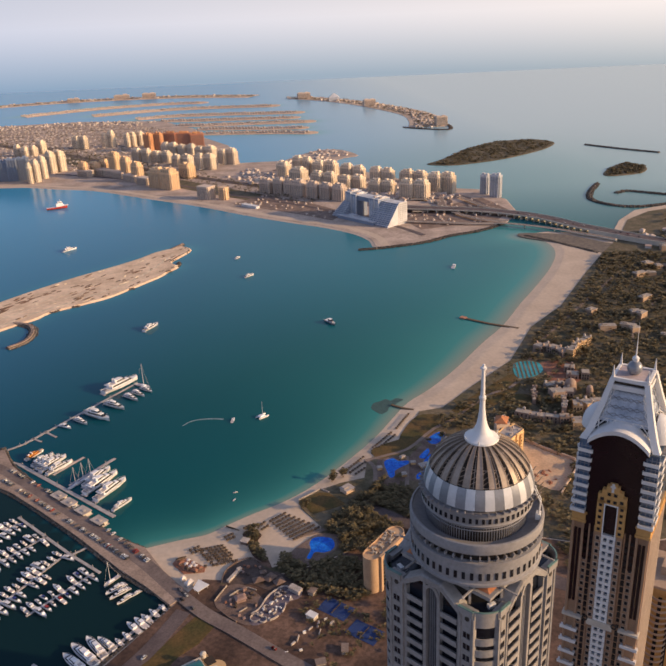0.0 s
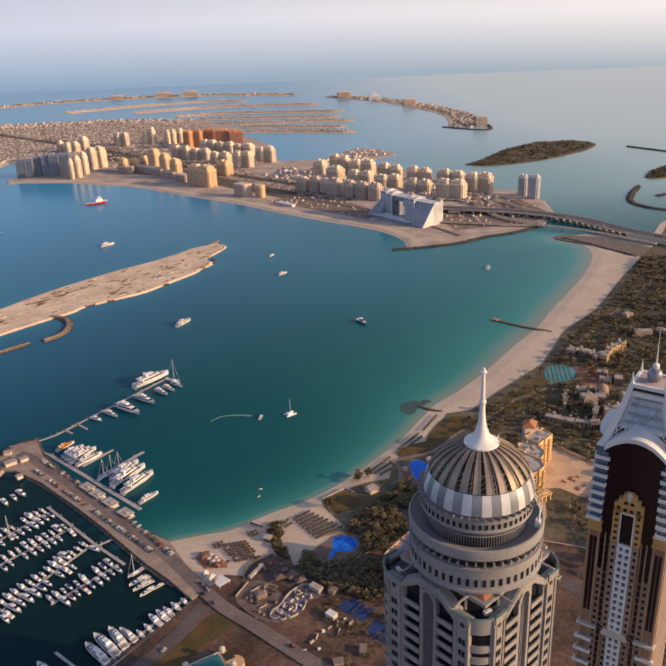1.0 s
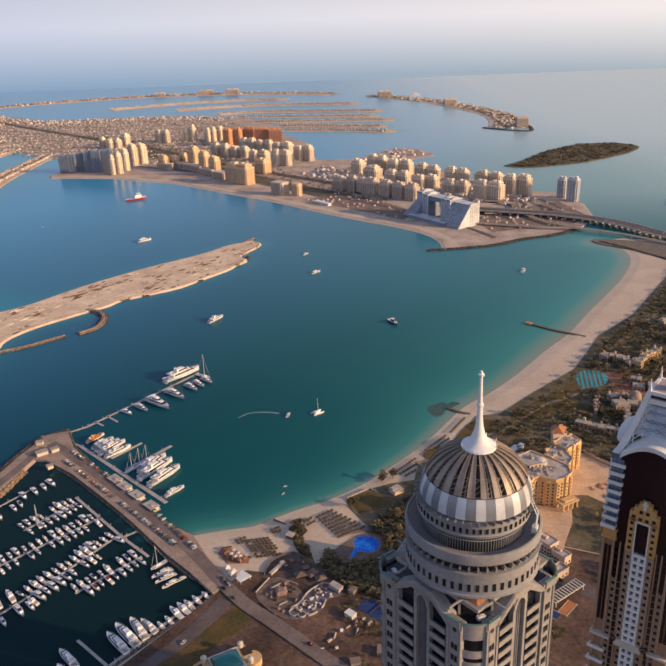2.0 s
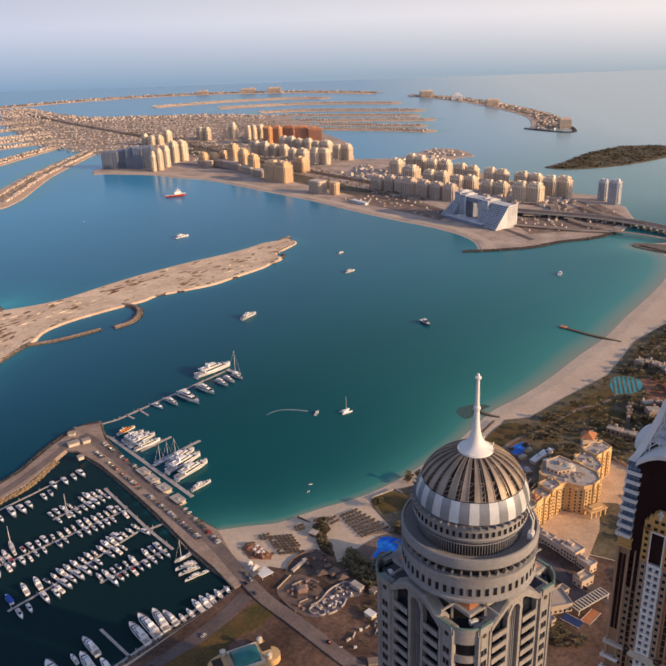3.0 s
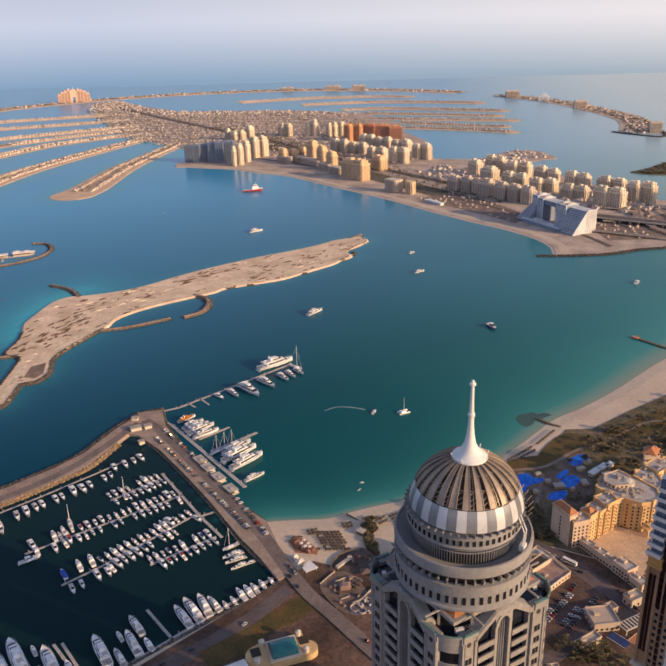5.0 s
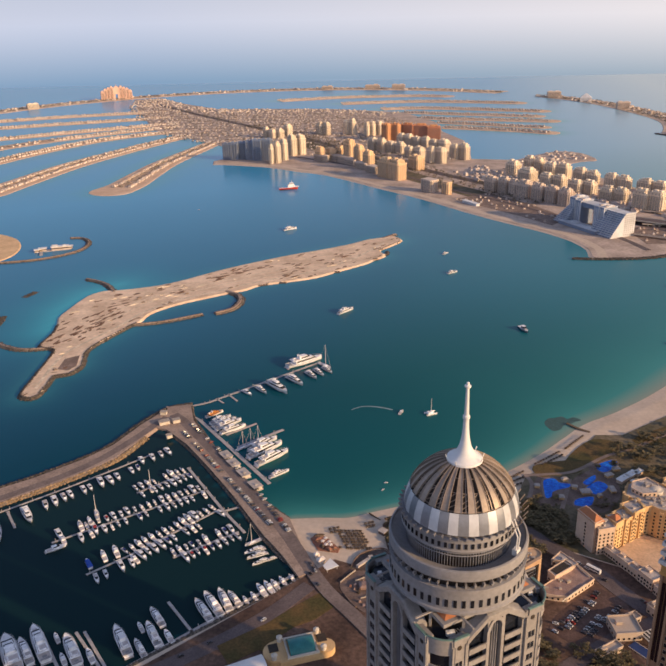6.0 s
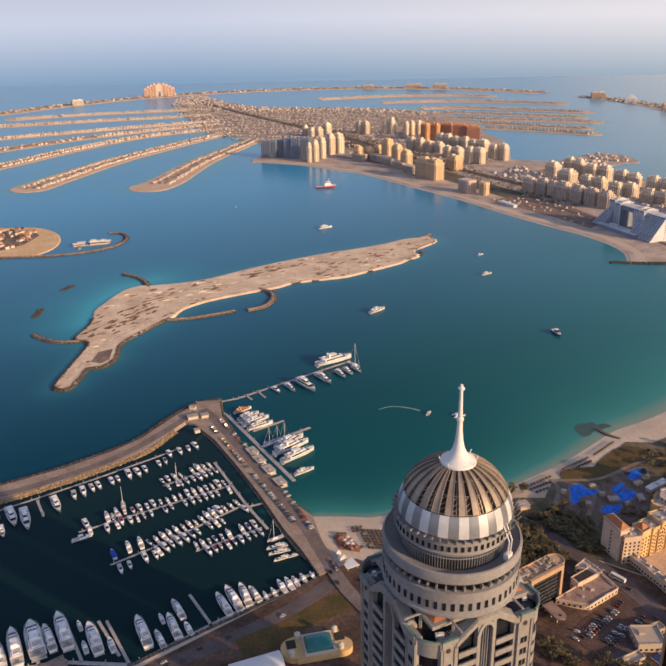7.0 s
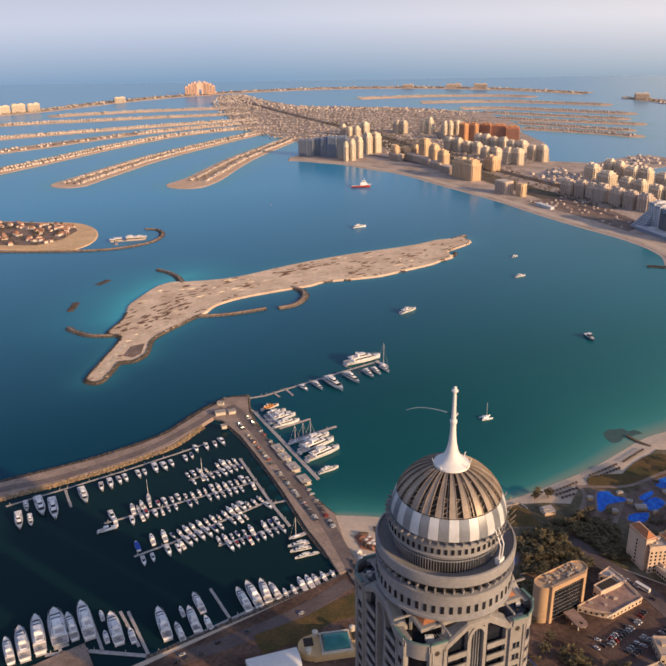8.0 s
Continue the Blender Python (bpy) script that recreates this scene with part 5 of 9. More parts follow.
for k, (x, y) in enumerate(scatter([(168, 568), (180, 578), (190, 570), (190, 556), (181, 552)], 14, 77)):
    b = thing("building_pile", "reddish pile of building material in the yard", "building pile", pose(x, y, 1.6, 0, 0, 37 * k), group="piles in the hotel yard")
    g = Geo()
    heap(g, 0, 0, 0, 3.5 + k % 3, 2.0 + k % 2, 1.0, 0, random.Random(k))
    part("heap", g, "red_deck", b)
lido = thing("reflecting_pool", "teal oval pool crossed by pale walkways beside palms", "pool", pose(0, 0, 1.5))
OVAL = smooth_line([(204, 789), (216, 801), (234, 795), (233, 773), (216, 759), (202, 761)], 4, True)
part("water", Geo().prism(OVAL, -0.4, 0.16), "pool_teal", lido)
for k in range(6):
    x = 206 + 4.6 * k
    ys = [y for y in range(752, 806) if inside((x + (y - 780) * 0.12, y), OVAL)]
    part("walkway", Geo().box(x + ((ys[0] + ys[-1]) / 2 - 780) * 0.12, (ys[0] + ys[-1]) / 2, 0, 1.7, ys[-1] - ys[0], 0.35, -7), "park_ground", lido, "planted walkway")

# inland houses under the trees, seen as pale roofs
for k, (x, y) in enumerate(scatter([(330, 830), (420, 840), (700, 1150), (620, 1340), (520, 1180), (420, 1080), (330, 930)], 46, 21)):
    b = thing("garden_villa", "sandy flat-roofed villa half hidden by trees", "house", pose(x, y, 1.5, 0, 0, random.Random(k).uniform(-40, 40)), group="villas in the park")
    s = random.Random(k + 50)
    w, d, h = s.uniform(9, 20), s.uniform(7, 12), s.uniform(4.5, 8)
    part("wall", Geo().box(0, 0, 0, w, d, h).box(w * 0.3, d * 0.3, 0, w * 0.6, d * 0.8, h * 0.7), "gold_stone", b)
    part("roof", Geo().box(0, 0, h, w + 0.6, d + 0.6, 0.5).box(-w * 0.2, 0, h + 0.5, w * 0.3, d * 0.4, 1.4), "hotel_roof", b)

# pavilion with a curved teal roof, and the white hall beside it
pav = thing("domed_pavilion", "cream club pavilion with a vaulted teal glass roof", "pavilion", pose(-92, 364, 1.4, 0, 0, 32))
part("base", Geo().box(0, 0, 0, 30, 20, 4).lathe([(9, 0), (9, 4.3), (0, 4.3)], 24, -15, 0).lathe([(6, 0), (6, 4.6), (0, 4.6)], 24, 15, -4), "hotel_stone", pav)
rows = [[(-8 + 16 * i / 8, 7.5 * math.cos(a) * (1 - 0.10 * abs(i - 4) / 4), 4.2 + 4.6 * math.sin(a)) for a in [math.pi * k / 10 for k in range(11)]] for i in range(9)]
part("vault", Geo().loft(rows), "teal_roof", pav, "teal metal vault", smooth=40)
part("rim", Geo().box(0, 8.2, 4, 20, 1.2, 1.4).box(0, -8.2, 4, 20, 1.2, 1.4).box(-9, 0, 4, 1.2, 15, 1.4).box(9, 0, 4, 1.2, 15, 1.4), "cream_stone", pav)
for x, y in [(-12, 8), (12, 8), (13, -7), (-18, -6)]:
    part("turret", Geo().lathe([(1.6, 0), (1.6, 7), (2, 7.1), (2, 7.6), (0, 8.6)], 14, x, y), "cream_stone", pav, smooth=35)
for k in range(2):
    part("dark_court", Geo().box(-17 + 31 * k, 3, 4.4, 6, 7, 0.3), "dark_inside", pav)
hall = thing("white_tent_hall", "long white vaulted event tent", "tent", pose(-121, 335, 1.4, 0, 0, 40))
rows = [[(-16 + 32 * i / 6, 9 * math.cos(a), 1 + 6.0 * math.sin(a)) for a in [math.pi * k / 10 for k in range(11)]] for i in range(7)]
part("canopy", Geo().loft(rows), "white_paint", hall, smooth=40)
for s in (-1, 1):
    g = Geo().add([(s * 16, 9 * math.cos(math.pi * k / 10), 1 + 6 * math.sin(math.pi * k / 10)) for k in range(11)] + [(s * 16, -9, 0), (s * 16, 9, 0)], [tuple(range(13))])
    part("gable", g, "white_paint", hall)
part("skirt", Geo().box(0, 9, 0, 32, 0.2, 1.1).box(0, -9, 0, 32, 0.2, 1.1), "white_paint", hall)

for x, y, w, d, a in [(79, 591, 9, 7, 20), (62, 606, 6, 4, 30), (70, 596, 5, 4, 0), (100, 600, 5, 9, 20), (98, 622, 8, 5, 40), (60, 578, 5, 5, 10), (90, 588, 4, 4, 30), (104, 634, 7, 5, 25), (40, 590, 5, 4, 10), (4, 496, 6, 4, 20)]:
    c = thing("pool_cabana", "low pale-roofed cabana beside a pool", "cabana", pose(x, y, 1.55, 0, 0, a), group="cabanas by the pools")
    part("wall", Geo().box(0, 0, 0, w * 0.8, d * 0.8, 2.4), "hotel_stone", c)
    part("roof", Geo().box(0, 0, 2.4, w, d, 0.9, 0, 0.6), "roof_pale", c)

# ground cover: lawns, roads, courts, pools
ground_piece("grass_field", [(-145, 354), (-132, 342), (-118, 358), (-108, 356), (-109, 373), (-103, 383), (-92, 393), (-88, 400), (-82, 410), (-96, 420), (-110, 400), (-121, 382)], 1.0, 1.62, "lawn", "olive mown field beside the basin", "lawn")
ground_piece("beach_plaza", smooth_line([(-86, 432), (-79, 447), (-68, 448), (-58, 439), (-52, 428), (-58, 408), (-70, 412), (-80, 421)], 4, True), 1.0, 1.64, "plaza_brown", "brown paved plaza with low walls", "plaza")
ground_piece("upper_terrace", smooth_line([(-83, 451), (-82, 462), (-76, 470), (-65, 476), (-58, 471), (-51, 463), (-40, 457), (-32, 448), (-29, 441), (-40, 441), (-50, 441), (-60, 447), (-72, 449)], 3, True), 1.0, 1.66, "plaza_dark", "curved dark brown terrace behind the beach", "terrace")
ground_piece("club_floor", smooth_line([(-61, 412), (-59, 419), (-54, 423), (-51, 431), (-46, 438), (-39, 443), (-32, 443), (-26, 437), (-28, 431), (-35, 428), (-38, 420), (-43, 413), (-51, 409), (-58, 407)], 2, True), 1.0, 1.70, "slate_floor", "purple-grey paved floor of a club garden", "terrace")
ground_piece("planting_strip", smooth_line([(-73, 507), (-69, 511), (-65, 512), (-58, 505), (-61, 496), (-55, 483), (-50, 471), (-48, 463), (-57, 470), (-64, 482), (-69, 497)], 3, True), 0.9, 1.3, "earth", "brown planted strip across the beach", "planting")
ROADS = [
    ("road_quay", [(-318, 632), (-290, 612), (-215, 545), (-150, 484), (-114, 444), (-92, 421), (-70, 404), (-43, 382), (20, 330), (90, 250)], 5.0, 2.26),
    ("road_breakwater", [(-322, 625), (-332, 575), (-345, 530), (-366, 492), (-396, 452), (-424, 425), (-470, 366)], 4.0, 2.36),
    ("road_beach", [(20, 540), (50, 514), (81, 494), (108, 468), (128, 453), (180, 420), (300, 400), (600, 380)], 6.5, 1.62),
    ("road_south", [(-180, 318), (-150, 352), (-124, 388), (-106, 424)], 5.5, 1.60),
    ("road_inland", [(128, 453), (100, 430), (70, 396), (40, 362), (20, 330)], 5.0, 1.64),
]
for name, line, w, z in ROADS:
    ground_piece(name, strip(smooth_line(line, 5), w), z - 0.7, z, "quay_road" if name in ("road_quay", "road_breakwater") else "asphalt", "worn grey-brown asphalt road", "road")
ground_piece("car_park", [(56, 424), (60, 438), (69, 452), (85, 474), (104, 466), (112, 440), (100, 420), (74, 412)], 1.0, 1.58, "red_asphalt", "reddish asphalt car park among brown ground", "car park")
for k, (x, y, r) in enumerate([(-3, 419, -37), (15, 396, -37)]):
    c = thing("tennis_court", "blue sports court with white lines", "sports court", pose(x, y, 1.5, 0, 0, r), group="sports courts")
    part("surface", Geo().box(0, 0, 0, 22, 14, 0.12), "court_blue", c)
    part("line", Geo().box(0, 5, 0.12, 18, 0.1, 0.03).box(0, -5, 0.12, 18, 0.1, 0.03).box(9, 0, 0.12, 0.1, 10, 0.03).box(-9, 0, 0.12, 0.1, 10, 0.03), "blue_glass", c)
    part("net", Geo().box(0, 0, 0.12, 0.1, 11, 0.9), "dark_inside", c)
POOLS = [([(-23, 474), (-20, 483), (-21, 491), (-18, 497), (-11, 498), (-4, 495), (-2, 488), (-4, 482), (-10, 479), (-17, 480), (-20, 473)], "pool_blue"), ([(45, 602), (53, 607), (58, 602), (66, 602), (66, 597), (58, 591), (53, 586), (52, 578), (48, 576), (46, 586)], "pool_blue"),
         ([(80, 600), (89, 612), (97, 606), (89, 592), (82, 593)], "pool_blue"), ([(77, 608), (86, 621), (87, 615), (81, 604)], "pool_blue"), ([(72, 580), (84, 587), (85, 581), (82, 573), (71, 571)], "pool_blue"), ([(88, 636), (95, 646), (104, 651), (105, 642), (97, 630), (91, 629)], "pool_blue")]
for k, pts in enumerate([[(66, 570), (92, 566), (106, 592), (104, 616), (92, 630), (80, 626), (68, 608), (62, 588)], [(38, 566), (58, 568), (62, 588), (70, 604), (56, 610), (40, 608)], [(82, 630), (92, 628), (106, 640), (96, 652), (84, 644)], [(-31, 470), (-22, 466), (-7, 476), (1, 486), (2, 499), (-14, 502), (-26, 492), (-34, 482)]]):
    ground_piece("pool_deck_%d" % (k + 1), smooth_line(pts, 4, True), 1.0, 1.54 + 0.005 * k, "plaza_brown", "brown paved terrace round the pools", "terrace")
for name, line in (("garden_path_1", [(28, 606), (48, 613), (70, 624), (96, 656), (120, 676)]), ("garden_path_2", [(60, 556), (62, 572), (64, 590), (66, 610)]), ("garden_path_3", [(-30, 500), (-8, 508), (14, 520), (30, 548), (36, 590), (30, 606)]), ("garden_path_4", [(120, 676), (160, 720), (200, 750), (250, 850), (330, 960), (420, 1080)]), ("garden_path_5", [(300, 700), (340, 780), (380, 900), (460, 1000), (520, 1120)])):
    ground_piece(name, strip(smooth_line(line, 5), 1.8), 1.0, 1.596 + 0.006 * int(name[-1]), "paving", "brown curving garden path", "path")
for k, (pts, mt) in enumerate(POOLS):
    c = thing("swimming_pool", "bright blue swimming pool with a pale stone rim", "pool", pose(0, 0, 1.5), group="pools in the gardens")
    ctr = Vector((sum(p[0] for p in pts) / len(pts), sum(p[1] for p in pts) / len(pts)))
    line = smooth_line(pts, 4, True)
    part("rim", Geo().prism([tuple(ctr + (Vector(p) - ctr) * 1.16) for p in line], -0.3, 0.17), "paving", c)
    part("water", Geo().prism(line, 0, 0.23), mt, c)

# ---- boats ----
mat("hull_white", (0.93, 0.92, 0.93), 0.25, size=4, grain=0.5, fine=0.04, rnd=0.10)
mat("hull_red", (0.55, 0.05, 0.03), 0.35, size=4, grain=0.5, fine=0.08)
mat("deck_teak", (0.60, 0.54, 0.52), 0.7, size=3, grain=0.4, fine=0.12, rnd=0.15)
mat("deck_pale", (0.90, 0.88, 0.88), 0.6, size=3, grain=0.4, fine=0.08, rnd=0.1)
mat("boat_orange", (0.75, 0.28, 0.03), 0.4, size=3, grain=0.4, fine=0.08)
mat("canvas_blue", (0.03, 0.05, 0.22), 0.8, size=3, grain=0.4, fine=0.12)
mat("canvas_bright", (0.03, 0.10, 0.50), 0.8, size=3, grain=0.4, fine=0.12)
mat("canvas_red", (0.40, 0.05, 0.05), 0.8, size=3, grain=0.4, fine=0.12)
mat("pontoon_wood", (0.46, 0.43, 0.42), 0.85, size=4, grain=0.6, fine=0.2, tint=(0.36, 0.33, 0.32))


def hull_rows(L, B, H, fine=0.42):
    """Sections from stern (x = -L/2) to bow; keel, bilge and sheer on both sides."""
    rows = []
    for u in (0, 0.08, 0.2, 0.42, 0.56, 0.68, 0.78, 0.86, 0.92, 0.96, 0.985, 1.0):
        b = B / 2 * (0.88 + 0.12 * min(1, u / 0.3) if u < fine else (1 - ((u - fine) / (1 - fine)) ** 3.0) * 0.91 + 0.09)
        sheer = H * (0.85 + 0.35 * u * u)
        x = -L / 2 + L * u
        rows.append([(x, -b, sheer), (x, -b * 0.8, 0.25 * H), (x, 0, -0.4), (x, b * 0.8, 0.25 * H), (x, b, sheer)])
    return rows


def hull_geo(L, B, H):
    rows = hull_rows(L, B, H)
    g = Geo().loft(rows)
    g.add(rows[0], [(0, 1, 2, 3, 4)])
    return g


def deck_geo(L, B, H, drop=0.12):
    rows = hull_rows(L, B, H)
    return Geo().loft([[(r[0][0], r[0][1] * 0.96, r[0][2] - drop), (r[4][0], r[4][1] * 0.96, r[4][2] - drop)] for r in rows])


def cabin_geo(x0, x1, w, z, h, rake=0.5):
    g = Geo()
    lo = [(x0, -w / 2, z), (x1, -w * 0.34, z), (x1, w * 0.34, z), (x0, w / 2, z)]
    hi = [(x0 + 0.1 * h, -w * 0.44, z + h), (x1 - rake * h * 2.0, -w * 0.30, z + h), (x1 - rake * h * 2.0, w * 0.30, z + h), (x0 + 0.1 * h, w * 0.44, z + h)]
    return g.loft([lo, hi], True)


def band_geo(x0, x1, w, z, h, rake=0.5):
    """A dark window band, a little outside the cabin."""
    return cabin_geo(x0 - 0.03, x1 + 0.08, w * 1.03, z, h, rake)


def motor_boat(m, L=10.0, canvas=None, label="white motor cruiser moored at a pontoon", group="small boats in the marina"):
    B, H = L * 0.32, L * 0.12
    t = thing("motor_boat", label, "boat", m, group)
    part("hull", hull_geo(L, B, H), "hull_white", t, smooth=50)
    part("deck", deck_geo(L, B, H), "deck_pale", t)
    part("cockpit", Geo().box(-L * 0.30, 0, H * 0.70, L * 0.30, B * 0.72, 0.22), "deck_teak", t)
    cabin = part("cabin", cabin_geo(-L * 0.12, L * 0.34, B * 0.78, H * 0.85, L * 0.085), "hull_white", t)
    part("windscreen", band_geo(-L * 0.10, L * 0.20, B * 0.76, H * 0.85 + L * 0.085, L * 0.055), "dark_glass", cabin)
    part("hardtop", Geo().box(-L * 0.06, 0, H * 0.85 + L * 0.145, L * 0.26, B * 0.66, 0.12), canvas or "hull_white", t)
    part("stern_platform", Geo().box(-L * 0.52, 0, 0.2, L * 0.07, B * 0.8, 0.15), "deck_teak", t)
    return t


def motor_yacht(m, L=26.0, label="white motor yacht with stacked decks", group="large yachts", hull="hull_white"):
    B, H = L * 0.25, L * 0.10
    t = thing("motor_yacht", label, "yacht", m, group)
    part("hull", hull_geo(L, B, H), hull, t, smooth=50)
    part("deck", deck_geo(L, B, H), "deck_pale", t)
    z1 = H * 0.92
    part("aft_deck", Geo().box(-L * 0.40, 0, H * 0.80, L * 0.17, B * 0.78, 0.14), "deck_teak", t, "teak-laid aft deck")
    part("aft_sofa", Geo().box(-L * 0.475, 0, H * 0.80, L * 0.022, B * 0.6, 0.8).box(-L * 0.41, 0, H * 0.80, L * 0.04, B * 0.3, 0.7), "gallery_grey", t, "grey cushioned aft seats")
    cabin = part("main_cabin", cabin_geo(-L * 0.30, L * 0.30, B * 0.84, z1, L * 0.075), "hull_white", t)
    part("window_band", cabin_geo(-L * 0.27, L * 0.315, B * 0.865, z1 + L * 0.022, L * 0.038), "dark_glass", cabin)
    part("upper_deck", Geo().add([(-L * 0.38, -B * 0.40, z1 + L * 0.075), (L * 0.10, -B * 0.36, z1 + L * 0.075), (L * 0.16, 0, z1 + L * 0.075), (L * 0.10, B * 0.36, z1 + L * 0.075), (-L * 0.38, B * 0.40, z1 + L * 0.075)]
                                 + [(-L * 0.38, -B * 0.40, z1 + L * 0.087), (L * 0.10, -B * 0.36, z1 + L * 0.087), (L * 0.16, 0, z1 + L * 0.087), (L * 0.10, B * 0.36, z1 + L * 0.087), (-L * 0.38, B * 0.40, z1 + L * 0.087)],
                                 [(4, 3, 2, 1, 0), (5, 6, 7, 8, 9)] + [(i, (i + 1) % 5, 5 + (i + 1) % 5, 5 + i) for i in range(5)]), "hull_white", t)
    house = part("wheelhouse", cabin_geo(-L * 0.16, L * 0.12, B * 0.62, z1 + L * 0.087, L * 0.05), "hull_white", t)
    part("windscreen", cabin_geo(-L * 0.13, L * 0.135, B * 0.645, z1 + L * 0.098, L * 0.028), "dark_glass", house)
    part("sun_deck", Geo().box(-L * 0.27, 0, z1 + L * 0.087, L * 0.16, B * 0.62, 0.1), "deck_teak", t, "teak upper sun deck")
    part("sun_lounge", Geo().box(-L * 0.33, 0, z1 + L * 0.09, L * 0.025, B * 0.5, 0.6).box(-L * 0.25, B * 0.22, z1 + L * 0.09, L * 0.09, B * 0.10, 0.6), "deck_pale", t)
    part("flybridge", Geo().box(-L * 0.06, 0, z1 + L * 0.137, L * 0.18, B * 0.5, L * 0.012), "deck_pale", t)
    part("radar_arch", Geo().box(-L * 0.16, B * 0.24, z1 + L * 0.087, L * 0.03, 0.25, L * 0.085).box(-L * 0.16, -B * 0.24, z1 + L * 0.087, L * 0.03, 0.25, L * 0.085).box(-L * 0.16, 0, z1 + L * 0.172, L * 0.035, B * 0.52, 0.25).tube((-L * 0.16, 0, z1 + L * 0.17), (-L * 0.16, 0, z1 + L * 0.24), 0.12, 0.06, 5), "hull_white", t)
    part("stern_platform", Geo().box(-L * 0.515, 0, 0.3, L * 0.05, B * 0.8, 0.25), "deck_teak", t)
    part("sun_pad", Geo().box(L * 0.345, 0, H * 0.97, L * 0.05, B * 0.36, 0.3), "deck_teak", t, "tan sun pad on the foredeck")
    part("bow_rail", Geo().tube((L * 0.12, B * 0.47, H * 1.35), (L * 0.36, B * 0.34, H * 1.42), 0.06, n=4).tube((L * 0.36, B * 0.34, H * 1.42), (L * 0.49, 0, H * 1.5), 0.06, n=4).tube((L * 0.12, -B * 0.47, H * 1.35), (L * 0.36, -B * 0.34, H * 1.42), 0.06, n=4).tube((L * 0.36, -B * 0.34, H * 1.42), (L * 0.49, 0, H * 1.5), 0.06, n=4), "white_paint", t)
    return t


def sailing_boat(m, L=14.0, mast=17.0, label="white sailing boat with bare mast", group="sailing boats"):
    B, H = L * 0.27, L * 0.09
    t = thing("sailing_boat", label, "boat", m, group)
    part("hull", hull_geo(L, B, H), "hull_white", t, smooth=50)
    part("deck", deck_geo(L, B, H), "deck_teak", t)
    part("cabin", cabin_geo(-L * 0.15, L * 0.22, B * 0.55, H * 0.9, L * 0.05), "hull_white", t)
    part("mast", Geo().tube((L * 0.08, 0, H), (L * 0.08, 0, H + mast), 0.22, 0.14, 6), "white_paint", t)
    part("boom", Geo().tube((L * 0.08, 0, H + 1.4), (-L * 0.34, 0, H + 1.3), 0.2, 0.2, 6), "canvas_blue", t)
    part("stay", Geo().tube((L * 0.48, 0, H), (L * 0.08, 0, H + mast * 0.97), 0.05, 0.05, 4).tube((-L * 0.48, 0, H), (L * 0.08, 0, H + mast * 0.97), 0.05, 0.05, 4), "white_paint", t)
    return t


def pontoon(a, b, w=1.5, z=0.5, label="weathered marina pontoon walkway", group="pontoons"):
    a, b = Vector(a), Vector(b)
    d = b - a
    t = thing("pontoon", label, "pontoon", pose(*((a + b) / 2), 0, 0, 0, math.degrees(math.atan2(d.y, d.x))), group)
    n = max(1, int(d.length / 6))
    me = mesh_of("deck_section", Geo().box(0, 0, z - 0.35, d.length / n - 0.12, w * 2, 0.35), "pontoon_wood")
    for k in range(n):
        part("deck_section", me, None, t, at=pose(-d.length / 2 + (k + 0.5) * d.length / n, 0, 0))
    part("float", Geo().box(0, 0, -0.5, d.length, w * 1.6, 0.7), "dark_inside", t)
    for k in range(0, n, 3):
        part("pile", Geo().tube((-d.length / 2 + (k + 0.5) * d.length / n, w, -2), (-d.length / 2 + (k + 0.5) * d.length / n, w, 2.2), 0.25), "pontoon_wood", t)
    return t


rng = random.Random(11)
SMALL = [motor_boat(pose(-300, 440, 0), 10.5), motor_boat(pose(-290, 450, 0), 10.5, "canvas_blue", "white motor cruiser with a blue canvas top"), motor_boat(pose(-280, 460, 0), 9.0, "deck_teak", "white open sports boat with a tan top"),
         motor_boat(pose(-270, 470, 0), 12.0, None, "large white motor cruiser at a pontoon"), motor_boat(pose(-260, 480, 0), 9.5, "canvas_red", "white motor boat with a dark red top")]
used = set()


def moor(m):
    """The prototypes are placed first, then copied."""
    k = rng.choices(range(5), (42, 7, 16, 32, 2))[0]
    if k not in used:
        used.add(k)
        SMALL[k].matrix_basis = m
        return SMALL[k]
    c = copy_thing(SMALL[k], m)
    s = rng.uniform(0.75, 1.25)
    c.scale = (s, s * rng.uniform(0.78, 0.95), s)
    return c


def dock_row(a, b, sides=(1, -1), gap=5.5, skip=0.13, off=6.4):
    a, b = Vector(a), Vector(b)
    d = (b - a).normalized()
    n = Vector((-d.y, d.x))
    pontoon(a, b, 0.9)
    head = math.degrees(math.atan2(n.y, n.x))
    s = 2.5
    while s < (b - a).length - 1:
        for side in sides:
            if rng.random() > skip:
                p = a + d * s + n * side * (off + rng.uniform(-0.8, 0.8))
                moor(pose(p.x, p.y, rng.uniform(-0.05, 0.1), 0, 0, head + (0 if side > 0 else 180) + rng.uniform(-4, 4) + (180 if rng.random() < 0.35 else 0)))
        s += gap * rng.uniform(0.92, 1.12)


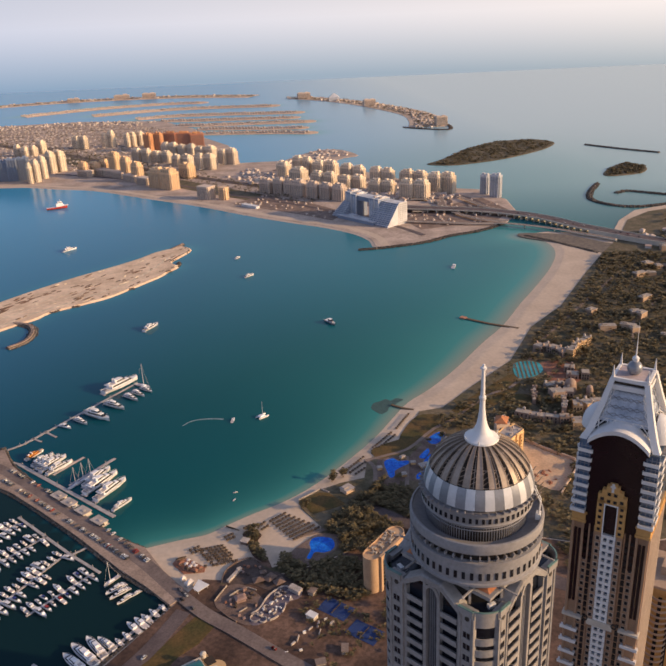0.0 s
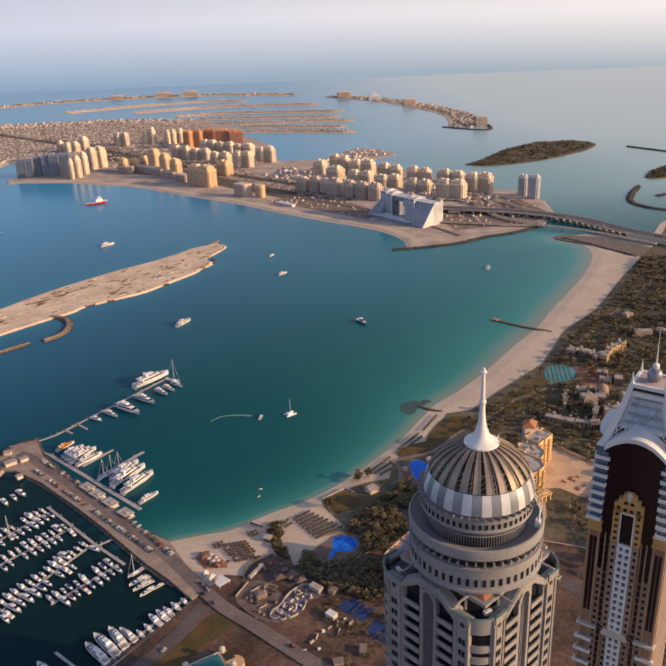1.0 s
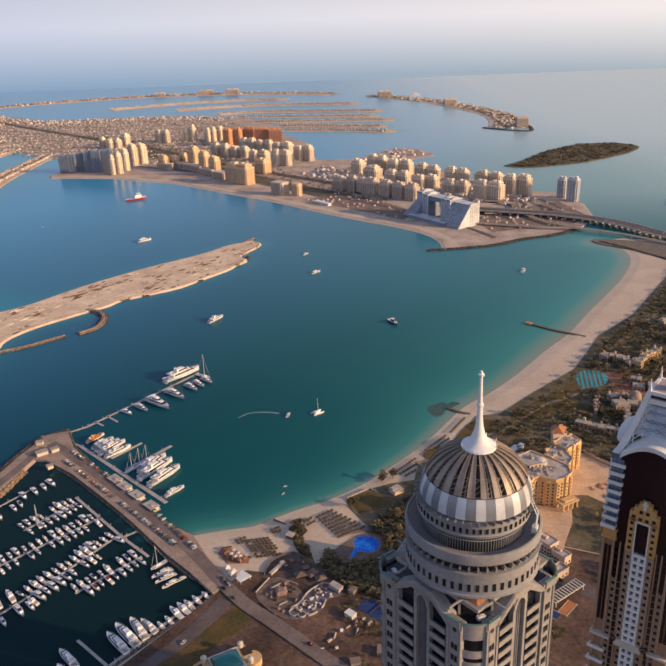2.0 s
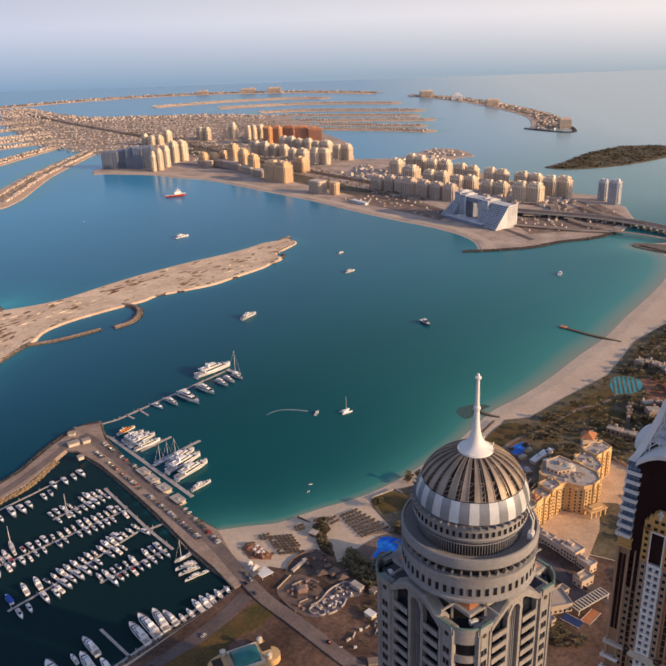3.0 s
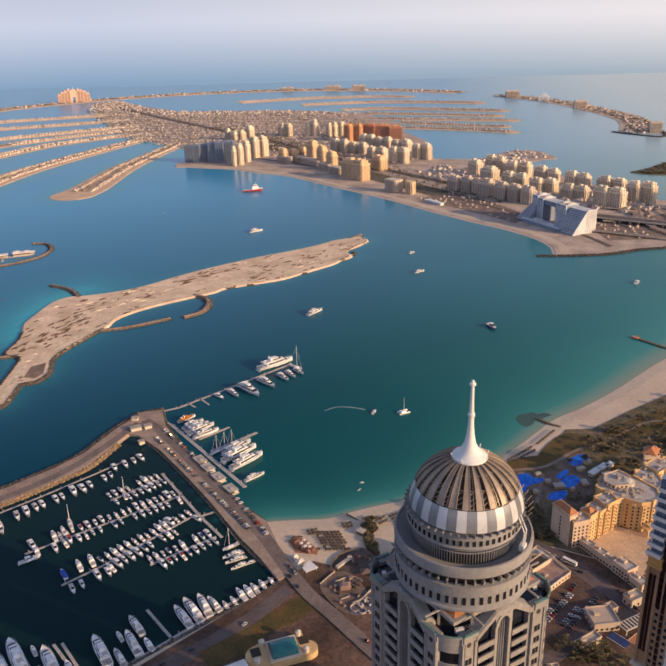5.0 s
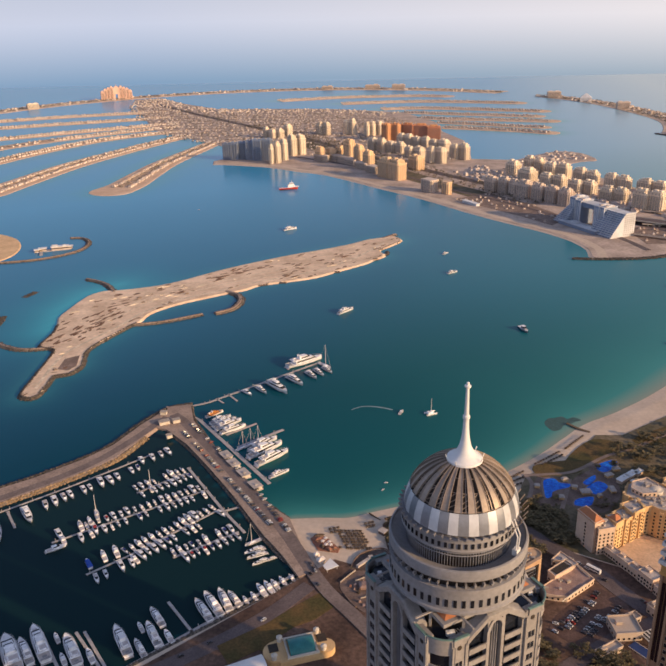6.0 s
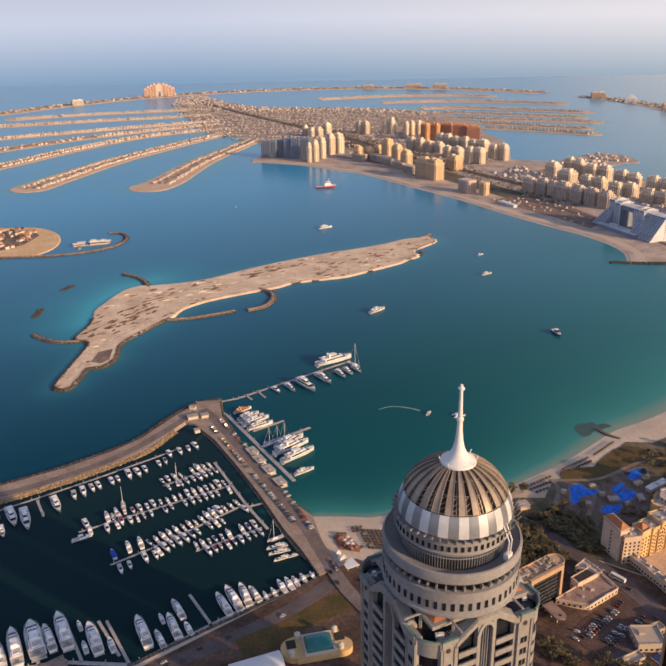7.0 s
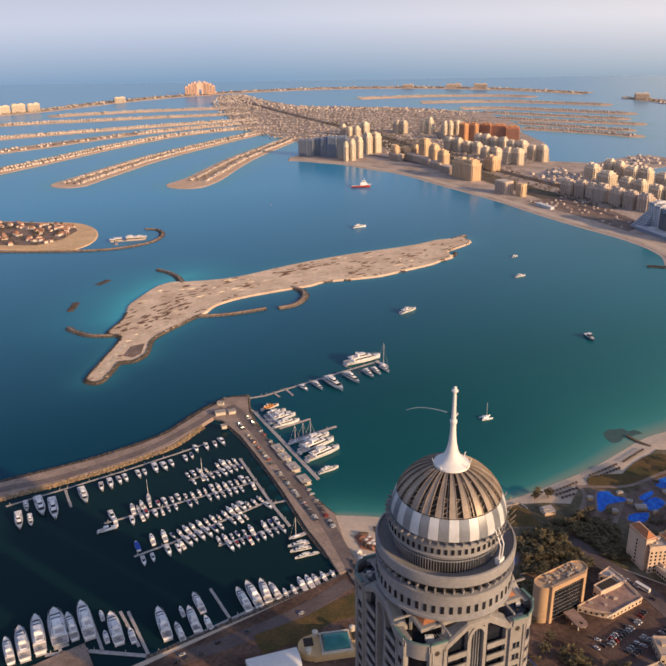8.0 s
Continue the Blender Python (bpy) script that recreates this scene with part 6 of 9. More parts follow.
dock_row((-296, 440), (-228, 518))
dock_row((-248, 420), (-206, 494))
dock_row((-214, 428), (-179, 470), gap=5.2, off=5.6)
dock_row((-284, 498), (-257, 538), gap=5.6)
pontoon((-260, 546), (-201, 492), 1.2)
pontoon((-201, 492), (-174, 470), 1.2)
pontoon((-201, 493), (-186, 506), 1.0)
pontoon((-160, 469), (-134, 447), 1.1)
for a, b in (((-404, 410), (-376, 448)), ((-376, 448), (-347, 489)), ((-347, 489), (-317, 535)), ((-317, 535), (-302, 560))):
    pontoon(a, b, 0.8)
for x, y, r, L in [(-348, 462, -45, 17), (-344, 469, -42, 17), (-340, 476, -39, 16), (-337, 481, -42, 12), (-330, 490, -41, 14), (-327, 495, -41, 11), (-322, 504, -43, 15), (-316, 509, -41, 16), (-313, 516, -43, 13), (-306, 528, -45, 12), (-303, 534, -45, 11), (-306, 546, -45, 12),
                   (-299, 553, -45, 12), (-294, 560, -45, 14), (-290, 566, -40, 15)]:
    c = moor(pose(x, y, 0, 0, 0, r + rng.uniform(-4, 4)))
    c.scale = (L / 10.5, L / 11.5, L / 10.5)
sail_a = sailing_boat(pose(-300, 462, 0, 0, 0, 130), 14, 17)
for x, y, r in [(-276, 508, 130), (-163, 460, -128), (-226, 590, 60), (-221, 597, 60), (-216, 603, 60)]:
    copy_thing(sail_a, pose(x, y, 0, 0, 0, r))

covered = motor_boat(pose(-271, 405, 0, 0, 0, 138), 12, "canvas_bright", "motor boat under a bright blue canvas cover")
part("canvas_cover", cabin_geo(-5.6, 4.6, 4.0, 1.4, 1.7, 0.6), "canvas_bright", covered, "bright blue canvas cover")
pontoon((-313, 420), (-296, 440), 0.9)
pontoon((-266, 394), (-248, 420), 0.9)
for x, y, rot, L in [(-305, 414, 48, 15), (-306, 425, 135, 13), (-313, 430, -40, 16), (-294, 431, -45, 12), (-300, 452, 135, 12), (-295, 456, 135, 11), (-289, 443, -45, 15), (-303, 444, 135, 17), (-256, 392, -45, 14), (-252, 398, -45, 11), (-265, 416, 135, 14), (-259, 423, 135, 13), (-246, 409, -42, 15), (-240, 414, -42, 12)]:
    c = moor(pose(x, y, 0, 0, 0, rot))
    c.scale = (L / 10.5, L / 12, L / 10.5)
# large yachts stern-to along the south quay and under the breakwater
big = motor_yacht(pose(-206, 342, 0, 0, 0, 137), 30)
mid = motor_yacht(pose(-190, 353, 0, 0, 0, 136), 24)
ferry = motor_yacht(pose(-269, 314, 0, 0, 0, 138), 36, "broad grey-decked charter boat stern-to the quay", hull="gallery_grey")
ferry.scale = (1.0, 1.3, 0.8)
for x, y, r, L in [(-284, 286, 141, 26), (-280, 294, 140, 33), (-276, 304, 137, 38), (-261, 318, 142, 28), (-256, 326, 140, 38), (-233, 327, 140, 32), (-192, 340, 139, 19), (-195, 368, 140, 22), (-168, 382, 138, 26),
                   (-164, 389, 139, 29), (-158, 395, 134, 26), (-152, 398, 139, 19), (-158, 451, -140, 17), (-154, 446, -138, 17), (-149, 440, -132, 14), (-143, 445, -135, 10), (-379, 398, -43, 27), (-377, 420, -40, 31), (-364, 421, -44, 34), (-354, 446, -41, 27), (-388, 416, -42, 18), (-371, 402, -43, 19)]:
    proto, base = (big, 30) if L > 25 else (mid, 24)
    c = copy_thing(proto, pose(x, y, 0, 0, 0, r + rng.uniform(-2, 2)))
    c.scale = (L / base * 0.94, L / base * rng.uniform(0.88, 1.02), L / base * 0.85)
for x, y, r, L in [(-219, 326, 138, 12), (-179, 354, 138, 12), (-234, 319, 138, 10), (-249, 334, 139, 10), (-144, 399, 135, 8), (-201, 357, 138, 10), (-183, 349, 138, 9), (-296, 274, 140, 14), (-140, 404, 137, 10), (-137, 411, 137, 13), (-133, 415, 137, 13), (-130, 419, 137, 12), (-126, 424, 137, 11), (-121, 429, 137, 9)]:
    c = moor(pose(x, y, 0, 0, 0, r))
    c.scale = (L / 10.5, L / 11, L / 10.5)
pontoon((-237, 305), (-197, 316), 1.4)
pontoon((-196, 318), (-121, 433), 1.2)
pontoon((-260, 292), (-238, 306), 1.4)
for a, b in [((-199, 316), (-235, 344)), ((-166, 362), (-195, 384)), ((-209, 320), (-240, 342)), ((-374, 447), (-353, 429)), ((-250, 296), (-276, 316)), ((-228, 308), (-262, 336))]:
    pontoon(a, b, 1.0, label="narrow finger pier beside yachts")
ground_piece("marina_platform", [(-262, 280), (-243, 309), (-226, 296), (-230, 270)], -2, 1.3, "deck_paving", "brown paved platform at the marina edge", "platform")

# outer pontoons in the bay, with the long white yachts
pontoon((-289, 631), (-180, 540), 1.8, label="long white pontoon beside the quay")
pontoon((-251, 609), (-231, 638), 1.3)
pontoon((-231, 590), (-201, 633), 1.6)
pontoon((-306, 640), (-289, 631), 1.2)
for x, y, r, L in [(-268, 635, 57, 24), (-262, 631, 54, 26), (-256, 627, 58, 30), (-248, 620, 51, 27), (-209, 600, 62, 33), (-203, 590, 58, 38), (-192, 579, 59, 36), (-177, 556, 53, 20)]:
    proto, base = (big, 30) if L > 25 else (mid, 24)
    c = copy_thing(proto, pose(x, y, 0, 0, 0, r))
    c.scale = (L / base, L / base * 0.92, L / base)
orange = motor_yacht(pose(-279, 645, 0, 0, 0, 57), 20, "orange-topped dive boat at the pontoon")
for ob in orange.children:
    if ob.name.startswith(("upper_deck", "flybridge", "wheelhouse", "deck", "sun_deck", "main_cabin")):
        ob.data = ob.data.copy()
        ob.data.materials[0] = MATS["boat_orange"]
for k, (x, y) in enumerate([(-234, 571), (-222, 560), (-207, 547), (-190, 532)]):
    h = thing("boat_house", "flat-roofed cream boathouse on the water", "hut", pose(x, y, 0, 0, 0, -40), group="boathouses by the quay")
    part("float", Geo().box(0, 0, -0.4, 13.5, 9.0, 0.9), "pontoon_wood", h)
    part("wall", Geo().box(0, 0, 0.5, 12, 7.4, 2.8), "cream_stone", h)
    part("roof", Geo().box(0, 0, 3.3, 13.2, 8.8, 0.4).box(1.5, 0, 3.7, 3, 2.4, 0.7), "roof_pale", h, "pale dusty flat roof")
    for s in (-3, 0, 3):
        part("window", Geo().box(s, -3.72, 1.2, 1.8, 0.1, 1.5), "dark_glass", h)
pontoon((-316, 652), (-297, 668), 1.2, label="long jetty reaching into the bay")
pontoon((-297, 668), (-214, 796), 1.3, label="long jetty reaching into the bay")
for a, b in [((-293, 679), (-281, 671)), ((-285, 692), (-269, 679)), ((-252, 736), (-234, 722))]:
    pontoon(a, b, 1.0, label="narrow finger pier beside yachts")
ship = motor_yacht(pose(-231, 788, 0, 0, 0, 50), 46, "large three-deck charter yacht by the jetty end")
for x, y, r, L in [(-226, 739, -33, 28), (-239, 718, -34, 36), (-253, 708, -37, 20), (-213, 757, -38, 22), (-207, 766, -38, 20), (-200, 775, -38, 19)]:
    proto, base = (big, 30) if L > 25 else (mid, 24)
    c = copy_thing(proto, pose(x, y, 0, 0, 0, r))
    c.scale = (L / base, L / base, L / base)
c = copy_thing(SMALL[0], pose(-266, 699, 0, 0, 0, -30))
c.scale = (1.5, 1.4, 1.4)
sailing_boat(pose(-206, 786, 0, 0, 0, -30), 20, 26, "large sailing yacht with a tall mast")

# boats lying in the bay
anchored = [(big, -231, 964, 62, 0.95), (big, -454, 1371, 50, 0.95), (mid, -117, 1169, 50, 0.8), (mid, -144, 1272, 60, 0.6)]
for proto, x, y, r, s in anchored:
    c = copy_thing(proto, pose(x, y, 0, 0, 0, r))
    c.scale = (s, s, s)
    c["group"] = "boats lying in the bay"
for x, y, r in [(-98, 696, 80), (202, 1167, 70), (-84, 556, 60), (-84, 567, 20), (-700, 1490, 0)]:
    c = copy_thing(SMALL[3], pose(x, y, 0, 0, 0, r))
    q = 0.3 if x > -100 and y < 600 else 0.35 if x < -600 else 1.5 if x > 150 else 0.8
    c.scale = (q, q, q)
grey = motor_boat(pose(5, 952, 0, 0, 0, -60), 22, None, "grey and white workboat lying in the bay", "boats lying in the bay")
for ob in grey.children:
    if ob.name.startswith(("hull", "cabin")):
        ob.data.materials[0] = MATS["gallery_grey"]
cat = thing("catamaran", "white sailing catamaran under bare mast", "boat", pose(-69, 701, 0, 0, 0, 40), "boats lying in the bay")
for s in (-1, 1):
    part("hull", hull_geo(12, 1.7, 1.3), "hull_white", cat, smooth=50, at=pose(0, s * 2.8, 0))
part("bridge_deck", Geo().box(-1, 0, 1.0, 7, 6, 0.5), "hull_white", cat)
part("cabin", cabin_geo(-3.5, 2.5, 4.5, 1.5, 1.2), "hull_white", cat)
part("mast", Geo().tube((0.5, 0, 2), (0.5, 0, 17), 0.2, 0.12, 6), "white_paint", cat)
tug = thing("supply_ship", "red-hulled supply ship with white upper works", "ship", pose(-584, 1728, 0, 0, 0, 28))
part("hull", hull_geo(44, 10, 5), "hull_red", tug, smooth=50)
part("deck", deck_geo(44, 10, 5), "deck_pale", tug)
part("wheelhouse", cabin_geo(-2, 17, 9.4, 5, 6.5, 0.3), "hull_white", tug)
part("bridge", cabin_geo(2, 13, 8, 11.5, 4, 0.2), "hull_white", tug)
part("window_band", band_geo(2, 13, 8, 13, 1.3, 0.2), "dark_glass", tug)
part("helideck", Geo().lathe([(0, 6.0), (7, 6.0), (7, 6.6), (0, 6.6)], 20, 18, 0), "deck_pale", tug)
part("mast", Geo().tube((8, 0, 15), (8, 0, 22), 0.5, 0.2), "white_paint", tug)
mat("foam", (0.26, 0.36, 0.38), 0.8, size=6, grain=1.0, fine=0.3)
wake = smooth_line([(-148, 690), (-140, 699), (-130, 702), (-118, 702), (-108, 700)], 5)
tagged(part("wake", Geo().prism(strip(wake, 0.5, 1.1), 0.0, 0.06), "foam"), "curved white boat wake on the water", "wake", kind="structure")

# ---- the palm-shaped island: apartment blocks, hotels, bridge, villas ----
mat("apartment_cream", (0.80, 0.675, 0.53), 0.8, size=14, grain=1.5, fine=0.08, tint=(0.72, 0.60, 0.465), rnd=0.10)
mat("apartment_gold", (0.80, 0.57, 0.36), 0.8, size=14, grain=1.5, fine=0.08, tint=(0.72, 0.50, 0.31), rnd=0.08)
# darker than the cream: shade on the front rows is put into this mauve
mat("apartment_mauve", (0.66, 0.54, 0.45), 0.8, size=14, grain=1.5, fine=0.10, tint=(0.58, 0.47, 0.39), rnd=0.10)
mat("apartment_blue", (0.24, 0.29, 0.38), 0.4, size=14, grain=1.5, fine=0.10, tint=(0.20, 0.24, 0.33), rnd=0.12)
mat("apartment_white", (0.66, 0.66, 0.68), 0.6, size=14, grain=1.5, fine=0.06, rnd=0.06)
mat("hotel_orange", (0.72, 0.38, 0.19), 0.8, size=14, grain=1.5, fine=0.10, tint=(0.64, 0.32, 0.16), rnd=0.06)
mat("hotel_pink", (0.74, 0.50, 0.40), 0.8, size=14, grain=1.5, fine=0.08, tint=(0.66, 0.43, 0.34))
mat("hotel_red", (0.52, 0.24, 0.15), 0.85, size=14, grain=1.5, fine=0.10, tint=(0.45, 0.20, 0.13))


def apartment(x, y, w, d, h, wall, label, group, rot=-38, crown=True, glass="far_glass", step=0.0):
    t = thing("apartment_building", label, "apartment building", pose(x, y, 1.1, 0, 0, rot), group)
    s = random.Random(int(x * 7 + y))
    # projecting bays give the fronts their upright ribs
    n, m = max(2, int(w / 5.5)), max(2, int(d / 5.5))
    low = h * (1 - step)

    def ribbed(w, d, n, m):
        outline = []
        for (ax, ay), (bx, by), k in (((-w / 2, -d / 2), (w / 2, -d / 2), n), ((w / 2, -d / 2), (w / 2, d / 2), m), ((w / 2, d / 2), (-w / 2, d / 2), n), ((-w / 2, d / 2), (-w / 2, -d / 2), m)):
            ux, uy = (bx - ax) / k, (by - ay) / k
            ln = math.hypot(ux, uy)
            ox, oy = uy / ln * 1.1, -ux / ln * 1.1
            for i in range(k):
                for f, o in ((0.25, 0), (0.25, 1), (0.75, 1), (0.75, 0)):
                    outline.append((ax + ux * (i + f) + ox * o, ay + uy * (i + f) + oy * o))
        return outline

    part("wall", Geo().prism(ribbed(w, d, n, m), 0, low), wall, t)
    if step:
        # the taller middle, set back, with corner turrets round it
        part("upper_wall", Geo().prism(ribbed(w * 0.78, d * 0.8, max(2, n - 1), max(2, m - 1)), low, h), wall, t)
        for sx in (-1, 1):
            part("corner_turret", Geo().box(sx * w * 0.42, -d * 0.36, low, w * 0.14, d * 0.24, h * step * s.uniform(0.3, 0.7)), wall, t)
    panes = Geo()
    for f in range(int((low - 2) / 2.8)):
        z = 1.0 + f * 2.8
        for k in (-1, 1):
            for i in range(n):
                panes.box(-w / 2 + (i + 0.98) * w / n - 0.02, k * (d / 2 + 0.05), z, 1.9, 0.3, 1.5).box(-w / 2 + (i + 0.5) * w / n, k * (d / 2 + 1.1), z, 1.9, 0.3, 1.5)
            for i in range(m):
                panes.box(k * (w / 2 + 1.1), -d / 2 + (i + 0.5) * d / m, z, 0.3, 1.9, 1.5)
    if step:
        for f in range(int(h * step / 2.8)):
            for k in (-1, 1):
                for i in range(max(2, n - 2)):
                    panes.box(-w * 0.39 + (i + 0.5) * w * 0.78 / max(2, n - 2), k * (d * 0.4 + 1.1), low + 0.8 + f * 2.8, 1.9, 0.3, 1.5)
    top = Geo().box(0, 0, h, w + 0.8, d + 0.8, 0.7)
    if step:
        top = Geo().box(0, 0, h, w * 0.78 + 0.8, d * 0.8 + 0.8, 0.7)
        w, d = w * 0.78, d * 0.8
    if crown:
        top.box(-w * 0.25, 0, h + 0.7, w * 0.3, d * 0.5, s.uniform(2.5, 4.5)).box(w * 0.25, 0, h + 0.7, w * 0.28, d * 0.5, s.uniform(2.5, 5.5)).box(0, -d * 0.3, h + 0.7, w * 0.2, d * 0.2, 1.6)
        for k in (-1, 1):
            top.box(k * w * 0.46, -d * 0.45, h + 0.7, 1.6, 1.6, 2.2)
    tagged(part("glazing", panes, glass, t), kind="stuff")
    part("roof", top, wall, t)
    return t


BLUE = [(-902, 2113, 26, 44), (-881, 2115, 21, 45), (-862, 2125, 27, 47), (-836, 2119, 23, 51), (-812, 2116, 26, 56), (-787, 2120, 30, 57)]
BLUE_CREAM = [(-746, 2046, 11, 50), (-737, 2066, 22, 54), (-733, 2113, 21, 55), (-737, 2194, 27, 56), (-718, 2215, 29, 54), (-949, 2536, 22, 31), (-920, 2521, 28, 26), (-897, 2526, 28, 28), (-886, 2576, 30, 37)]
MIDDLE = [(-790, 2636, 27, 37), (-764, 2629, 25, 39), (-698, 2641, 23, 42), (-675, 2636, 23, 50), (-621, 2623, 20, 41), (-604, 2630, 21, 43), (-584, 2644, 27, 42)]
WEST_SHORE = [(-627, 2121, 29, 34), (-603, 2135, 30, 31), (-579, 2150, 27, 33), (-541, 2113, 31, 58), (-500, 2061, 28, 52), (-462, 2012, 28, 46), (-392, 1914, 40, 45), (-360, 1890, 40, 47), (-339, 2028, 38, 34)]
WEST_BACK = [(-525, 2314, 28, 35), (-494, 2299, 29, 35), (-465, 2293, 30, 29), (-433, 2278, 29, 29), (-463, 2432, 28, 32), (-437, 2420, 28, 33), (-394, 2215, 28, 28), (-365, 2210, 30, 28), (-408, 2405, 28, 28), (-380, 2395, 26, 30),
             (-320, 2140, 27, 39), (-293, 2135, 29, 40), (-348, 2352, 30, 29), (-316, 2340, 32, 31), (-266, 2210, 28, 38), (-239, 2204, 27, 40)]
EAST_BACK = [(-89, 1977, 33, 36), (-51, 1911, 40, 31), (-54, 2024, 26, 40), (-30, 2010, 24, 38), (-5, 1861, 29, 29), (24, 1849, 29, 28), (0, 1983, 33, 32), (31, 1976, 30, 33), (59, 1806, 30, 27), (88, 1802, 30, 26), (68, 1932, 30, 31), (96, 1920, 28, 27)]
EAST_NEAR = [(124, 1733, 29, 28), (151, 1722, 29, 28), (136, 1888, 28, 28), (163, 1876, 28, 25), (186, 1666, 31, 39), (215, 1655, 31, 39), (206, 1848, 32, 25), (236, 1836, 30, 23), (251, 1706, 29, 42), (279, 1702, 29, 43)]
EAST_FRONT = [(-122, 1789, 30, 31), (-92, 1770, 26, 34), (-70, 1752, 22, 33), (-47, 1742, 34, 34), (-15, 1714, 28, 34), (13, 1697, 28, 33), (41, 1674, 28, 34)]
for rows, wall, label, group in ((BLUE, "apartment_blue", "blue-grey glazed beachside apartment slab", "blue slabs at the beach"), (BLUE_CREAM, "apartment_cream", "cream apartment tower with ribbed fronts", "cream towers"),
                                 (MIDDLE, "apartment_cream", "slim cream apartment tower among low roofs", "cream towers"), (WEST_SHORE, "apartment_gold", "golden apartment block by the beach", "golden blocks"),
                                 (WEST_BACK, "apartment_cream", "cream apartment block with stepped roof", "cream towers"), (EAST_BACK, "apartment_cream", "cream apartment block with stepped roof", "cream towers"),
                                 (EAST_NEAR, "apartment_cream", "cream ribbed apartment block near the bridge", "cream towers"), (EAST_FRONT, "apartment_mauve", "shaded brown-grey apartment block by the road", "shaded blocks")):
    for x, y, w, h in rows:
        if rows is BLUE:
            apartment(x + 6, y - 18, w * 1.02, 17, h, wall, label, group, rot=4)
        else:
            apartment(x, y, max(w * 0.95, 11), max(w * 0.70, 10), h, wall, label, group, step=0.13)
for x, y, w in ((-622, 2112, 44), (-588, 2126, 40), (-552, 2100, 40), (-520, 2066, 44), (-478, 2014, 46), (-436, 1966, 40)):
    apartment(x, y, w, 22, 17, "apartment_mauve", "low shaded podium wing below the golden blocks", "podium wings", crown=False)
apartment(-257, 1761, 34, 24, 28, "apartment_mauve", "unfinished grey building shell near the beach", "shaded blocks", crown=False)
apartment(-216, 1743, 20, 14, 27, "apartment_gold", "golden wing of an unfinished building", "golden blocks", crown=False)
apartment(354, 1674, 17, 14, 40, "apartment_white", "white and blue office tower by the bridge", "white towers", glass="blue_glass")
apartment(370, 1642, 21, 15, 45, "apartment_white", "white and blue office tower by the bridge", "white towers", glass="blue_glass")

# the big orange hotel: a curved stack of wings
for k, (x, y, w, d, h, r) in enumerate([(-531, 2520, 26, 20, 50, -30), (-503, 2528, 28, 20, 50, -20), (-470, 2562, 40, 22, 46, -10), (-428, 2566, 44, 22, 44, 0), (-386, 2562, 42, 22, 41, 12)]):
    wall = "hotel_orange" if k < 2 else "hotel_red"
    o = apartment(x, y, w, d, h, wall, "orange and red grand hotel wing with turreted roofline", "grand hotel wings", r, crown=False)
    for i in range(5):
        part("turret", Geo().box(-w / 2 + (i + 0.5) * w / 5, d * (0.3 if i % 2 else -0.36), h, 3.4, 3.4, 4 + (i % 3)).box(-w / 2 + (i + 0.5) * w / 5, d * (0.3 if i % 2 else -0.36), h + 4 + (i % 3), 2.0, 2.0, 2.4, 0, 0.3), "hotel_orange", o)
    part("upper_storey", Geo().box(0, d * 0.15, h + 0.7, w * 0.6, d * 0.5, 5 if k > 1 else 3), "hotel_orange", o)

# the terraced white hotel at the root of the trunk: two sloped wings, towers and a bridge over an opening
viceroy = thing("terraced_hotel", "white and blue glass hotel with sloping terraced fronts", "hotel", pose(70, 1500, 1.1, 0, 0, -50))


def sloped_wing(x0, x1, tilt, h, n):
    """A wing whose front steps back towards the top, floor by floor; tilt draws in its outer end."""
    for k in range(n):
        z, u = h * k / n, k / n
        a, y0 = x0 + tilt * u, -12 + 32 * u
        f = part("wing_floor", Geo().box((a + x1) / 2, (y0 + 40) / 2, z, x1 - a, 40 - y0, h / n - 0.5), "apartment_blue", viceroy, "glazed terrace floor")
        part("terrace_edge", Geo().box((a + x1) / 2, (y0 + 39.6) / 2, z + h / n - 0.5, x1 - a + 0.5, 40.4 - y0, 0.5), "apartment_white", f)
        m = max(3, int((x1 - a) / 7))
        for i in range(m):
            part("divider", Geo().box(a + (x1 - a) * (i + 0.5) / m, y0 + 0.6, z, 0.7, 2.4, h / n - 0.5), "apartment_white", f)


sloped_wing(-62, -30, 20, 42, 14)
sloped_wing(40, 92, 0, 40, 13)
part("end_wall", Geo().add([(x, y, z) for x in (92.3, 94) for y, z in ((-13, 0), (40.5, 0), (40.5, 42), (19, 42))], [(0, 3, 2, 1), (4, 5, 6, 7), (0, 1, 5, 4), (1, 2, 6, 5), (2, 3, 7, 6), (3, 0, 4, 7)]), "apartment_white", viceroy, "white sunlit sloping end wall")
ends = Geo()
for k in range(5):
    for j in range(10):
        ends.box(94.05, 18 + k * 4.6, 3 + j * 3.8, 0.2, 1.8, 1.6)
tagged(part("end_glazing", ends, "far_glass", viceroy), kind="stuff")
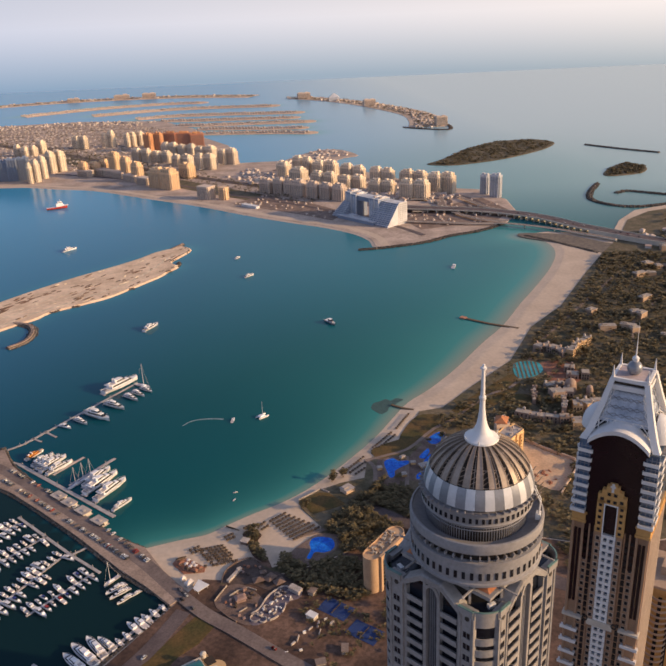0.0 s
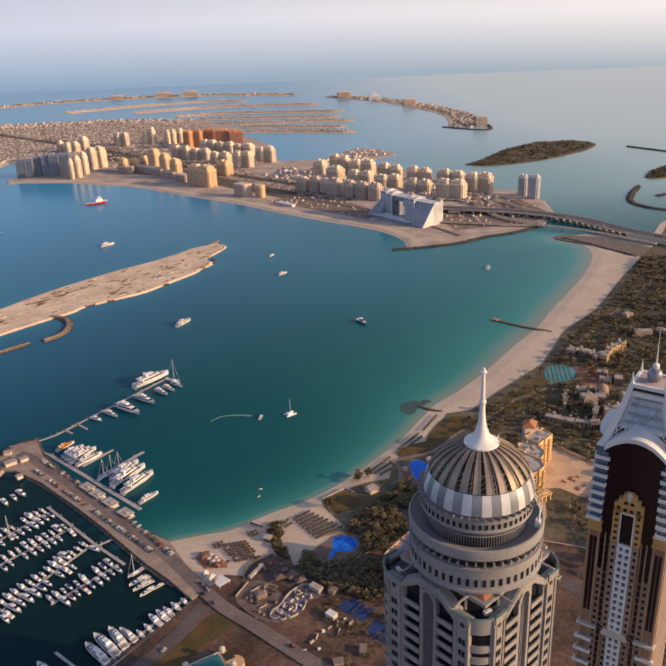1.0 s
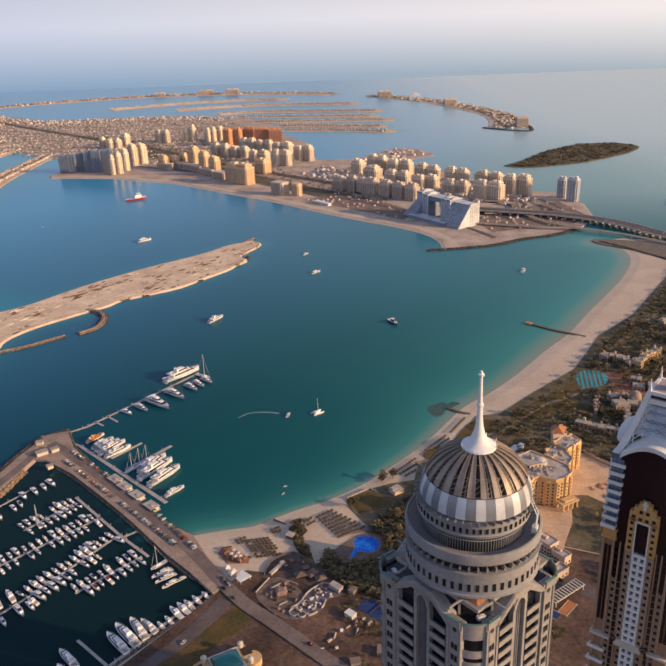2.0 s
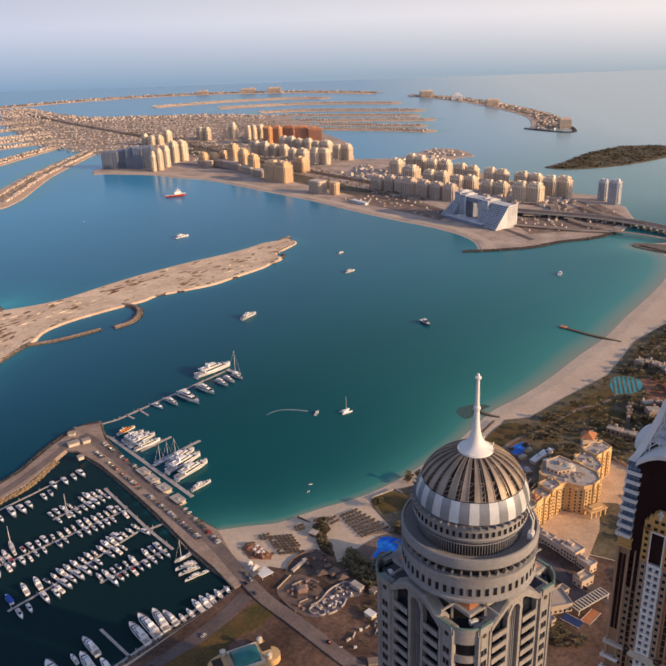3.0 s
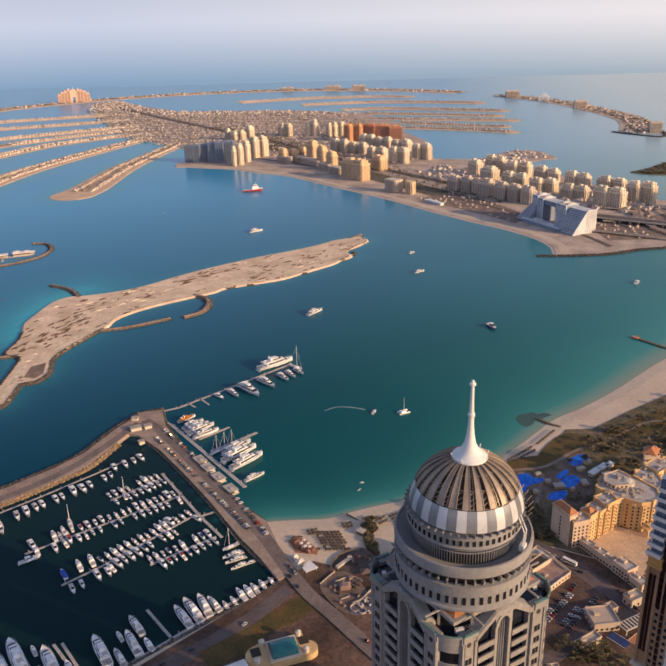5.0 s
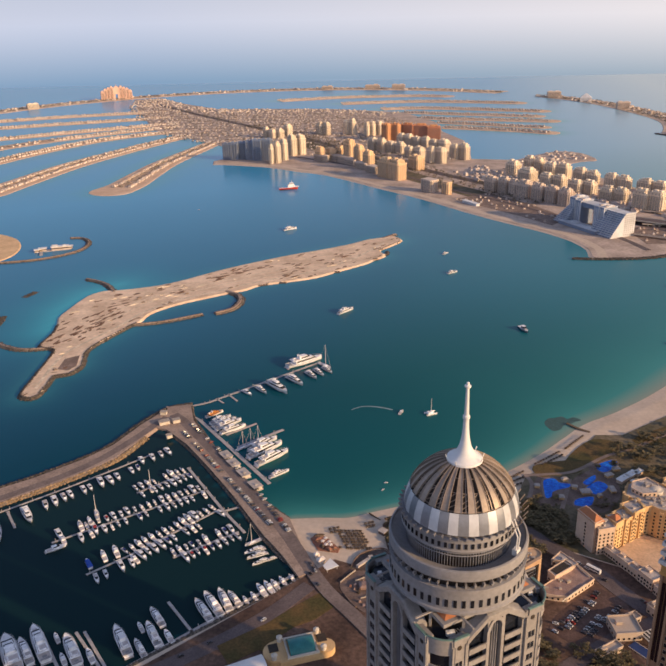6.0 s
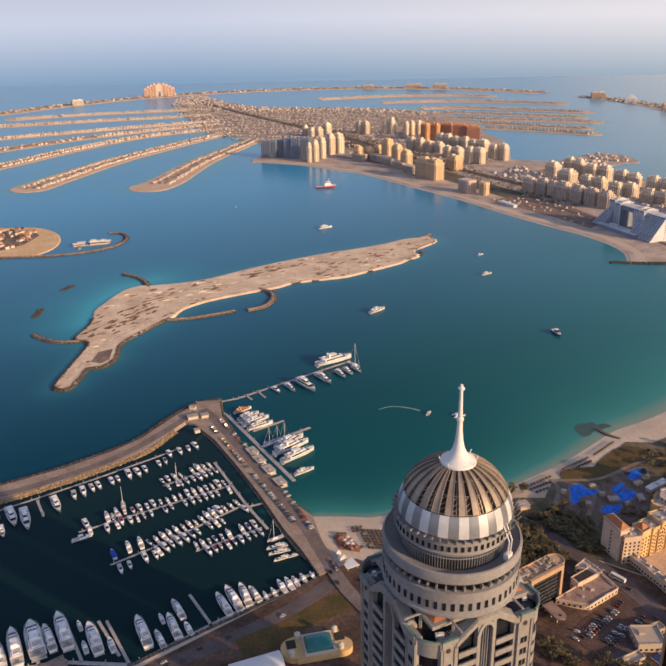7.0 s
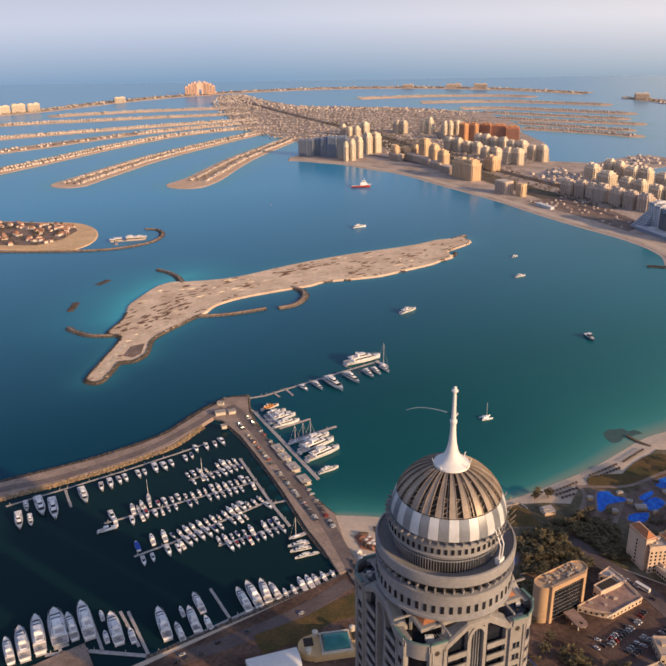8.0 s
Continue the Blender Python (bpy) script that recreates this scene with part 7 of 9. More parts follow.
for x, w, h in ((-36, 15, 47), (-20, 14, 44), (30, 12, 43), (44, 11, 43)):
    part("tower", Geo().box(x, 24, 0, w, 30, h), "apartment_blue", viceroy)
    part("corner_fin", Geo().box(x - w / 2, 9, 0, 1.0, 1.6, h + 1).box(x + w / 2, 9, 0, 1.0, 1.6, h + 1), "apartment_white", viceroy)
    part("roof_plant", Geo().box(x, 20, h + 0.9, w * 0.5, 8, 2.0).box(x + 2, 32, h + 0.9, 4, 5, 1.4), "apartment_mauve", viceroy)
    part("tower_cap", Geo().box(x, 24, h, w + 1, 31, 0.9).box(x, 26, h + 0.9, w * 0.6, 12, 2.6), "apartment_white", viceroy)
    strip_me = mesh_of("window_strip", Geo().box(0, 8.9, 2, 2.0, 0.3, h - 5), "apartment_white")
    for i in range(3):
        part("window_strip", strip_me, None, viceroy, at=pose(x - w / 3 + i * w / 3, 0, 0))
part("sky_bridge", Geo().box(5, 24, 34, 38, 24, 8), "apartment_blue", viceroy)
part("bridge_cap", Geo().box(5, 24, 42, 38, 25, 0.8), "apartment_white", viceroy)
part("court_wall", Geo().box(9, 36, 0, 22, 3, 33.5), "apartment_gold", viceroy, "yellow lit court wall behind the opening")
part("podium", Geo().box(10, -6, 0, 100, 22, 6), "apartment_blue", viceroy)
part("podium_roof", Geo().box(10, -6, 6, 102, 24, 0.6).box(-8, -4, 6.6, 16, 10, 3).box(30, -6, 6.6, 20, 8, 2), "apartment_white", viceroy)

# hotel on the outer crescent
far_hotel = thing("crescent_hotel", "huge pink arched resort hotel on the outer crescent", "hotel", pose(-2262, 3775, 1.2, 0, 0, 38))
for s in (-1, 1):
    for x, h in ((24, 62), (40, 56), (56, 50), (72, 40)):
        part("wing", Geo().box(s * x, 0, 0, 15, 24, h).box(s * x, 0, h, 8, 12, 5), "hotel_pink", far_hotel)
        for i in (-1, 0, 1):
            part("window_strip", Geo().box(s * x + i * 4, -12.1, 3, 1.6, 0.3, h - 8), "dark_glass", far_hotel)
part("arch_span", Geo().box(0, 0, 26, 36, 20, 32).box(0, 0, 58, 20, 14, 6).box(-12, 0, 0, 10, 20, 26).box(12, 0, 0, 10, 20, 26), "hotel_pink", far_hotel)
part("spire", Geo().box(0, 0, 64, 5, 5, 10, 0, 0.2), "hotel_pink", far_hotel)
for x, y, w, h in [(-2640, 2745, 60, 30), (-2600, 2800, 55, 34), (-2560, 2850, 50, 32), (-2430, 3300, 50, 22)]:
    apartment(x, y, w, 26, h, "apartment_cream", "long cream hotel on the outer crescent", "crescent hotels", 50)
for x, y, w, h in [(-1050, 4440, 80, 20), (-900, 4430, 70, 24), (-60, 4010, 60, 26), (230, 3540, 50, 26), (430, 2800, 40, 30), (-1300, 4400, 60, 16)]:
    apartment(x, y, w, 24, h, "apartment_mauve", "hazy resort buildings on the outer crescent", "crescent hotels", 10)
pyr = thing("white_resort", "small white pyramid-roofed resort on the crescent", "resort", pose(85, 3830, 1.2))
part("wall", Geo().box(0, 0, 0, 50, 30, 16), "apartment_white", pyr)
part("roof", Geo().box(0, 0, 16, 50, 30, 18, 0, 0.1), "apartment_white", pyr)

# bridge from the trunk to the mainland
deck_line = smooth_line([(150, 1560), (230, 1530), (300, 1505), (371, 1460), (419, 1408), (455, 1348), (496, 1296), (535, 1250), (600, 1190), (720, 1090), (900, 970)], 5)
bridge = thing("road_bridge", "low concrete road bridge on many piers", "bridge", pose(0, 0, 0))
part("deck", Geo().prism(strip(deck_line, 13), 7.0, 8.6), "paving", bridge)
part("abutment", Geo().prism(strip(deck_line[27:], 12.6), 0, 7.2), "cream_stone", bridge, "beige retaining wall of the bridge approach")
part("carriageway", Geo().prism(strip(deck_line, 11), 8.6, 8.66), "asphalt", bridge)
for s in (-1, 1):
    edge = strip(deck_line, 13.2)
    side = edge[:len(deck_line)] if s > 0 else edge[len(deck_line):][::-1]
    part("parapet", Geo().prism(strip(side, 0.3), 7.2, 9.8), "cream_stone", bridge)
for k in range(4, len(deck_line) - 12, 1):
    p, q = Vector(deck_line[k]), Vector(deck_line[k + 1])
    r = math.degrees(math.atan2(q.y - p.y, q.x - p.x))
    part("pier", Geo().box(p.x, p.y, -2, 2.4, 20, 9.2, r), "cream_stone", bridge)
ground_piece("spit", smooth_line([(344, 1320), (352, 1342), (420, 1322), (470, 1262), (520, 1200), (470, 1190), (420, 1230), (385, 1280)], 3, True), -2, 1.36, "rock", "rocky spit with a road under the bridge", "spit")
JUNCTION = [("road_loop", [(232, 1570), (262, 1590), (268, 1630), (240, 1650), (205, 1640)], 4.5, 1.9), ("road_trunk", [(230, 1500), (150, 1570), (40, 1690), (-120, 1850), (-300, 2010), (-560, 2260), (-800, 2520), (-1100, 2790), (-1500, 3150), (-2000, 3640)], 13, 1.6),
            ("road_shore", [(180, 1360), (140, 1430), (60, 1540), (-60, 1660), (-200, 1780), (-360, 1940), (-560, 2080), (-720, 2170)], 5, 1.7), ("road_north", [(300, 1490), (330, 1560), (300, 1660), (200, 1740), (60, 1900), (-120, 2080)], 6, 1.65)]
for name, line, w, z in JUNCTION:
    ground_piece(name, strip(smooth_line(line, 5), w), z - 0.6, z, "asphalt", "grey-brown road across the palm trunk", "road")
# curved slip roads on piers at the root of the trunk
for line in ([(180, 1529), (213, 1533), (238, 1560), (243, 1600), (225, 1630), (190, 1640)], [(254, 1640), (250, 1560), (262, 1500), (300, 1440), (345, 1420)], [(130, 1462), (200, 1440), (270, 1416), (330, 1404), (390, 1366), (440, 1318), (490, 1262)], [(291, 1650), (326, 1545), (369, 1481), (396, 1440), (440, 1370)]):
    pts = smooth_line(line, 5)
    ramp = thing("slip_road", "pale curved slip road raised on piers", "bridge", group="slip roads")
    part("deck", Geo().prism(strip(pts, 4.2), 4.6, 5.6), "cream_stone", ramp)
    part("carriageway", Geo().prism(strip(pts, 3.5), 5.6, 5.66), "paving", ramp)
    for p in pts[2::4]:
        part("pier", Geo().box(p[0], p[1], 0.5, 2, 2, 4.2), "cream_stone", ramp)
ground_piece("trunk_planting", strip(smooth_line([(-40, 1640), (-160, 1760), (-330, 1930), (-560, 2180), (-820, 2470)], 4), 30, 34), 0.8, 1.42, "park_ground", "dark planted belt along the trunk road", "park")
ground_piece("building_site", [(-190, 1690), (-40, 1560), (20, 1500), (50, 1560), (-20, 1660), (-130, 1770)], 0.8, 1.46, "site_ground", "brown building site on the trunk", "building site")
ground_piece("interchange", [(180, 1400), (330, 1440), (370, 1520), (340, 1640), (220, 1560), (150, 1500)], 0.8, 1.44, "site_ground", "bare brown ground round the interchange", "building site")
shore = TRUNK[:35]
rows = [[(*p, z) for p in shifted(shore, d)] for d, z in ((7, -0.3), (0, 1.0), (-16, 1.34), (-24, 1.34))]
tagged(part("palm_beach", Geo().loft(rows[::-1]), "sand", smooth=60), "pale sand beach along the palm trunk", "beach", kind="structure")
shed = thing("beach_pavilion", "long white flat-roofed pavilion at the beach", "building", pose(-150, 1650, 1.2, 0, 0, -45))
part("wall", Geo().box(0, 0, 0, 48, 9, 4.5), "apartment_white", shed)
part("roof", Geo().box(0, 0, 4.5, 50, 11, 0.7), "white_paint", shed)

# rows of villas on the fronds and low houses on the trunk
island_mat("villa_walls", (0.72, 0.65, 0.60), (0.52, 0.45, 0.40), 0.85, 0.15)
island_mat("villa_roofs", (0.36, 0.25, 0.20), (0.58, 0.50, 0.45), 0.85, 0.2)
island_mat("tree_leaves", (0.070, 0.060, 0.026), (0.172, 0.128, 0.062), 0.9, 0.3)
# paler than tree_leaves: distance haze is put into this colour
island_mat("hazed_scrub", (0.17, 0.155, 0.12), (0.29, 0.245, 0.19), 0.95, 0.3)


def villa_rows(places, seed, name, label, size=1.0, roof="villa_roofs"):
    """Small hipped villas: walls as one mesh, roofs as another under one thing."""
    r = random.Random(seed)
    walls, roofs = Geo(), Geo()
    for x, y, a in places:
        w, d, h = r.uniform(7, 12) * size, r.uniform(6.5, 9.5) * size, r.uniform(3.5, 6) * size
        walls.box(x, y, 0.8, w, d, h, a)
        if r.random() < 0.4:
            roofs.box(x, y, 0.8 + h, w + 0.8, d + 0.8, 0.7, a)
        else:
            roofs.box(x, y, 0.8 + h, w + 1.2, d + 1.2, 2.6, a, 0.25)
    t = thing(name, label, "villas", kind="stuff")
    part("villa_wall", walls, "villa_walls", t)
    part("villa_roof", roofs, roof, t)


def clump(geo, x, y, z, r, h, rng_, leaves=10):
    """A loose bush or far crown: a spray of bent leaf blades."""
    for _ in range(leaves):
        a, e = rng_.uniform(0, 2 * math.pi), rng_.uniform(-0.1, 1.3)
        q = rng_.uniform(0.35, 1.0)
        px, py, pz = x + r * q * math.cos(a) * math.cos(e), y + r * q * math.sin(a) * math.cos(e), z + h * (0.35 + 0.65 * q * math.sin(e))
        s = r * rng_.uniform(0.35, 0.6)
        b = a + rng_.uniform(-1, 1)
        ux, uy = math.cos(b) * s, math.sin(b) * s
        vz = s * rng_.uniform(0.2, 0.8)
        geo.add([(px - ux, py - uy, pz - vz * 0.4), (px + uy * 0.6, py - ux * 0.6, pz - vz * 0.1), (px + ux, py + uy, pz + vz * 0.2), (px - uy * 0.6, py + ux * 0.6, pz + vz * 0.5)], [(0, 1, 2), (0, 2, 3)])


for i, (line, a, b) in enumerate(FROND_LINES):
    places, scrub, r = [], Geo(), random.Random(100 + i)
    dist = 0.0
    for k in range(len(line) - 1):
        p, q = Vector(line[k]), Vector(line[k + 1])
        d = (q - p).normalized()
        n = Vector((-d.y, d.x))
        u = k / (len(line) - 1)
        w = (a + (b - a) * u) * 0.42
        length = (q - p).length
        s = 0.0
        while s < length and not (i == 0 and u > 0.86):
            for side in (-1, 1):
                if r.random() < 0.93 and not (i == 3 and u > 0.42 and r.random() < 0.75):
                    c = p + d * s + n * side * (w + r.uniform(-2, 2))
                    places.append((c.x, c.y, math.degrees(math.atan2(d.y, d.x)) + r.uniform(-6, 6)))
                c = p + d * (s + r.uniform(0, 9)) + n * r.uniform(-1, 1) * w
                clump(scrub, c.x, c.y, 0.9, r.uniform(2.5, 5), r.uniform(3, 5), r, 6)
                c = p + d * (s + r.uniform(0, 9)) + n * r.uniform(-1, 1) * w
                clump(scrub, c.x, c.y, 0.9, r.uniform(2.5, 5), r.uniform(2, 4), r, 6)
            s += 11.5
    if places:
        villa_rows(places, 200 + i, "frond_villas", "close rows of sandy tiled villas along a frond", 0.75)
    tagged(part("frond_shrubs", scrub, "hazed_scrub"), "garden shrubs between the villas, paled like haze", "shrubs", kind="stuff")

TRUNK_LOW = [(-300, 2060), (-600, 2200), (-900, 2180), (-1000, 2330), (-1300, 2480), (-1450, 2750), (-1700, 3000), (-1950, 3350), (-1800, 3400), (-1450, 3200), (-1000, 3300), (-700, 3200), (-520, 2980), (-470, 2700), (-420, 2450), (-240, 2300)]
r = random.Random(77)
TRUNK_BELT = strip(smooth_line(JUNCTION[1][1], 3), 30)
TRUNK_END = [(-1950, 3350), (-2120, 3730), (-2030, 3810), (-1750, 3540), (-1500, 3350), (-1000, 3400), (-660, 3310), (-700, 3200), (-1000, 3300), (-1450, 3200), (-1800, 3400)]
villa_rows([(x, y, -38 + r.choice((0, 90)) + r.uniform(-8, 8)) for x, y in scatter(TRUNK_END, 420, 35)], 36, "trunk_houses", "hazy low houses at the far end of the trunk", 0.7)
streets, bands, y = [], [], 2070.0
while y < 3420:
    x = -1960.0
    while x < -230:
        q = (x + r.uniform(-2, 2), y + 14 * math.sin(x / 170) + r.uniform(-2, 2))
        if r.random() < 0.66 and inside(q, TRUNK_LOW) and not inside(q, TRUNK_BELT):
            streets.append((*q, 5 * math.cos(x / 170) + r.uniform(-5, 5)))
        x += r.choice((12.0, 13.5, 15.0, 21.0))
    y += (16.0, 52.0)[len(bands) % 2]
    bands.append(y)
villa_rows(streets, 6, "trunk_houses", "dense streets of low sandy houses on the palm trunk", 0.6)
sc, rr = Geo(), random.Random(78)
for x, y in scatter(TRUNK_LOW, 4200, 79) + scatter(TRUNK_END, 500, 80):
    clump(sc, x, y, 1, rr.uniform(3, 6), rr.uniform(2, 4), rr, 6)
tagged(part("trunk_shrubs", sc, "hazed_scrub"), "trees between low houses, paled like haze", "shrubs", kind="stuff")
villa_rows([(x, y, -38 + r.uniform(-8, 8)) for x, y in scatter([(-60, 1950), (60, 1900), (240, 1720), (300, 1640), (230, 1600), (20, 1760), (-150, 1880), (-240, 2000), (-180, 2100)], 240, 8)], 9, "trunk_houses", "low service buildings between apartment blocks")
villa_rows([(x, y, r.uniform(0, 90)) for x, y in scatter([(-90, 2190), (-40, 2295), (4, 2365), (60, 2345), (90, 2260), (40, 2240), (0, 2130)], 60, 33)], 34, "harbour_houses", "low pale houses on a curved harbour arm", 0.9)
villa_rows([(x, y, r.uniform(0, 90)) for x, y in scatter([(180, 1400), (330, 1440), (370, 1520), (340, 1640), (220, 1560), (150, 1500)], 50, 12)], 13, "works_sheds", "low sheds and stored goods round the interchange", 0.4)
villa_rows([(x, y, r.uniform(0, 90)) for x, y in scatter([(-190, 1690), (-40, 1560), (20, 1500), (50, 1560), (-20, 1660), (-130, 1770)], 40, 14)], 15, "works_sheds", "low sheds and stored goods on a building site", 0.4)
villa_rows([(x, y, r.uniform(0, 90)) for x, y in scatter([(500, 1230), (560, 1190), (700, 1090), (900, 960), (900, 1120), (640, 1330), (560, 1330)], 110, 16)], 17, "roadside_houses", "pale low houses beside the bridge approach", 1.0)
for line, seed in ((CRESCENT, 31), (CRESCENT_EAST, 32)):
    r = random.Random(seed)
    pl, sc = [], Geo()
    for k in range(len(line) - 1):
        p, q = Vector(line[k]), Vector(line[k + 1])
        for _ in range(5):
            c = p.lerp(q, r.random()) + Vector((r.uniform(-40, 40), r.uniform(-40, 40)))
            pl.append((c.x, c.y, r.uniform(0, 90)))
        for _ in range(26):
            c = p.lerp(q, r.random()) + Vector((r.uniform(-44, 44), r.uniform(-44, 44)))
            clump(sc, c.x, c.y, 1, r.uniform(4, 8), r.uniform(3, 6), r, 7)
    villa_rows(pl, seed, "crescent_houses", "scattered pale houses along the crescent")
    tagged(part("crescent_planting", sc, "hazed_scrub"), "dark hazy planting on the crescent", "shrubs", kind="stuff")

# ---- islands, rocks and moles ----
# copy of the boulders with the inner slope's golden sunlight in its colour
island_mat("sun_tint_boulders", (0.21, 0.145, 0.085), (0.36, 0.255, 0.155), 0.95, 0.25)
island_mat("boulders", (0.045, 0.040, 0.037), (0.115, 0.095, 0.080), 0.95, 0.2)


def rock_mole(line, w, name, label, size=2.0, step=1.6, z=0.6, seed=1, stone="boulders"):
    """A mound of dumped boulders along a line: one core and the stones heaped on it."""
    r = random.Random(seed)
    t = thing(name, label, "breakwater", kind="structure")
    pts = smooth_line(line, 6)
    part("core", Geo().prism(strip(pts, w * 0.7), -2.5, z * 0.7, 2.0), "rock", t)
    if w > 4:
        part("crest", Geo().prism(strip(pts, w * 0.34), 0.2, z + 0.55), "quay_top", t, "pale flat crest")
    g = Geo()
    for k in range(len(pts) - 1):
        p, q = Vector(pts[k]), Vector(pts[k + 1])
        n = max(1, int((q - p).length / step))
        nn = Vector((-(q - p).y, (q - p).x)).normalized()
        for i in range(n):
            for off in [-1, -0.5, 0, 0.5, 1] if w > 2 else [-0.6, 0.4]:
                c = p.lerp(q, (i + r.random()) / n) + nn * (off + r.uniform(-0.2, 0.2)) * w
                s = size * r.uniform(0.6, 1.2)
                g.box(c.x, c.y, z * (1 - abs(off)) - s * 0.35, s, s * r.uniform(0.7, 1.2), s * 0.8, r.uniform(0, 90), r.uniform(0.5, 0.8))
    tagged(part("boulders", g, stone, t), kind="stuff")


rock_mole([(-586, 963), (-609, 987), (-634, 1002), (-662, 1010)], 5, "rock_mole", "curved dark boulder mole off the sand island", 1.8, 1.7, 2.2, 1)
rock_mole([(-545, 757), (-563, 748), (-585, 742), (-614, 748), (-626, 754)], 4.5, "rock_mole", "curved dark boulder mole off the sand island", 1.8, 1.7, 2.0, 2)
rock_mole([(-417, 908), (-449, 875), (-470, 860), (-490, 850)], 4.5, "rock_mole", "long dark boulder mole beside the sand island", 1.8, 1.7, 2.0, 3)
rock_mole([(-424, 1004), (-401, 993), (-387, 968), (-386, 936), (-401, 915)], 6, "rock_mole", "hooked dark boulder mole off the sand island", 1.8, 1.7, 2.4, 4)
rock_mole([(60, 1287), (104, 1293), (177, 1316), (226, 1350), (284, 1375), (336, 1418)], 4, "rock_groyne", "dark stone groyne at the root of the palm", 3, 2.4, 1.5, 5)
rock_mole([(352, 1326), (384, 1290), (410, 1250), (440, 1205)], 4, "rock_groyne", "stone edging beside the beach end", 3, 2.4, 1.4, 6)
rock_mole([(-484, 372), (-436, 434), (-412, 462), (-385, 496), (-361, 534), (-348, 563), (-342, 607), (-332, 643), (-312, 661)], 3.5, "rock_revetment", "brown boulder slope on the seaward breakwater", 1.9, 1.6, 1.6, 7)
rock_mole([(-468, 352), (-415, 418), (-386, 453), (-360, 488), (-341, 519), (-328, 544), (-323, 584)], 2.6, "rock_revetment", "boulder slope inside the breakwater, tinted tan as if sunlit", 2.0, 1.6, 1.7, 8, "sun_tint_boulders")
rock_mole([(-310, 656), (-292, 627), (-250, 582), (-224, 557), (-199, 533), (-171, 511), (-147, 496)], 1.8, "rock_revetment", "boulder slope along the quay", 2.0, 1.6, 1.5, 9)
rock_mole([(-308, 600), (-276, 578), (-239, 546), (-201, 511), (-160, 470), (-136, 449), (-116, 432), (-137, 400), (-156, 373), (-178, 343), (-199, 313)], 1.6, "rock_revetment", "dark stone edge of the marina basin", 1.6, 1.6, 1.2, 10)
rock_mole([(-268, 1342), (-260, 1358), (-252, 1376)], 5, "rock_mole", "dark boulder spur at the island tip", 1.8, 1.7, 2.0, 24)
rock_mole([(-264, 1210), (-250, 1224), (-239, 1246), (-242, 1262)], 3.2, "rock_mole", "dark boulder spur at the island tip", 1.8, 1.7, 1.6, 25)
rock_mole([(-258, 1262), (-248, 1292), (-234, 1330), (-246, 1352)], 2.4, "rock_edge", "dark boulder edge at the island tip", 1.8, 1.7, 1.7, 26)
rock_mole([(-390, 1041), (-381, 1046), (-376, 1056)], 2.2, "rock_groyne", "short dark groyne on the island beach", 1.6, 1.6, 1.4, 27)
rock_mole([(-362, 1062), (-352, 1064)], 2.2, "rock_groyne", "short dark groyne on the island beach", 1.6, 1.6, 1.4, 28)
rock_mole([(-300, 1128), (-288, 1134)], 3.0, "rock_groyne", "short dark groyne on the island beach", 1.8, 1.6, 1.4, 29)
rock_mole(ISLE[54:108], 3.0, "rock_edge", "dark boulder edge of the sand island", 2.0, 1.9, 2.0, 11)
rock_mole([(-705, 914), (-703, 941)], 4, "rock_shoal", "low rock shoal awash near the island", 2, 1.8, 0.2, 12)
rock_mole([(-667, 806), (-682, 839)], 4, "rock_shoal", "low rock shoal awash near the island", 2, 1.8, 0.2, 13)
mat("reef", (0.050, 0.105, 0.095), 0.6, size=4, grain=1, fine=0.4)
ground_piece("reef", smooth_line([(41, 708), (44, 719), (50, 722), (57, 727), (62, 723), (68, 728), (75, 724), (70, 719), (66, 714), (59, 708), (57, 701), (51, 695), (47, 697)], 4, True), -1, 0.04, "reef", "dark reef patch awash by the jetty", "reef")

# bare ridges and dug strips of the sand island
mat("damp_sand", (0.17, 0.12, 0.085), 0.95, size=8, grain=1.5, fine=0.3, tint=(0.25, 0.18, 0.125), bump=0.4)
mat("pale_ridge", (0.82, 0.67, 0.50), 0.95, size=8, grain=1.5, fine=0.2, tint=(0.50, 0.40, 0.29), bump=0.4)
r = random.Random(15)
spoil, ridge = Geo(), Geo()


for x, y in scatter(ISLE, 84, 16):
    a = 52 + r.uniform(-14, 14) if y > 900 else 35 + r.uniform(-14, 14)
    if r.random() < 0.30:
        heap(spoil, x, y, 2.0, r.uniform(5, 13), r.uniform(2, 7), r.uniform(0.3, 1.3), a, r)
        if r.random() < 0.5:
            heap(spoil, x + r.uniform(-12, 12), y + r.uniform(-12, 12), 2.0, r.uniform(4, 10), r.uniform(2, 5), r.uniform(0.3, 0.9), a, r)
    else:
        heap(ridge, x, y, 2.0, r.uniform(6, 18), r.uniform(2, 4), r.uniform(0.3, 1.0), a, r)
dug = Geo()
DUG = [(-550, 786, 5), (-541, 805, 4), (-533, 838, 7), (-540, 868, 4), (-551, 902, 5), (-549, 941, 2), (-519, 993, 3), (-490, 992, 3), (-463, 1063, 6), (-441, 1102, 6), (-405, 1131, 3), (-360, 1108, 3), (-349, 1141, 4), (-298, 1156, 2), (-571, 862, 2), (-310, 1215, 3), (-275, 1290, 2)]
CLUSTERS = [(x + r.gauss(0, 9), y + r.gauss(0, 12)) for x, y, n in DUG for _ in range(n * 2)] + scatter(ISLE, 24, 29)
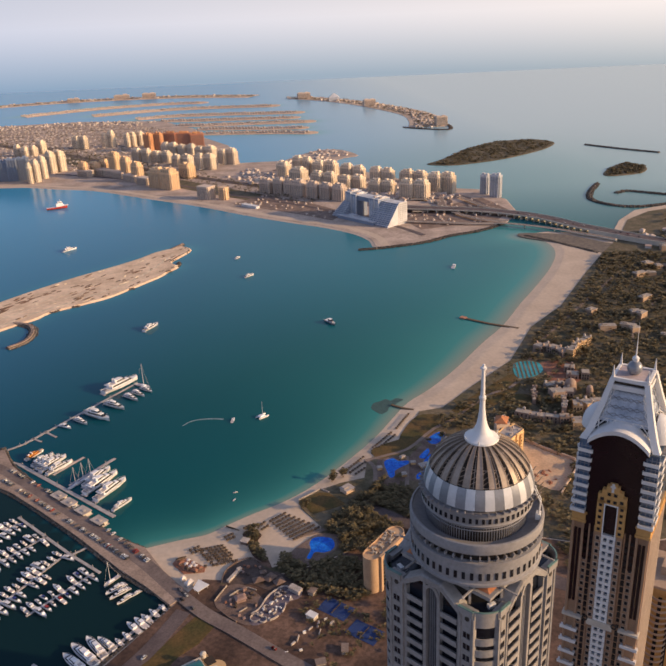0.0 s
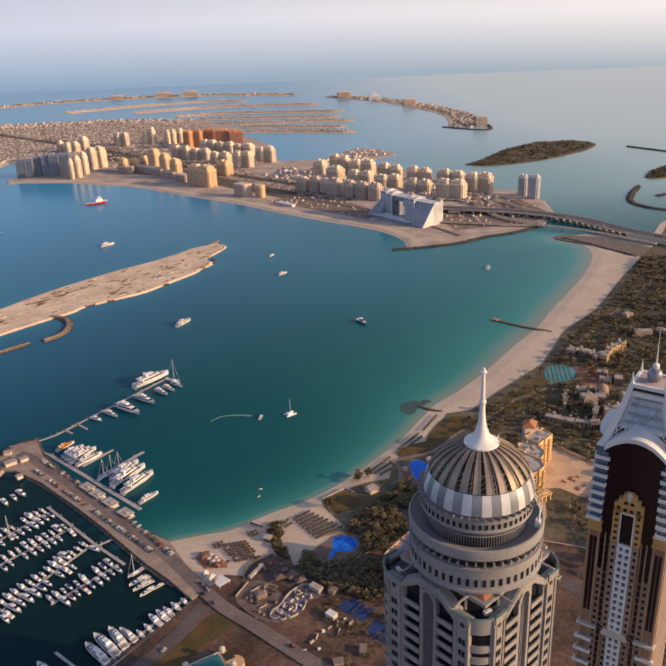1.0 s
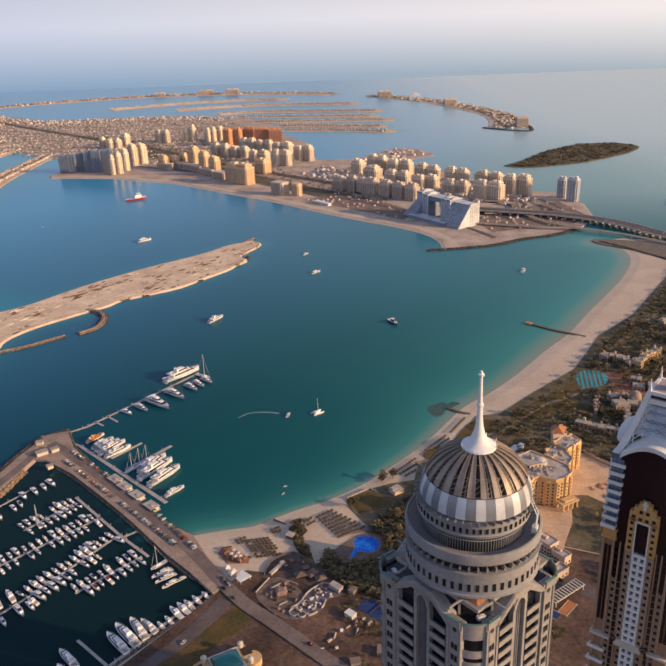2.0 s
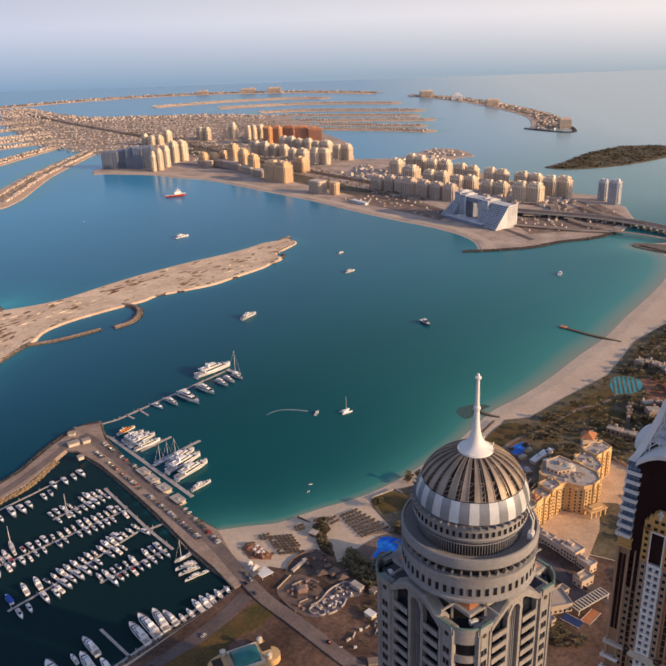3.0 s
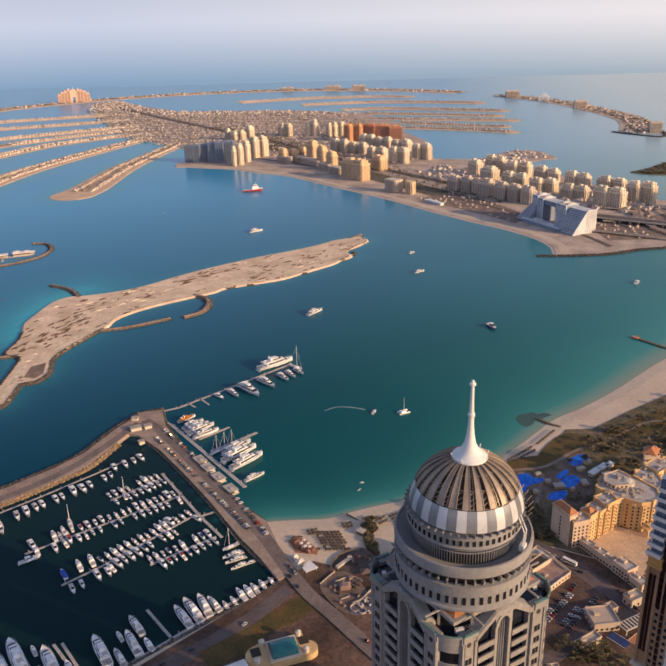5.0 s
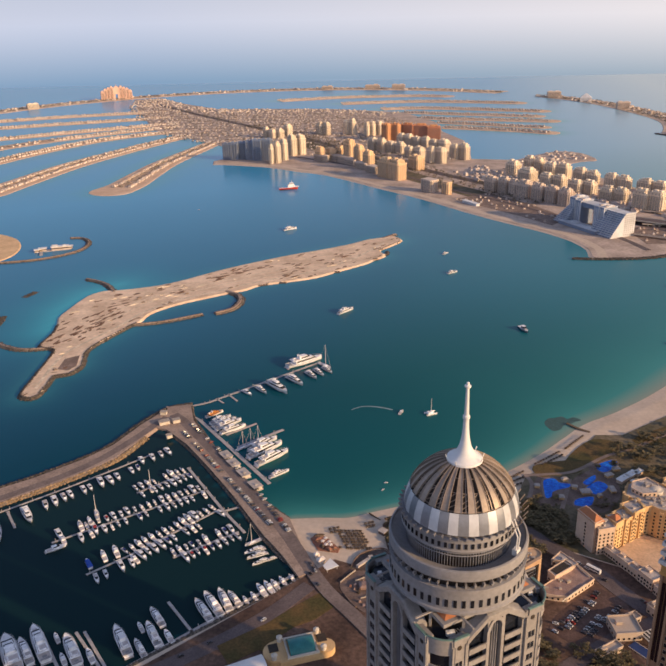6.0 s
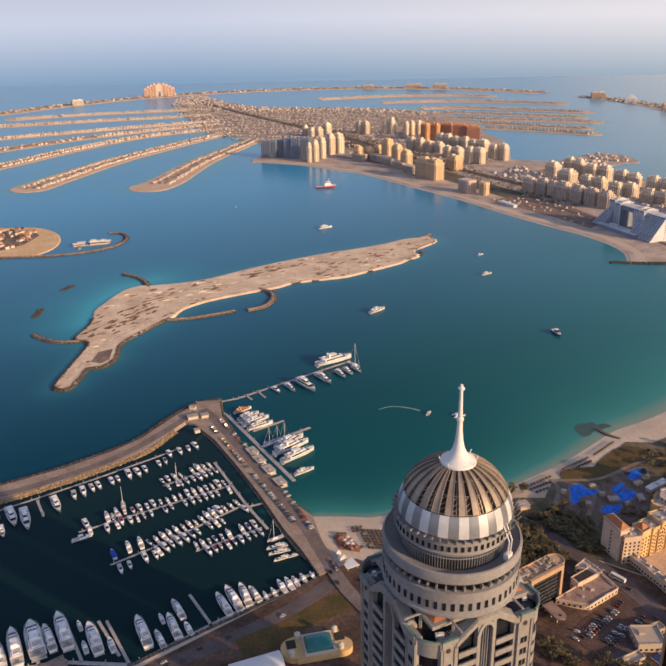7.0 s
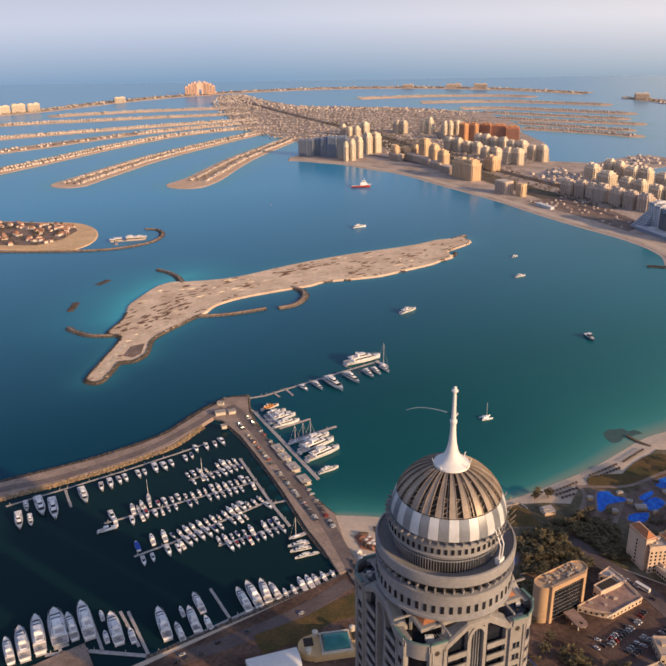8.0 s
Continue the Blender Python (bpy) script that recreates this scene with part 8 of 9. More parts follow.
for x, y in CLUSTERS:
    if not inside((x, y), ISLE):
        continue
    a, n = radians((52 if y > 900 else 80) + r.uniform(-14, 14)), r.randrange(6, 10)
    w, d = r.uniform(3.0, 11), r.uniform(1.0, 2.8)
    pts = []
    for i in range(n):
        e, q = 2 * math.pi * i / n, r.uniform(0.6, 1.2)
        u, v = w * q * math.cos(e), d * q * math.sin(e)
        pts.append((x + u * math.cos(a) - v * math.sin(a), y + u * math.sin(a) + v * math.cos(a)))
    dug.prism(pts, 1.5, 2.06 + r.uniform(0, 0.3))
tagged(part("dug_patches", dug, "dug_earth"), "dark brown dug patches on the sand island", "dug earth", kind="stuff")
tagged(part("spoil_heaps", spoil, "damp_sand"), "dark damp spoil heaps on the sand island", "spoil heap", kind="stuff")
tagged(part("sand_ridges", ridge, "pale_ridge"), "pale ridges of bulldozed sand", "sand ridge", kind="stuff")
track = smooth_line([(-494, 650), (-519, 735), (-513, 790), (-503, 846), (-499, 892), (-478, 948), (-436, 1000), (-402, 1046), (-340, 1110), (-290, 1190), (-258, 1310)], 5)
ground_piece("island_track", strip(track, 1.8), 1.6, 2.06, "pale_ridge", "pale sandy track along the island", "track")
for k, (d, w, m_) in enumerate(((22, 2.0, "pale_ridge"), (38, 1.8, "pale_ridge"))):
    ground_piece("island_rut_%d" % (k + 1), strip(shifted(track[13:-8], d), w * 0.5), 1.6, 2.06 + 0.008 * k, m_, "long scraped rut along the sand island", "track")
ground_piece("island_pond", [(-487, 700), (-485, 714), (-499, 742), (-510, 728), (-501, 700)], 1.6, 2.1, "site_ground", "brown damp hollow in the sand island", "hollow")

island_mat("resort_roofs", (0.36, 0.15, 0.085), (0.46, 0.25, 0.17), 0.85, 0.2)
# north-western resort island with its curved mole and restaurant on piles
RESORT = smooth_line([(-1300, 1150), (-1157, 1180), (-1067, 1199), (-997, 1219), (-940, 1200), (-896, 1158), (-872, 1113), (-868, 1074), (-884, 1052), (-996, 1018), (-1200, 950)], 4, True)
ground_piece("resort_island", RESORT, -2, 1.2, "orange_sand", "sandy resort island with gardens", "island", 6)
ground_piece("resort_garden", [(-1290, 1140), (-1150, 1178), (-1069, 1192), (-985, 1198), (-950, 1170), (-935, 1110), (-950, 1060), (-1010, 1040), (-1200, 970)], 0.8, 1.5, "site_ground", "planted middle of the resort island", "park")
rock_mole([(-1000, 1000), (-919, 1030), (-863, 1053), (-812, 1083), (-780, 1121), (-769, 1161), (-782, 1203), (-810, 1228), (-834, 1224)], 4.5, "rock_mole", "long curved stone mole round the resort bay", 1.9, 1.9, 2.0, 17)
club = thing("overwater_restaurant", "white and dark restaurant on a jetty over water", "restaurant", pose(-818, 1146, 0, 0, 0, 36))
part("platform", Geo().box(0, 0, 0.2, 62, 12, 1.0).box(-20, -13, 0.2, 5, 26, 1.0), "pontoon_wood", club)
for x in range(-28, 32, 8):
    part("pile", Geo().tube((x, -5, -2), (x, -5, 0.4), 0.4).tube((x, 5, -2), (x, 5, 0.4), 0.4), "pontoon_wood", club)
for x, y, w, d, h in ((12, 0, 28, 9, 5), (-17, 2, 12, 8, 4), (-27, -2, 6, 6, 3.4), (29, 1, 8, 7, 3.6)):
    wall = part("wall", Geo().box(x, y, 1.2, w, d, h), "apartment_mauve", club)
    part("window_band", Geo().box(x, y, 1.2 + h * 0.35, w + 0.2, d + 0.2, h * 0.35), "dark_glass", wall)
    part("roof", Geo().box(x, y, 1.2 + h, w + 3, d + 2, 0.8), "white_paint", club)
part("roof_terrace", Geo().box(4, 1, 7.0, 10, 6, 2.4).box(20, 0, 7.0, 6, 5, 1.6), "apartment_white", club)
villa_rows([(x, y, random.Random(int(x)).uniform(-30, 60)) for x, y in scatter([(-1290, 1140), (-1150, 1178), (-1069, 1192), (-985, 1198), (-950, 1170), (-935, 1110), (-950, 1060), (-1010, 1040), (-1200, 970)], 110, 18)], 19, "resort_villas", "orange-roofed resort villas among trees", 0.9, "resort_roofs")

# islands beyond the bridge
for name, pts in (("east_island", [(283, 2062), (341, 2034), (409, 2052), (485, 2090), (560, 2150), (640, 2230), (690, 2330), (640, 2400), (530, 2385), (470, 2330), (412, 2259), (328, 2117)]),
                  ("small_island", [(665, 1808), (692, 1880), (763, 1958), (790, 1900), (750, 1825)])):
    ground_piece(name, smooth_line(pts, 4, True), -2, 1.3, "park_ground", "low dark wooded island", "island", 5)
    sc, r = Geo(), random.Random(len(pts))
    for x, y in scatter(pts, 620 if len(pts) > 6 else 260, 23):
        clump(sc, x, y, 1, r.uniform(4, 7), r.uniform(2.5, 5), r, 8)
    tagged(part("island_woods", sc, "tree_leaves"), "dark low woods on a small island", "woods", kind="stuff")
rock_mole([(617, 1730), (575, 1650), (553, 1580), (575, 1523), (617, 1499), (680, 1510)], 5, "rock_mole", "stone mole of the small harbour", 4, 3, 1.6, 20)
rock_mole([(621, 1626), (653, 1640), (720, 1590), (820, 1560)], 5, "rock_mole", "stone mole of the small harbour", 4, 3, 1.6, 21)
rock_mole([(300, 2800), (346, 2752), (434, 2692), (458, 2766), (452, 2860)], 5, "rock_mole", "thin hooked mole at the crescent end", 4, 3, 1.4, 30)
rock_mole([(760, 2260), (830, 2160), (900, 2080)], 5, "rock_mole", "far hooked stone mole", 4, 3, 1.6, 22)

# ---- trees ----
mat("bark", (0.16, 0.11, 0.07), 0.95, size=1, grain=0.2, fine=0.25)


def palm_tree(m, h=7.0, seed=0):
    t = thing("palm_tree", "date palm with a drooping green-brown crown", "tree", m, "palms near the beach")
    part("trunk", Geo().tube((0, 0, 0), (0.3, 0.1, h), 0.32, 0.2, 6), "bark", t)
    g, r = Geo(), random.Random(seed)
    for k in range(16):
        a, up = radians(k * 22.5 + r.uniform(-8, 8)), r.uniform(0.0, 0.9)
        L = r.uniform(2.6, 3.4)
        rows = []
        for j in range(5):
            u = j / 4
            x = 0.3 + math.cos(a) * L * u
            y = 0.1 + math.sin(a) * L * u
            z = h + up * L * u - 1.6 * u * u * (1.1 - 0.4 * up) * L * 0.5
            w = 0.42 * math.sin(math.pi * (0.15 + 0.8 * u))
            rows.append([(x - math.sin(a) * w, y + math.cos(a) * w, z - 0.15), (x, y, z + 0.1), (x + math.sin(a) * w, y - math.cos(a) * w, z - 0.15)])
        g.loft(rows)
    part("crown", g, "tree_leaves", t)
    return t


def broad_tree(m, h=8.0, seed=0):
    t = thing("broadleaf_tree", "dusty dark green tree with a broken crown", "tree", m, "trees in the park")
    r = random.Random(seed)
    limbs = Geo().tube((0, 0, 0), (0.2, 0, h * 0.45), 0.4, 0.26, 6)
    for k in range(5):
        a = k * 1.26 + r.uniform(-0.3, 0.3)
        limbs.tube((0.2, 0, h * 0.4), (math.cos(a) * h * 0.28, math.sin(a) * h * 0.28, h * r.uniform(0.6, 0.8)), 0.2, 0.08, 5)
    part("trunk", limbs, "bark", t)
    g = Geo()
    for k in range(26):
        a, q, e = r.uniform(0, 6.28), r.uniform(0.2, 1), r.uniform(0, 1)
        clump(g, math.cos(a) * h * 0.42 * q, math.sin(a) * h * 0.42 * q, h * (0.38 + 0.35 * e * (1.1 - 0.5 * q)), h * 0.17, h * 0.17, r, 9)
    part("crown", g, "tree_leaves", t)
    return t


r = random.Random(40)
P_TREES = [palm_tree(pose(12, 520, 1.5), 7.5, 1), palm_tree(pose(16, 528, 1.5), 6.2, 2), palm_tree(pose(-1, 578, 1.5), 8.2, 3)]
for k, pts in enumerate([[(62, 640), (84, 684), (108, 682), (100, 656), (78, 634)], [(120, 692), (160, 735), (200, 770), (196, 730), (150, 690)], [(35, 623), (57, 638), (74, 641), (75, 624), (55, 613), (42, 608)], [(170, 690), (186, 720), (205, 716), (192, 690)]]):
    ground_piece("lawn_%d" % (k + 1), smooth_line(pts, 4, True), 1.0, 1.57 + 0.005 * k, "lawn", "olive green lawn behind the beach", "lawn")
B_TREES = [broad_tree(pose(10, 505, 1.5), 8, 4), broad_tree(pose(6, 512, 1.5), 6.5, 5), broad_tree(pose(14, 498, 1.5), 9.5, 6)]
CLEARINGS = [p for p, _ in POOLS] + [[(-31, 470), (-22, 464), (-7, 470), (1, 480), (4, 500), (-14, 505), (-26, 492), (-34, 482)], [(-28, 548), (-13, 560), (-5, 558), (9, 540), (-2, 535), (-19, 528)], [(0, 556), (8, 574), (22, 560), (12, 544)], [(40, 448), (60, 505), (90, 486), (72, 448)], [(-86, 449), (-82, 470), (-60, 478), (-30, 446), (-20, 432), (-36, 406), (-64, 404), (-88, 420)]]
GROVE = [(-40, 466), (-30, 468), (4, 484), (6, 506), (-4, 530), (4, 546), (38, 592), (66, 640), (90, 682), (112, 688), (108, 640), (70, 612), (50, 560), (36, 545), (24, 500), (-6, 474), (-30, 470)]
for x, y in scatter(GROVE, 150, 41):
    if shore_distance(np.array([(x, y)]), BEACH)[0] < 44 or (42 < x < 106 and 564 < y < 648 and r.random() < 0.8) or inside((x, y), [(-26, 545), (-14, 534), (6, 556), (46, 600), (78, 652), (92, 690), (70, 690), (20, 606)]) or any(inside((x, y), p) for p in CLEARINGS):
        continue
    copy_thing(r.choice(P_TREES if r.random() < 0.35 else B_TREES), pose(x, y, 1.45, 0, 0, r.uniform(0, 360)))
for poly, n in (([(20, 470), (60, 500), (36, 520), (0, 490)], 30), ([(60, 396), (110, 396), (100, 412), (62, 408)], 9), ([(-71, 508), (-64, 510), (-58, 502), (-66, 500)], 4), ([(-4, 574), (4, 584), (14, 578), (4, 572)], 5), ([(-31, 538), (-26, 546), (-22, 536)], 3), ([(150, 430), (190, 430), (190, 480), (160, 470)], 14),
                ([(30, 380), (70, 376), (60, 410), (30, 420)], 12)):
    for x, y in scatter(poly, n, int(poly[0][0]) + 200):
        copy_thing(r.choice(B_TREES), pose(x, y, 1.45, 0, 0, r.uniform(0, 360)))


KEEP_CLEAR = CLEARINGS + [[(-26, 545), (-14, 534), (6, 556), (46, 600), (78, 652), (92, 690), (70, 690), (20, 606)], [(150, 556), (184, 540), (212, 588), (176, 628), (160, 612)], [(198, 754), (238, 756), (241, 800), (200, 804)], [(-15, 419), (-12, 429), (7, 416), (-1, 406)], [(3, 398), (5, 412), (24, 399), (20, 391)], [(-25, 417), (-15, 418), (-12, 410), (-22, 408)], strip(smooth_line(ROADS[0][1], 3), 6), strip(smooth_line(ROADS[2][1], 3), 7), strip(smooth_line(ROADS[4][1], 3), 6)]


def wood(poly, n, seed, label, size=(2.6, 5.0), leaves=16):
    g, rr = Geo(), random.Random(seed)
    for x, y in scatter(poly, n, seed):
        if (40 < x < 108 and 562 < y < 692 and rr.random() < 0.85) or (150 < x < 206 and 690 < y < 770 and rr.random() < 0.7):
            continue
        if any(inside((x, y), q) for q in KEEP_CLEAR):
            continue
        if seed in (51, 52, 63) and shore_distance(np.array([(x, y)]), BEACH)[0] < 42:
            continue
        s = rr.uniform(*size)
        g.tube((x, y, 1), (x, y, 1 + s * 0.8), s * 0.06, s * 0.04, 4)
        clump(g, x, y, 1.2 + s * 0.3, s, s * 1.2, rr, leaves)
    return tagged(part("woodland", g, "tree_leaves"), label, "woods", kind="stuff")


wood([(92, 692), (118, 698), (158, 742), (214, 802), (264, 900), (322, 970), (400, 1108), (445, 1195), (560, 1190), (640, 1000), (420, 760), (330, 640), (180, 600), (120, 640)], 2600, 51, "dark dusty woodland of the beach resort gardens")
wood([(-8, 508), (40, 586), (68, 644), (110, 650), (70, 610), (50, 556), (64, 516), (30, 500), (0, 480)], 420, 52, "low dark shrubs of the hotel gardens", (1.8, 3.4))
wood([(400, 560), (900, 700), (1500, 1100), (1500, 1700), (900, 1540), (640, 1440), (560, 1260), (500, 800)], 2400, 53, "dusty woodland and gardens inland", (4, 8), 12)
wood([(-8, 506), (2, 540), (36, 594), (60, 566), (68, 545), (66, 530), (78, 534), (84, 528), (70, 516), (40, 498), (6, 478), (-6, 490)], 620, 63, "dense olive-brown shrubs and low trees of the gardens", (1.6, 3.2), 14)
wood([(100, 545), (104, 560), (108, 580), (96, 590), (74, 566), (72, 545), (90, 534)], 160, 64, "low hedges behind the hotel", (1.2, 2.4), 12)
wood([(160, 480), (400, 510), (400, 640), (260, 640), (170, 600)], 500, 54, "dark garden trees behind the hotel", (2.5, 4.5))
wood([(-1290, 1140), (-1150, 1178), (-1069, 1192), (-985, 1198), (-950, 1170), (-935, 1110), (-950, 1060), (-1010, 1040), (-1200, 970)], 230, 55, "garden trees of the resort island", (2.2, 4.5), 12)
wood([(-20, 1650), (-150, 1770), (-320, 1950), (-540, 2200), (-800, 2480), (-1150, 2790), (-1100, 2850), (-740, 2540), (-500, 2270), (-290, 2030), (-120, 1860), (10, 1730)], 900, 56, "street trees along the palm trunk", (2.5, 4.5), 8)
wood([(-45, 458), (-28, 442), (-10, 434), (10, 424), (24, 432), (20, 468), (-2, 470), (-30, 468), (-40, 480)], 330, 58, "dark garden trees beside the courts", (1.8, 3.4))
wood([(-24, 436), (-12, 432), (10, 420), (30, 396), (26, 386), (2, 392), (-22, 408), (-30, 420)], 110, 59, "dark hedges round the sports courts", (1.2, 2.2), 12)
wood([(-30, 390), (-8, 406), (30, 380), (34, 340), (0, 350), (-30, 372)], 26, 60, "scattered bushes and scrub on brown ground", (1.0, 2.8), 14)
wood([(40, 400), (60, 396), (118, 396), (116, 408), (70, 408), (44, 418)], 110, 61, "bushes round the parking ground", (1.4, 3.0), 12)
wood([(-72, 507), (-69, 510), (-65, 511), (-59, 505), (-61, 496), (-55, 483), (-51, 471), (-58, 472), (-64, 484), (-68, 497)], 80, 62, "brown bushes across the beach", (1.2, 2.4), 14)
wood([(-120, 300), (-60, 330), (-20, 360), (20, 330), (-40, 250), (-100, 250)], 60, 57, "scattered shrubs on brown ground", (1.5, 3))

# ---- beach furniture, tents, cars ----
mat("thatch", (0.085, 0.062, 0.048), 0.95, size=2, grain=0.3, fine=0.25, rnd=0.15)


def sunshade(m):
    t = thing("beach_sunshade", "brown thatched beach sunshade over loungers", "sunshade", m, "sunshades on the beach")
    part("canopy", Geo().box(0, 0, 1.3, 2.5, 2.0, 0.5, 0, 0.25).tube((0, 0, 0), (0, 0, 1.4), 0.08, n=5), "thatch", t)
    part("lounger", Geo().box(-0.6, 0, 0.3, 0.6, 1.9, 0.12).box(-0.6, 0.75, 0.42, 0.6, 0.4, 0.25).box(0.6, 0, 0.3, 0.6, 1.9, 0.12), "bark", t)
    return t


shade0 = sunshade(pose(-106, 486, 1.0))


def shade_grid(o, u, nu, v, nv, seed, gap=None):
    rr = random.Random(seed)
    for i in range(nu):
        for j in range(nv):
            if rr.random() < 0.06:
                continue
            x, y = o[0] + u[0] * i + v[0] * j, o[1] + u[1] * i + v[1] * j
            copy_thing(shade0, pose(x + rr.uniform(-0.3, 0.3), y + rr.uniform(-0.3, 0.3), 1.0, 0, 0, rr.uniform(-8, 8)))


def shade_row(a, b, step=2.5, seed=1):
    """Sunshades side by side in one straight row."""
    a, b = Vector(a), Vector(b)
    n, d = max(2, int((b - a).length / step)), b - a
    rr = random.Random(seed)
    for i in range(n):
        p = a + d * (i + 0.5) / n
        copy_thing(shade0, pose(p.x + rr.uniform(-0.15, 0.15), p.y + rr.uniform(-0.15, 0.15), 1.0, 0, 0, math.degrees(math.atan2(d.y, d.x)) + rr.uniform(-4, 4)))


shade_grid((-104, 489), (2.8, 0.7), 7, (2.1, -3.05), 7, 61)
for k, (a, b) in enumerate([((-112, 489), (-104, 494)), ((-110, 485.5), (-102, 490.5)), ((-87, 503), (-80, 508)), ((-85, 499.5), (-78, 504)), ((-73, 513), (-67, 518)), ((-62, 515), (-56, 521)), ((-59, 510.5), (-53, 516.5)),
                            ((8, 587), (28, 613)), ((13, 586), (29, 604)), ((18, 583), (28, 594)), ((36, 626), (57, 655)), ((42, 626), (60, 650)), ((61, 660), (77, 690))]):
    shade_row(a, b, 3.4 if k > 6 else 2.5, 80 + k)
for k in range(8):
    u = k / 7
    shade_row((-53 + 19 * u, 521 - 25 * u), (-40 + 27 * u, 532 - 21 * u), 2.7, 70 + k)
shade0.matrix_basis = pose(-97, 470, 1.0)
mat("straw_white", (0.80, 0.72, 0.66), 0.8, size=2, grain=0.3, fine=0.1)
tent = thing("white_canopy", "flat white canopy beside the beach road", "canopy")
part("canopy", Geo().prism([(-102, 443), (-98, 439), (-91, 446), (-99.5, 452.5)], 4.2, 4.6), "white_paint", tent)
for x, y in ((-101, 443.4), (-98, 440.4), (-92.4, 446), (-99.2, 451)):
    part("post", Geo().box(x, y, 1.4, 0.25, 0.25, 2.8), "white_paint", tent)
for x, y, w, d, h_ in ((-106, 451, 6, 4.5, 2.6), (-111, 456, 4, 3, 2.4)):
    tent2 = thing("white_marquee", "small white tent beside the beach road", "tent", pose(x, y, 1.4, 0, 0, 45), group="small tents by the road")
    part("canopy", Geo().box(0, 0, h_, w, d, 1.2, 0, 0.2), "straw_white", tent2)
    part("wall", Geo().box(0, 0, 0, w - 0.4, d - 0.4, h_), "straw_white", tent2)
bar = thing("beach_bar", "red-brown decked beach bar with thatched huts", "bar")
part("deck", Geo().prism([(-122, 475), (-119, 482), (-111, 480), (-97, 469), (-97, 464), (-112, 463)], 0.8, 1.5), "red_deck", bar)
for k, (x, y, w, d, rot) in enumerate([(-115, 474, 6, 3, 30), (-116, 479, 8, 1.6, 22), (-104, 465, 5, 3, -30), (-110, 467, 4, 3, -30), (-100, 467, 3, 2, 20)]):
    part("hut", Geo().box(x, y, 1.5, w * 0.8, d * 0.8, 1.6, rot), "plaza_brown", bar)
    part("hut_roof", Geo().box(x, y, 3.1, w, d, 0.9, rot, 0.35), "thatch" if k % 2 else "red_deck", bar)
for k, (x, y) in enumerate([(-110, 475.5), (-106, 472), (-104, 469), (-107.5, 468.5), (-111, 471.5)]):
    um = thing("parasol", "white star-shaped parasol on the bar deck", "parasol", pose(x, y, 1.5, 0, 0, 17 * k), group="parasols on the bar deck")
    rim = [((2.3 if i % 2 == 0 else 1.2) * math.cos(math.pi * i / 6), (2.3 if i % 2 == 0 else 1.2) * math.sin(math.pi * i / 6), 2.2 if i % 2 == 0 else 2.5) for i in range(12)]
    part("canopy", Geo().add(rim + [(0, 0, 3.0), (0, 0, 2.7)], [(i, (i + 1) % 12, 12) for i in range(12)] + [((i + 1) % 12, i, 13) for i in range(12)]), "straw_white", um)
    part("pole", Geo().tube((0, 0, 0), (0, 0, 2.8), 0.06, n=5), "bark", um)
kiosk = thing("beach_kiosk", "small pale-roofed beach kiosk", "kiosk", pose(-70, 496, 1.0, 0, 0, -25))
part("wall", Geo().box(0, 0, 0, 5.4, 5.0, 2.6), "plaza_brown", kiosk)
part("roof", Geo().box(0, 0, 2.6, 6.4, 6.0, 0.4), "roof_pale", kiosk)
fence = thing("beach_screen", "low dark timber screen at the waterline", "fence")
for k in range(5):
    part("panel", Geo().box(-87 + 2.2 * k + 1.1, 519 - 1.4 * k - 0.7, 0.3, 2.5, 0.5, 1.4, -32), "bark", fence)
hut = thing("beach_pavilion", "low sandy flat-roofed pavilion behind the beach", "pavilion", pose(10.5, 559, 1.4, 0, 0, 40))
part("wall", Geo().box(0, 0, 0, 9, 8, 3.2), "hotel_plaster", hut)
part("roof", Geo().box(0, 0, 3.2, 10, 9, 0.5).box(-1.5, 1, 3.7, 5, 4, 0.8), "roof_pale", hut)
ground_piece("lawn_5", [(-28, 548), (-13, 559), (-5, 557), (9, 540), (-2, 535), (-19, 528)], 1.0, 1.60, "lawn", "olive green lawn behind the beach", "lawn")
gw = thing("garden_wall", "low pale wall round a beach lawn", "wall")
for k, (ax, ay, bx, by) in enumerate([(-30, 549, -12, 563.5), (-12, 563.5, -5, 558)]):
    part("wall_piece", Geo().box((ax + bx) / 2, (ay + by) / 2, 1.0, math.hypot(bx - ax, by - ay), 0.5, 1.5, math.degrees(math.atan2(by - ay, bx - ax))), "roof_pale", gw)
yw = thing("yard_wall", "broken low pale wall across brown ground", "wall")
for k, (x, y) in enumerate([(-35, 382), (-31, 389), (-28, 393), (-24, 398), (-20, 401.5), (-15, 405), (-10, 409), (-6, 405), (-14, 398), (-26, 383)]):
    part("wall_piece", Geo().box(x, y, 1.4, 2.0 + 1.6 * (k % 3), 0.6 + 0.5 * (k % 2), 1.0 + 0.3 * (k % 4), 48 + 30 * (k % 3 - 1)), "roof_pale" if k % 3 else "white_paint", yw)
# low walls and terraces of the walled compound, and the white scrolled enclosure
plaza = thing("compound_walls", "low brown walls, terraces and canopies of a walled compound", "walls")
r = random.Random(66)


def wall_run(parent, pts, h, w, material, name="wall_piece", gap=0.0):
    """A low wall along a line, one piece for each stretch."""
    for (ax, ay), (bx, by) in zip(pts, pts[1:]):
        L = math.hypot(bx - ax, by - ay)
        if gap and r.random() < gap:
            continue
        part(name, Geo().box((ax + bx) / 2, (ay + by) / 2, 1.5, L + w * 0.4, w, h * r.uniform(0.85, 1.15), math.degrees(math.atan2(by - ay, bx - ax))), material, parent)


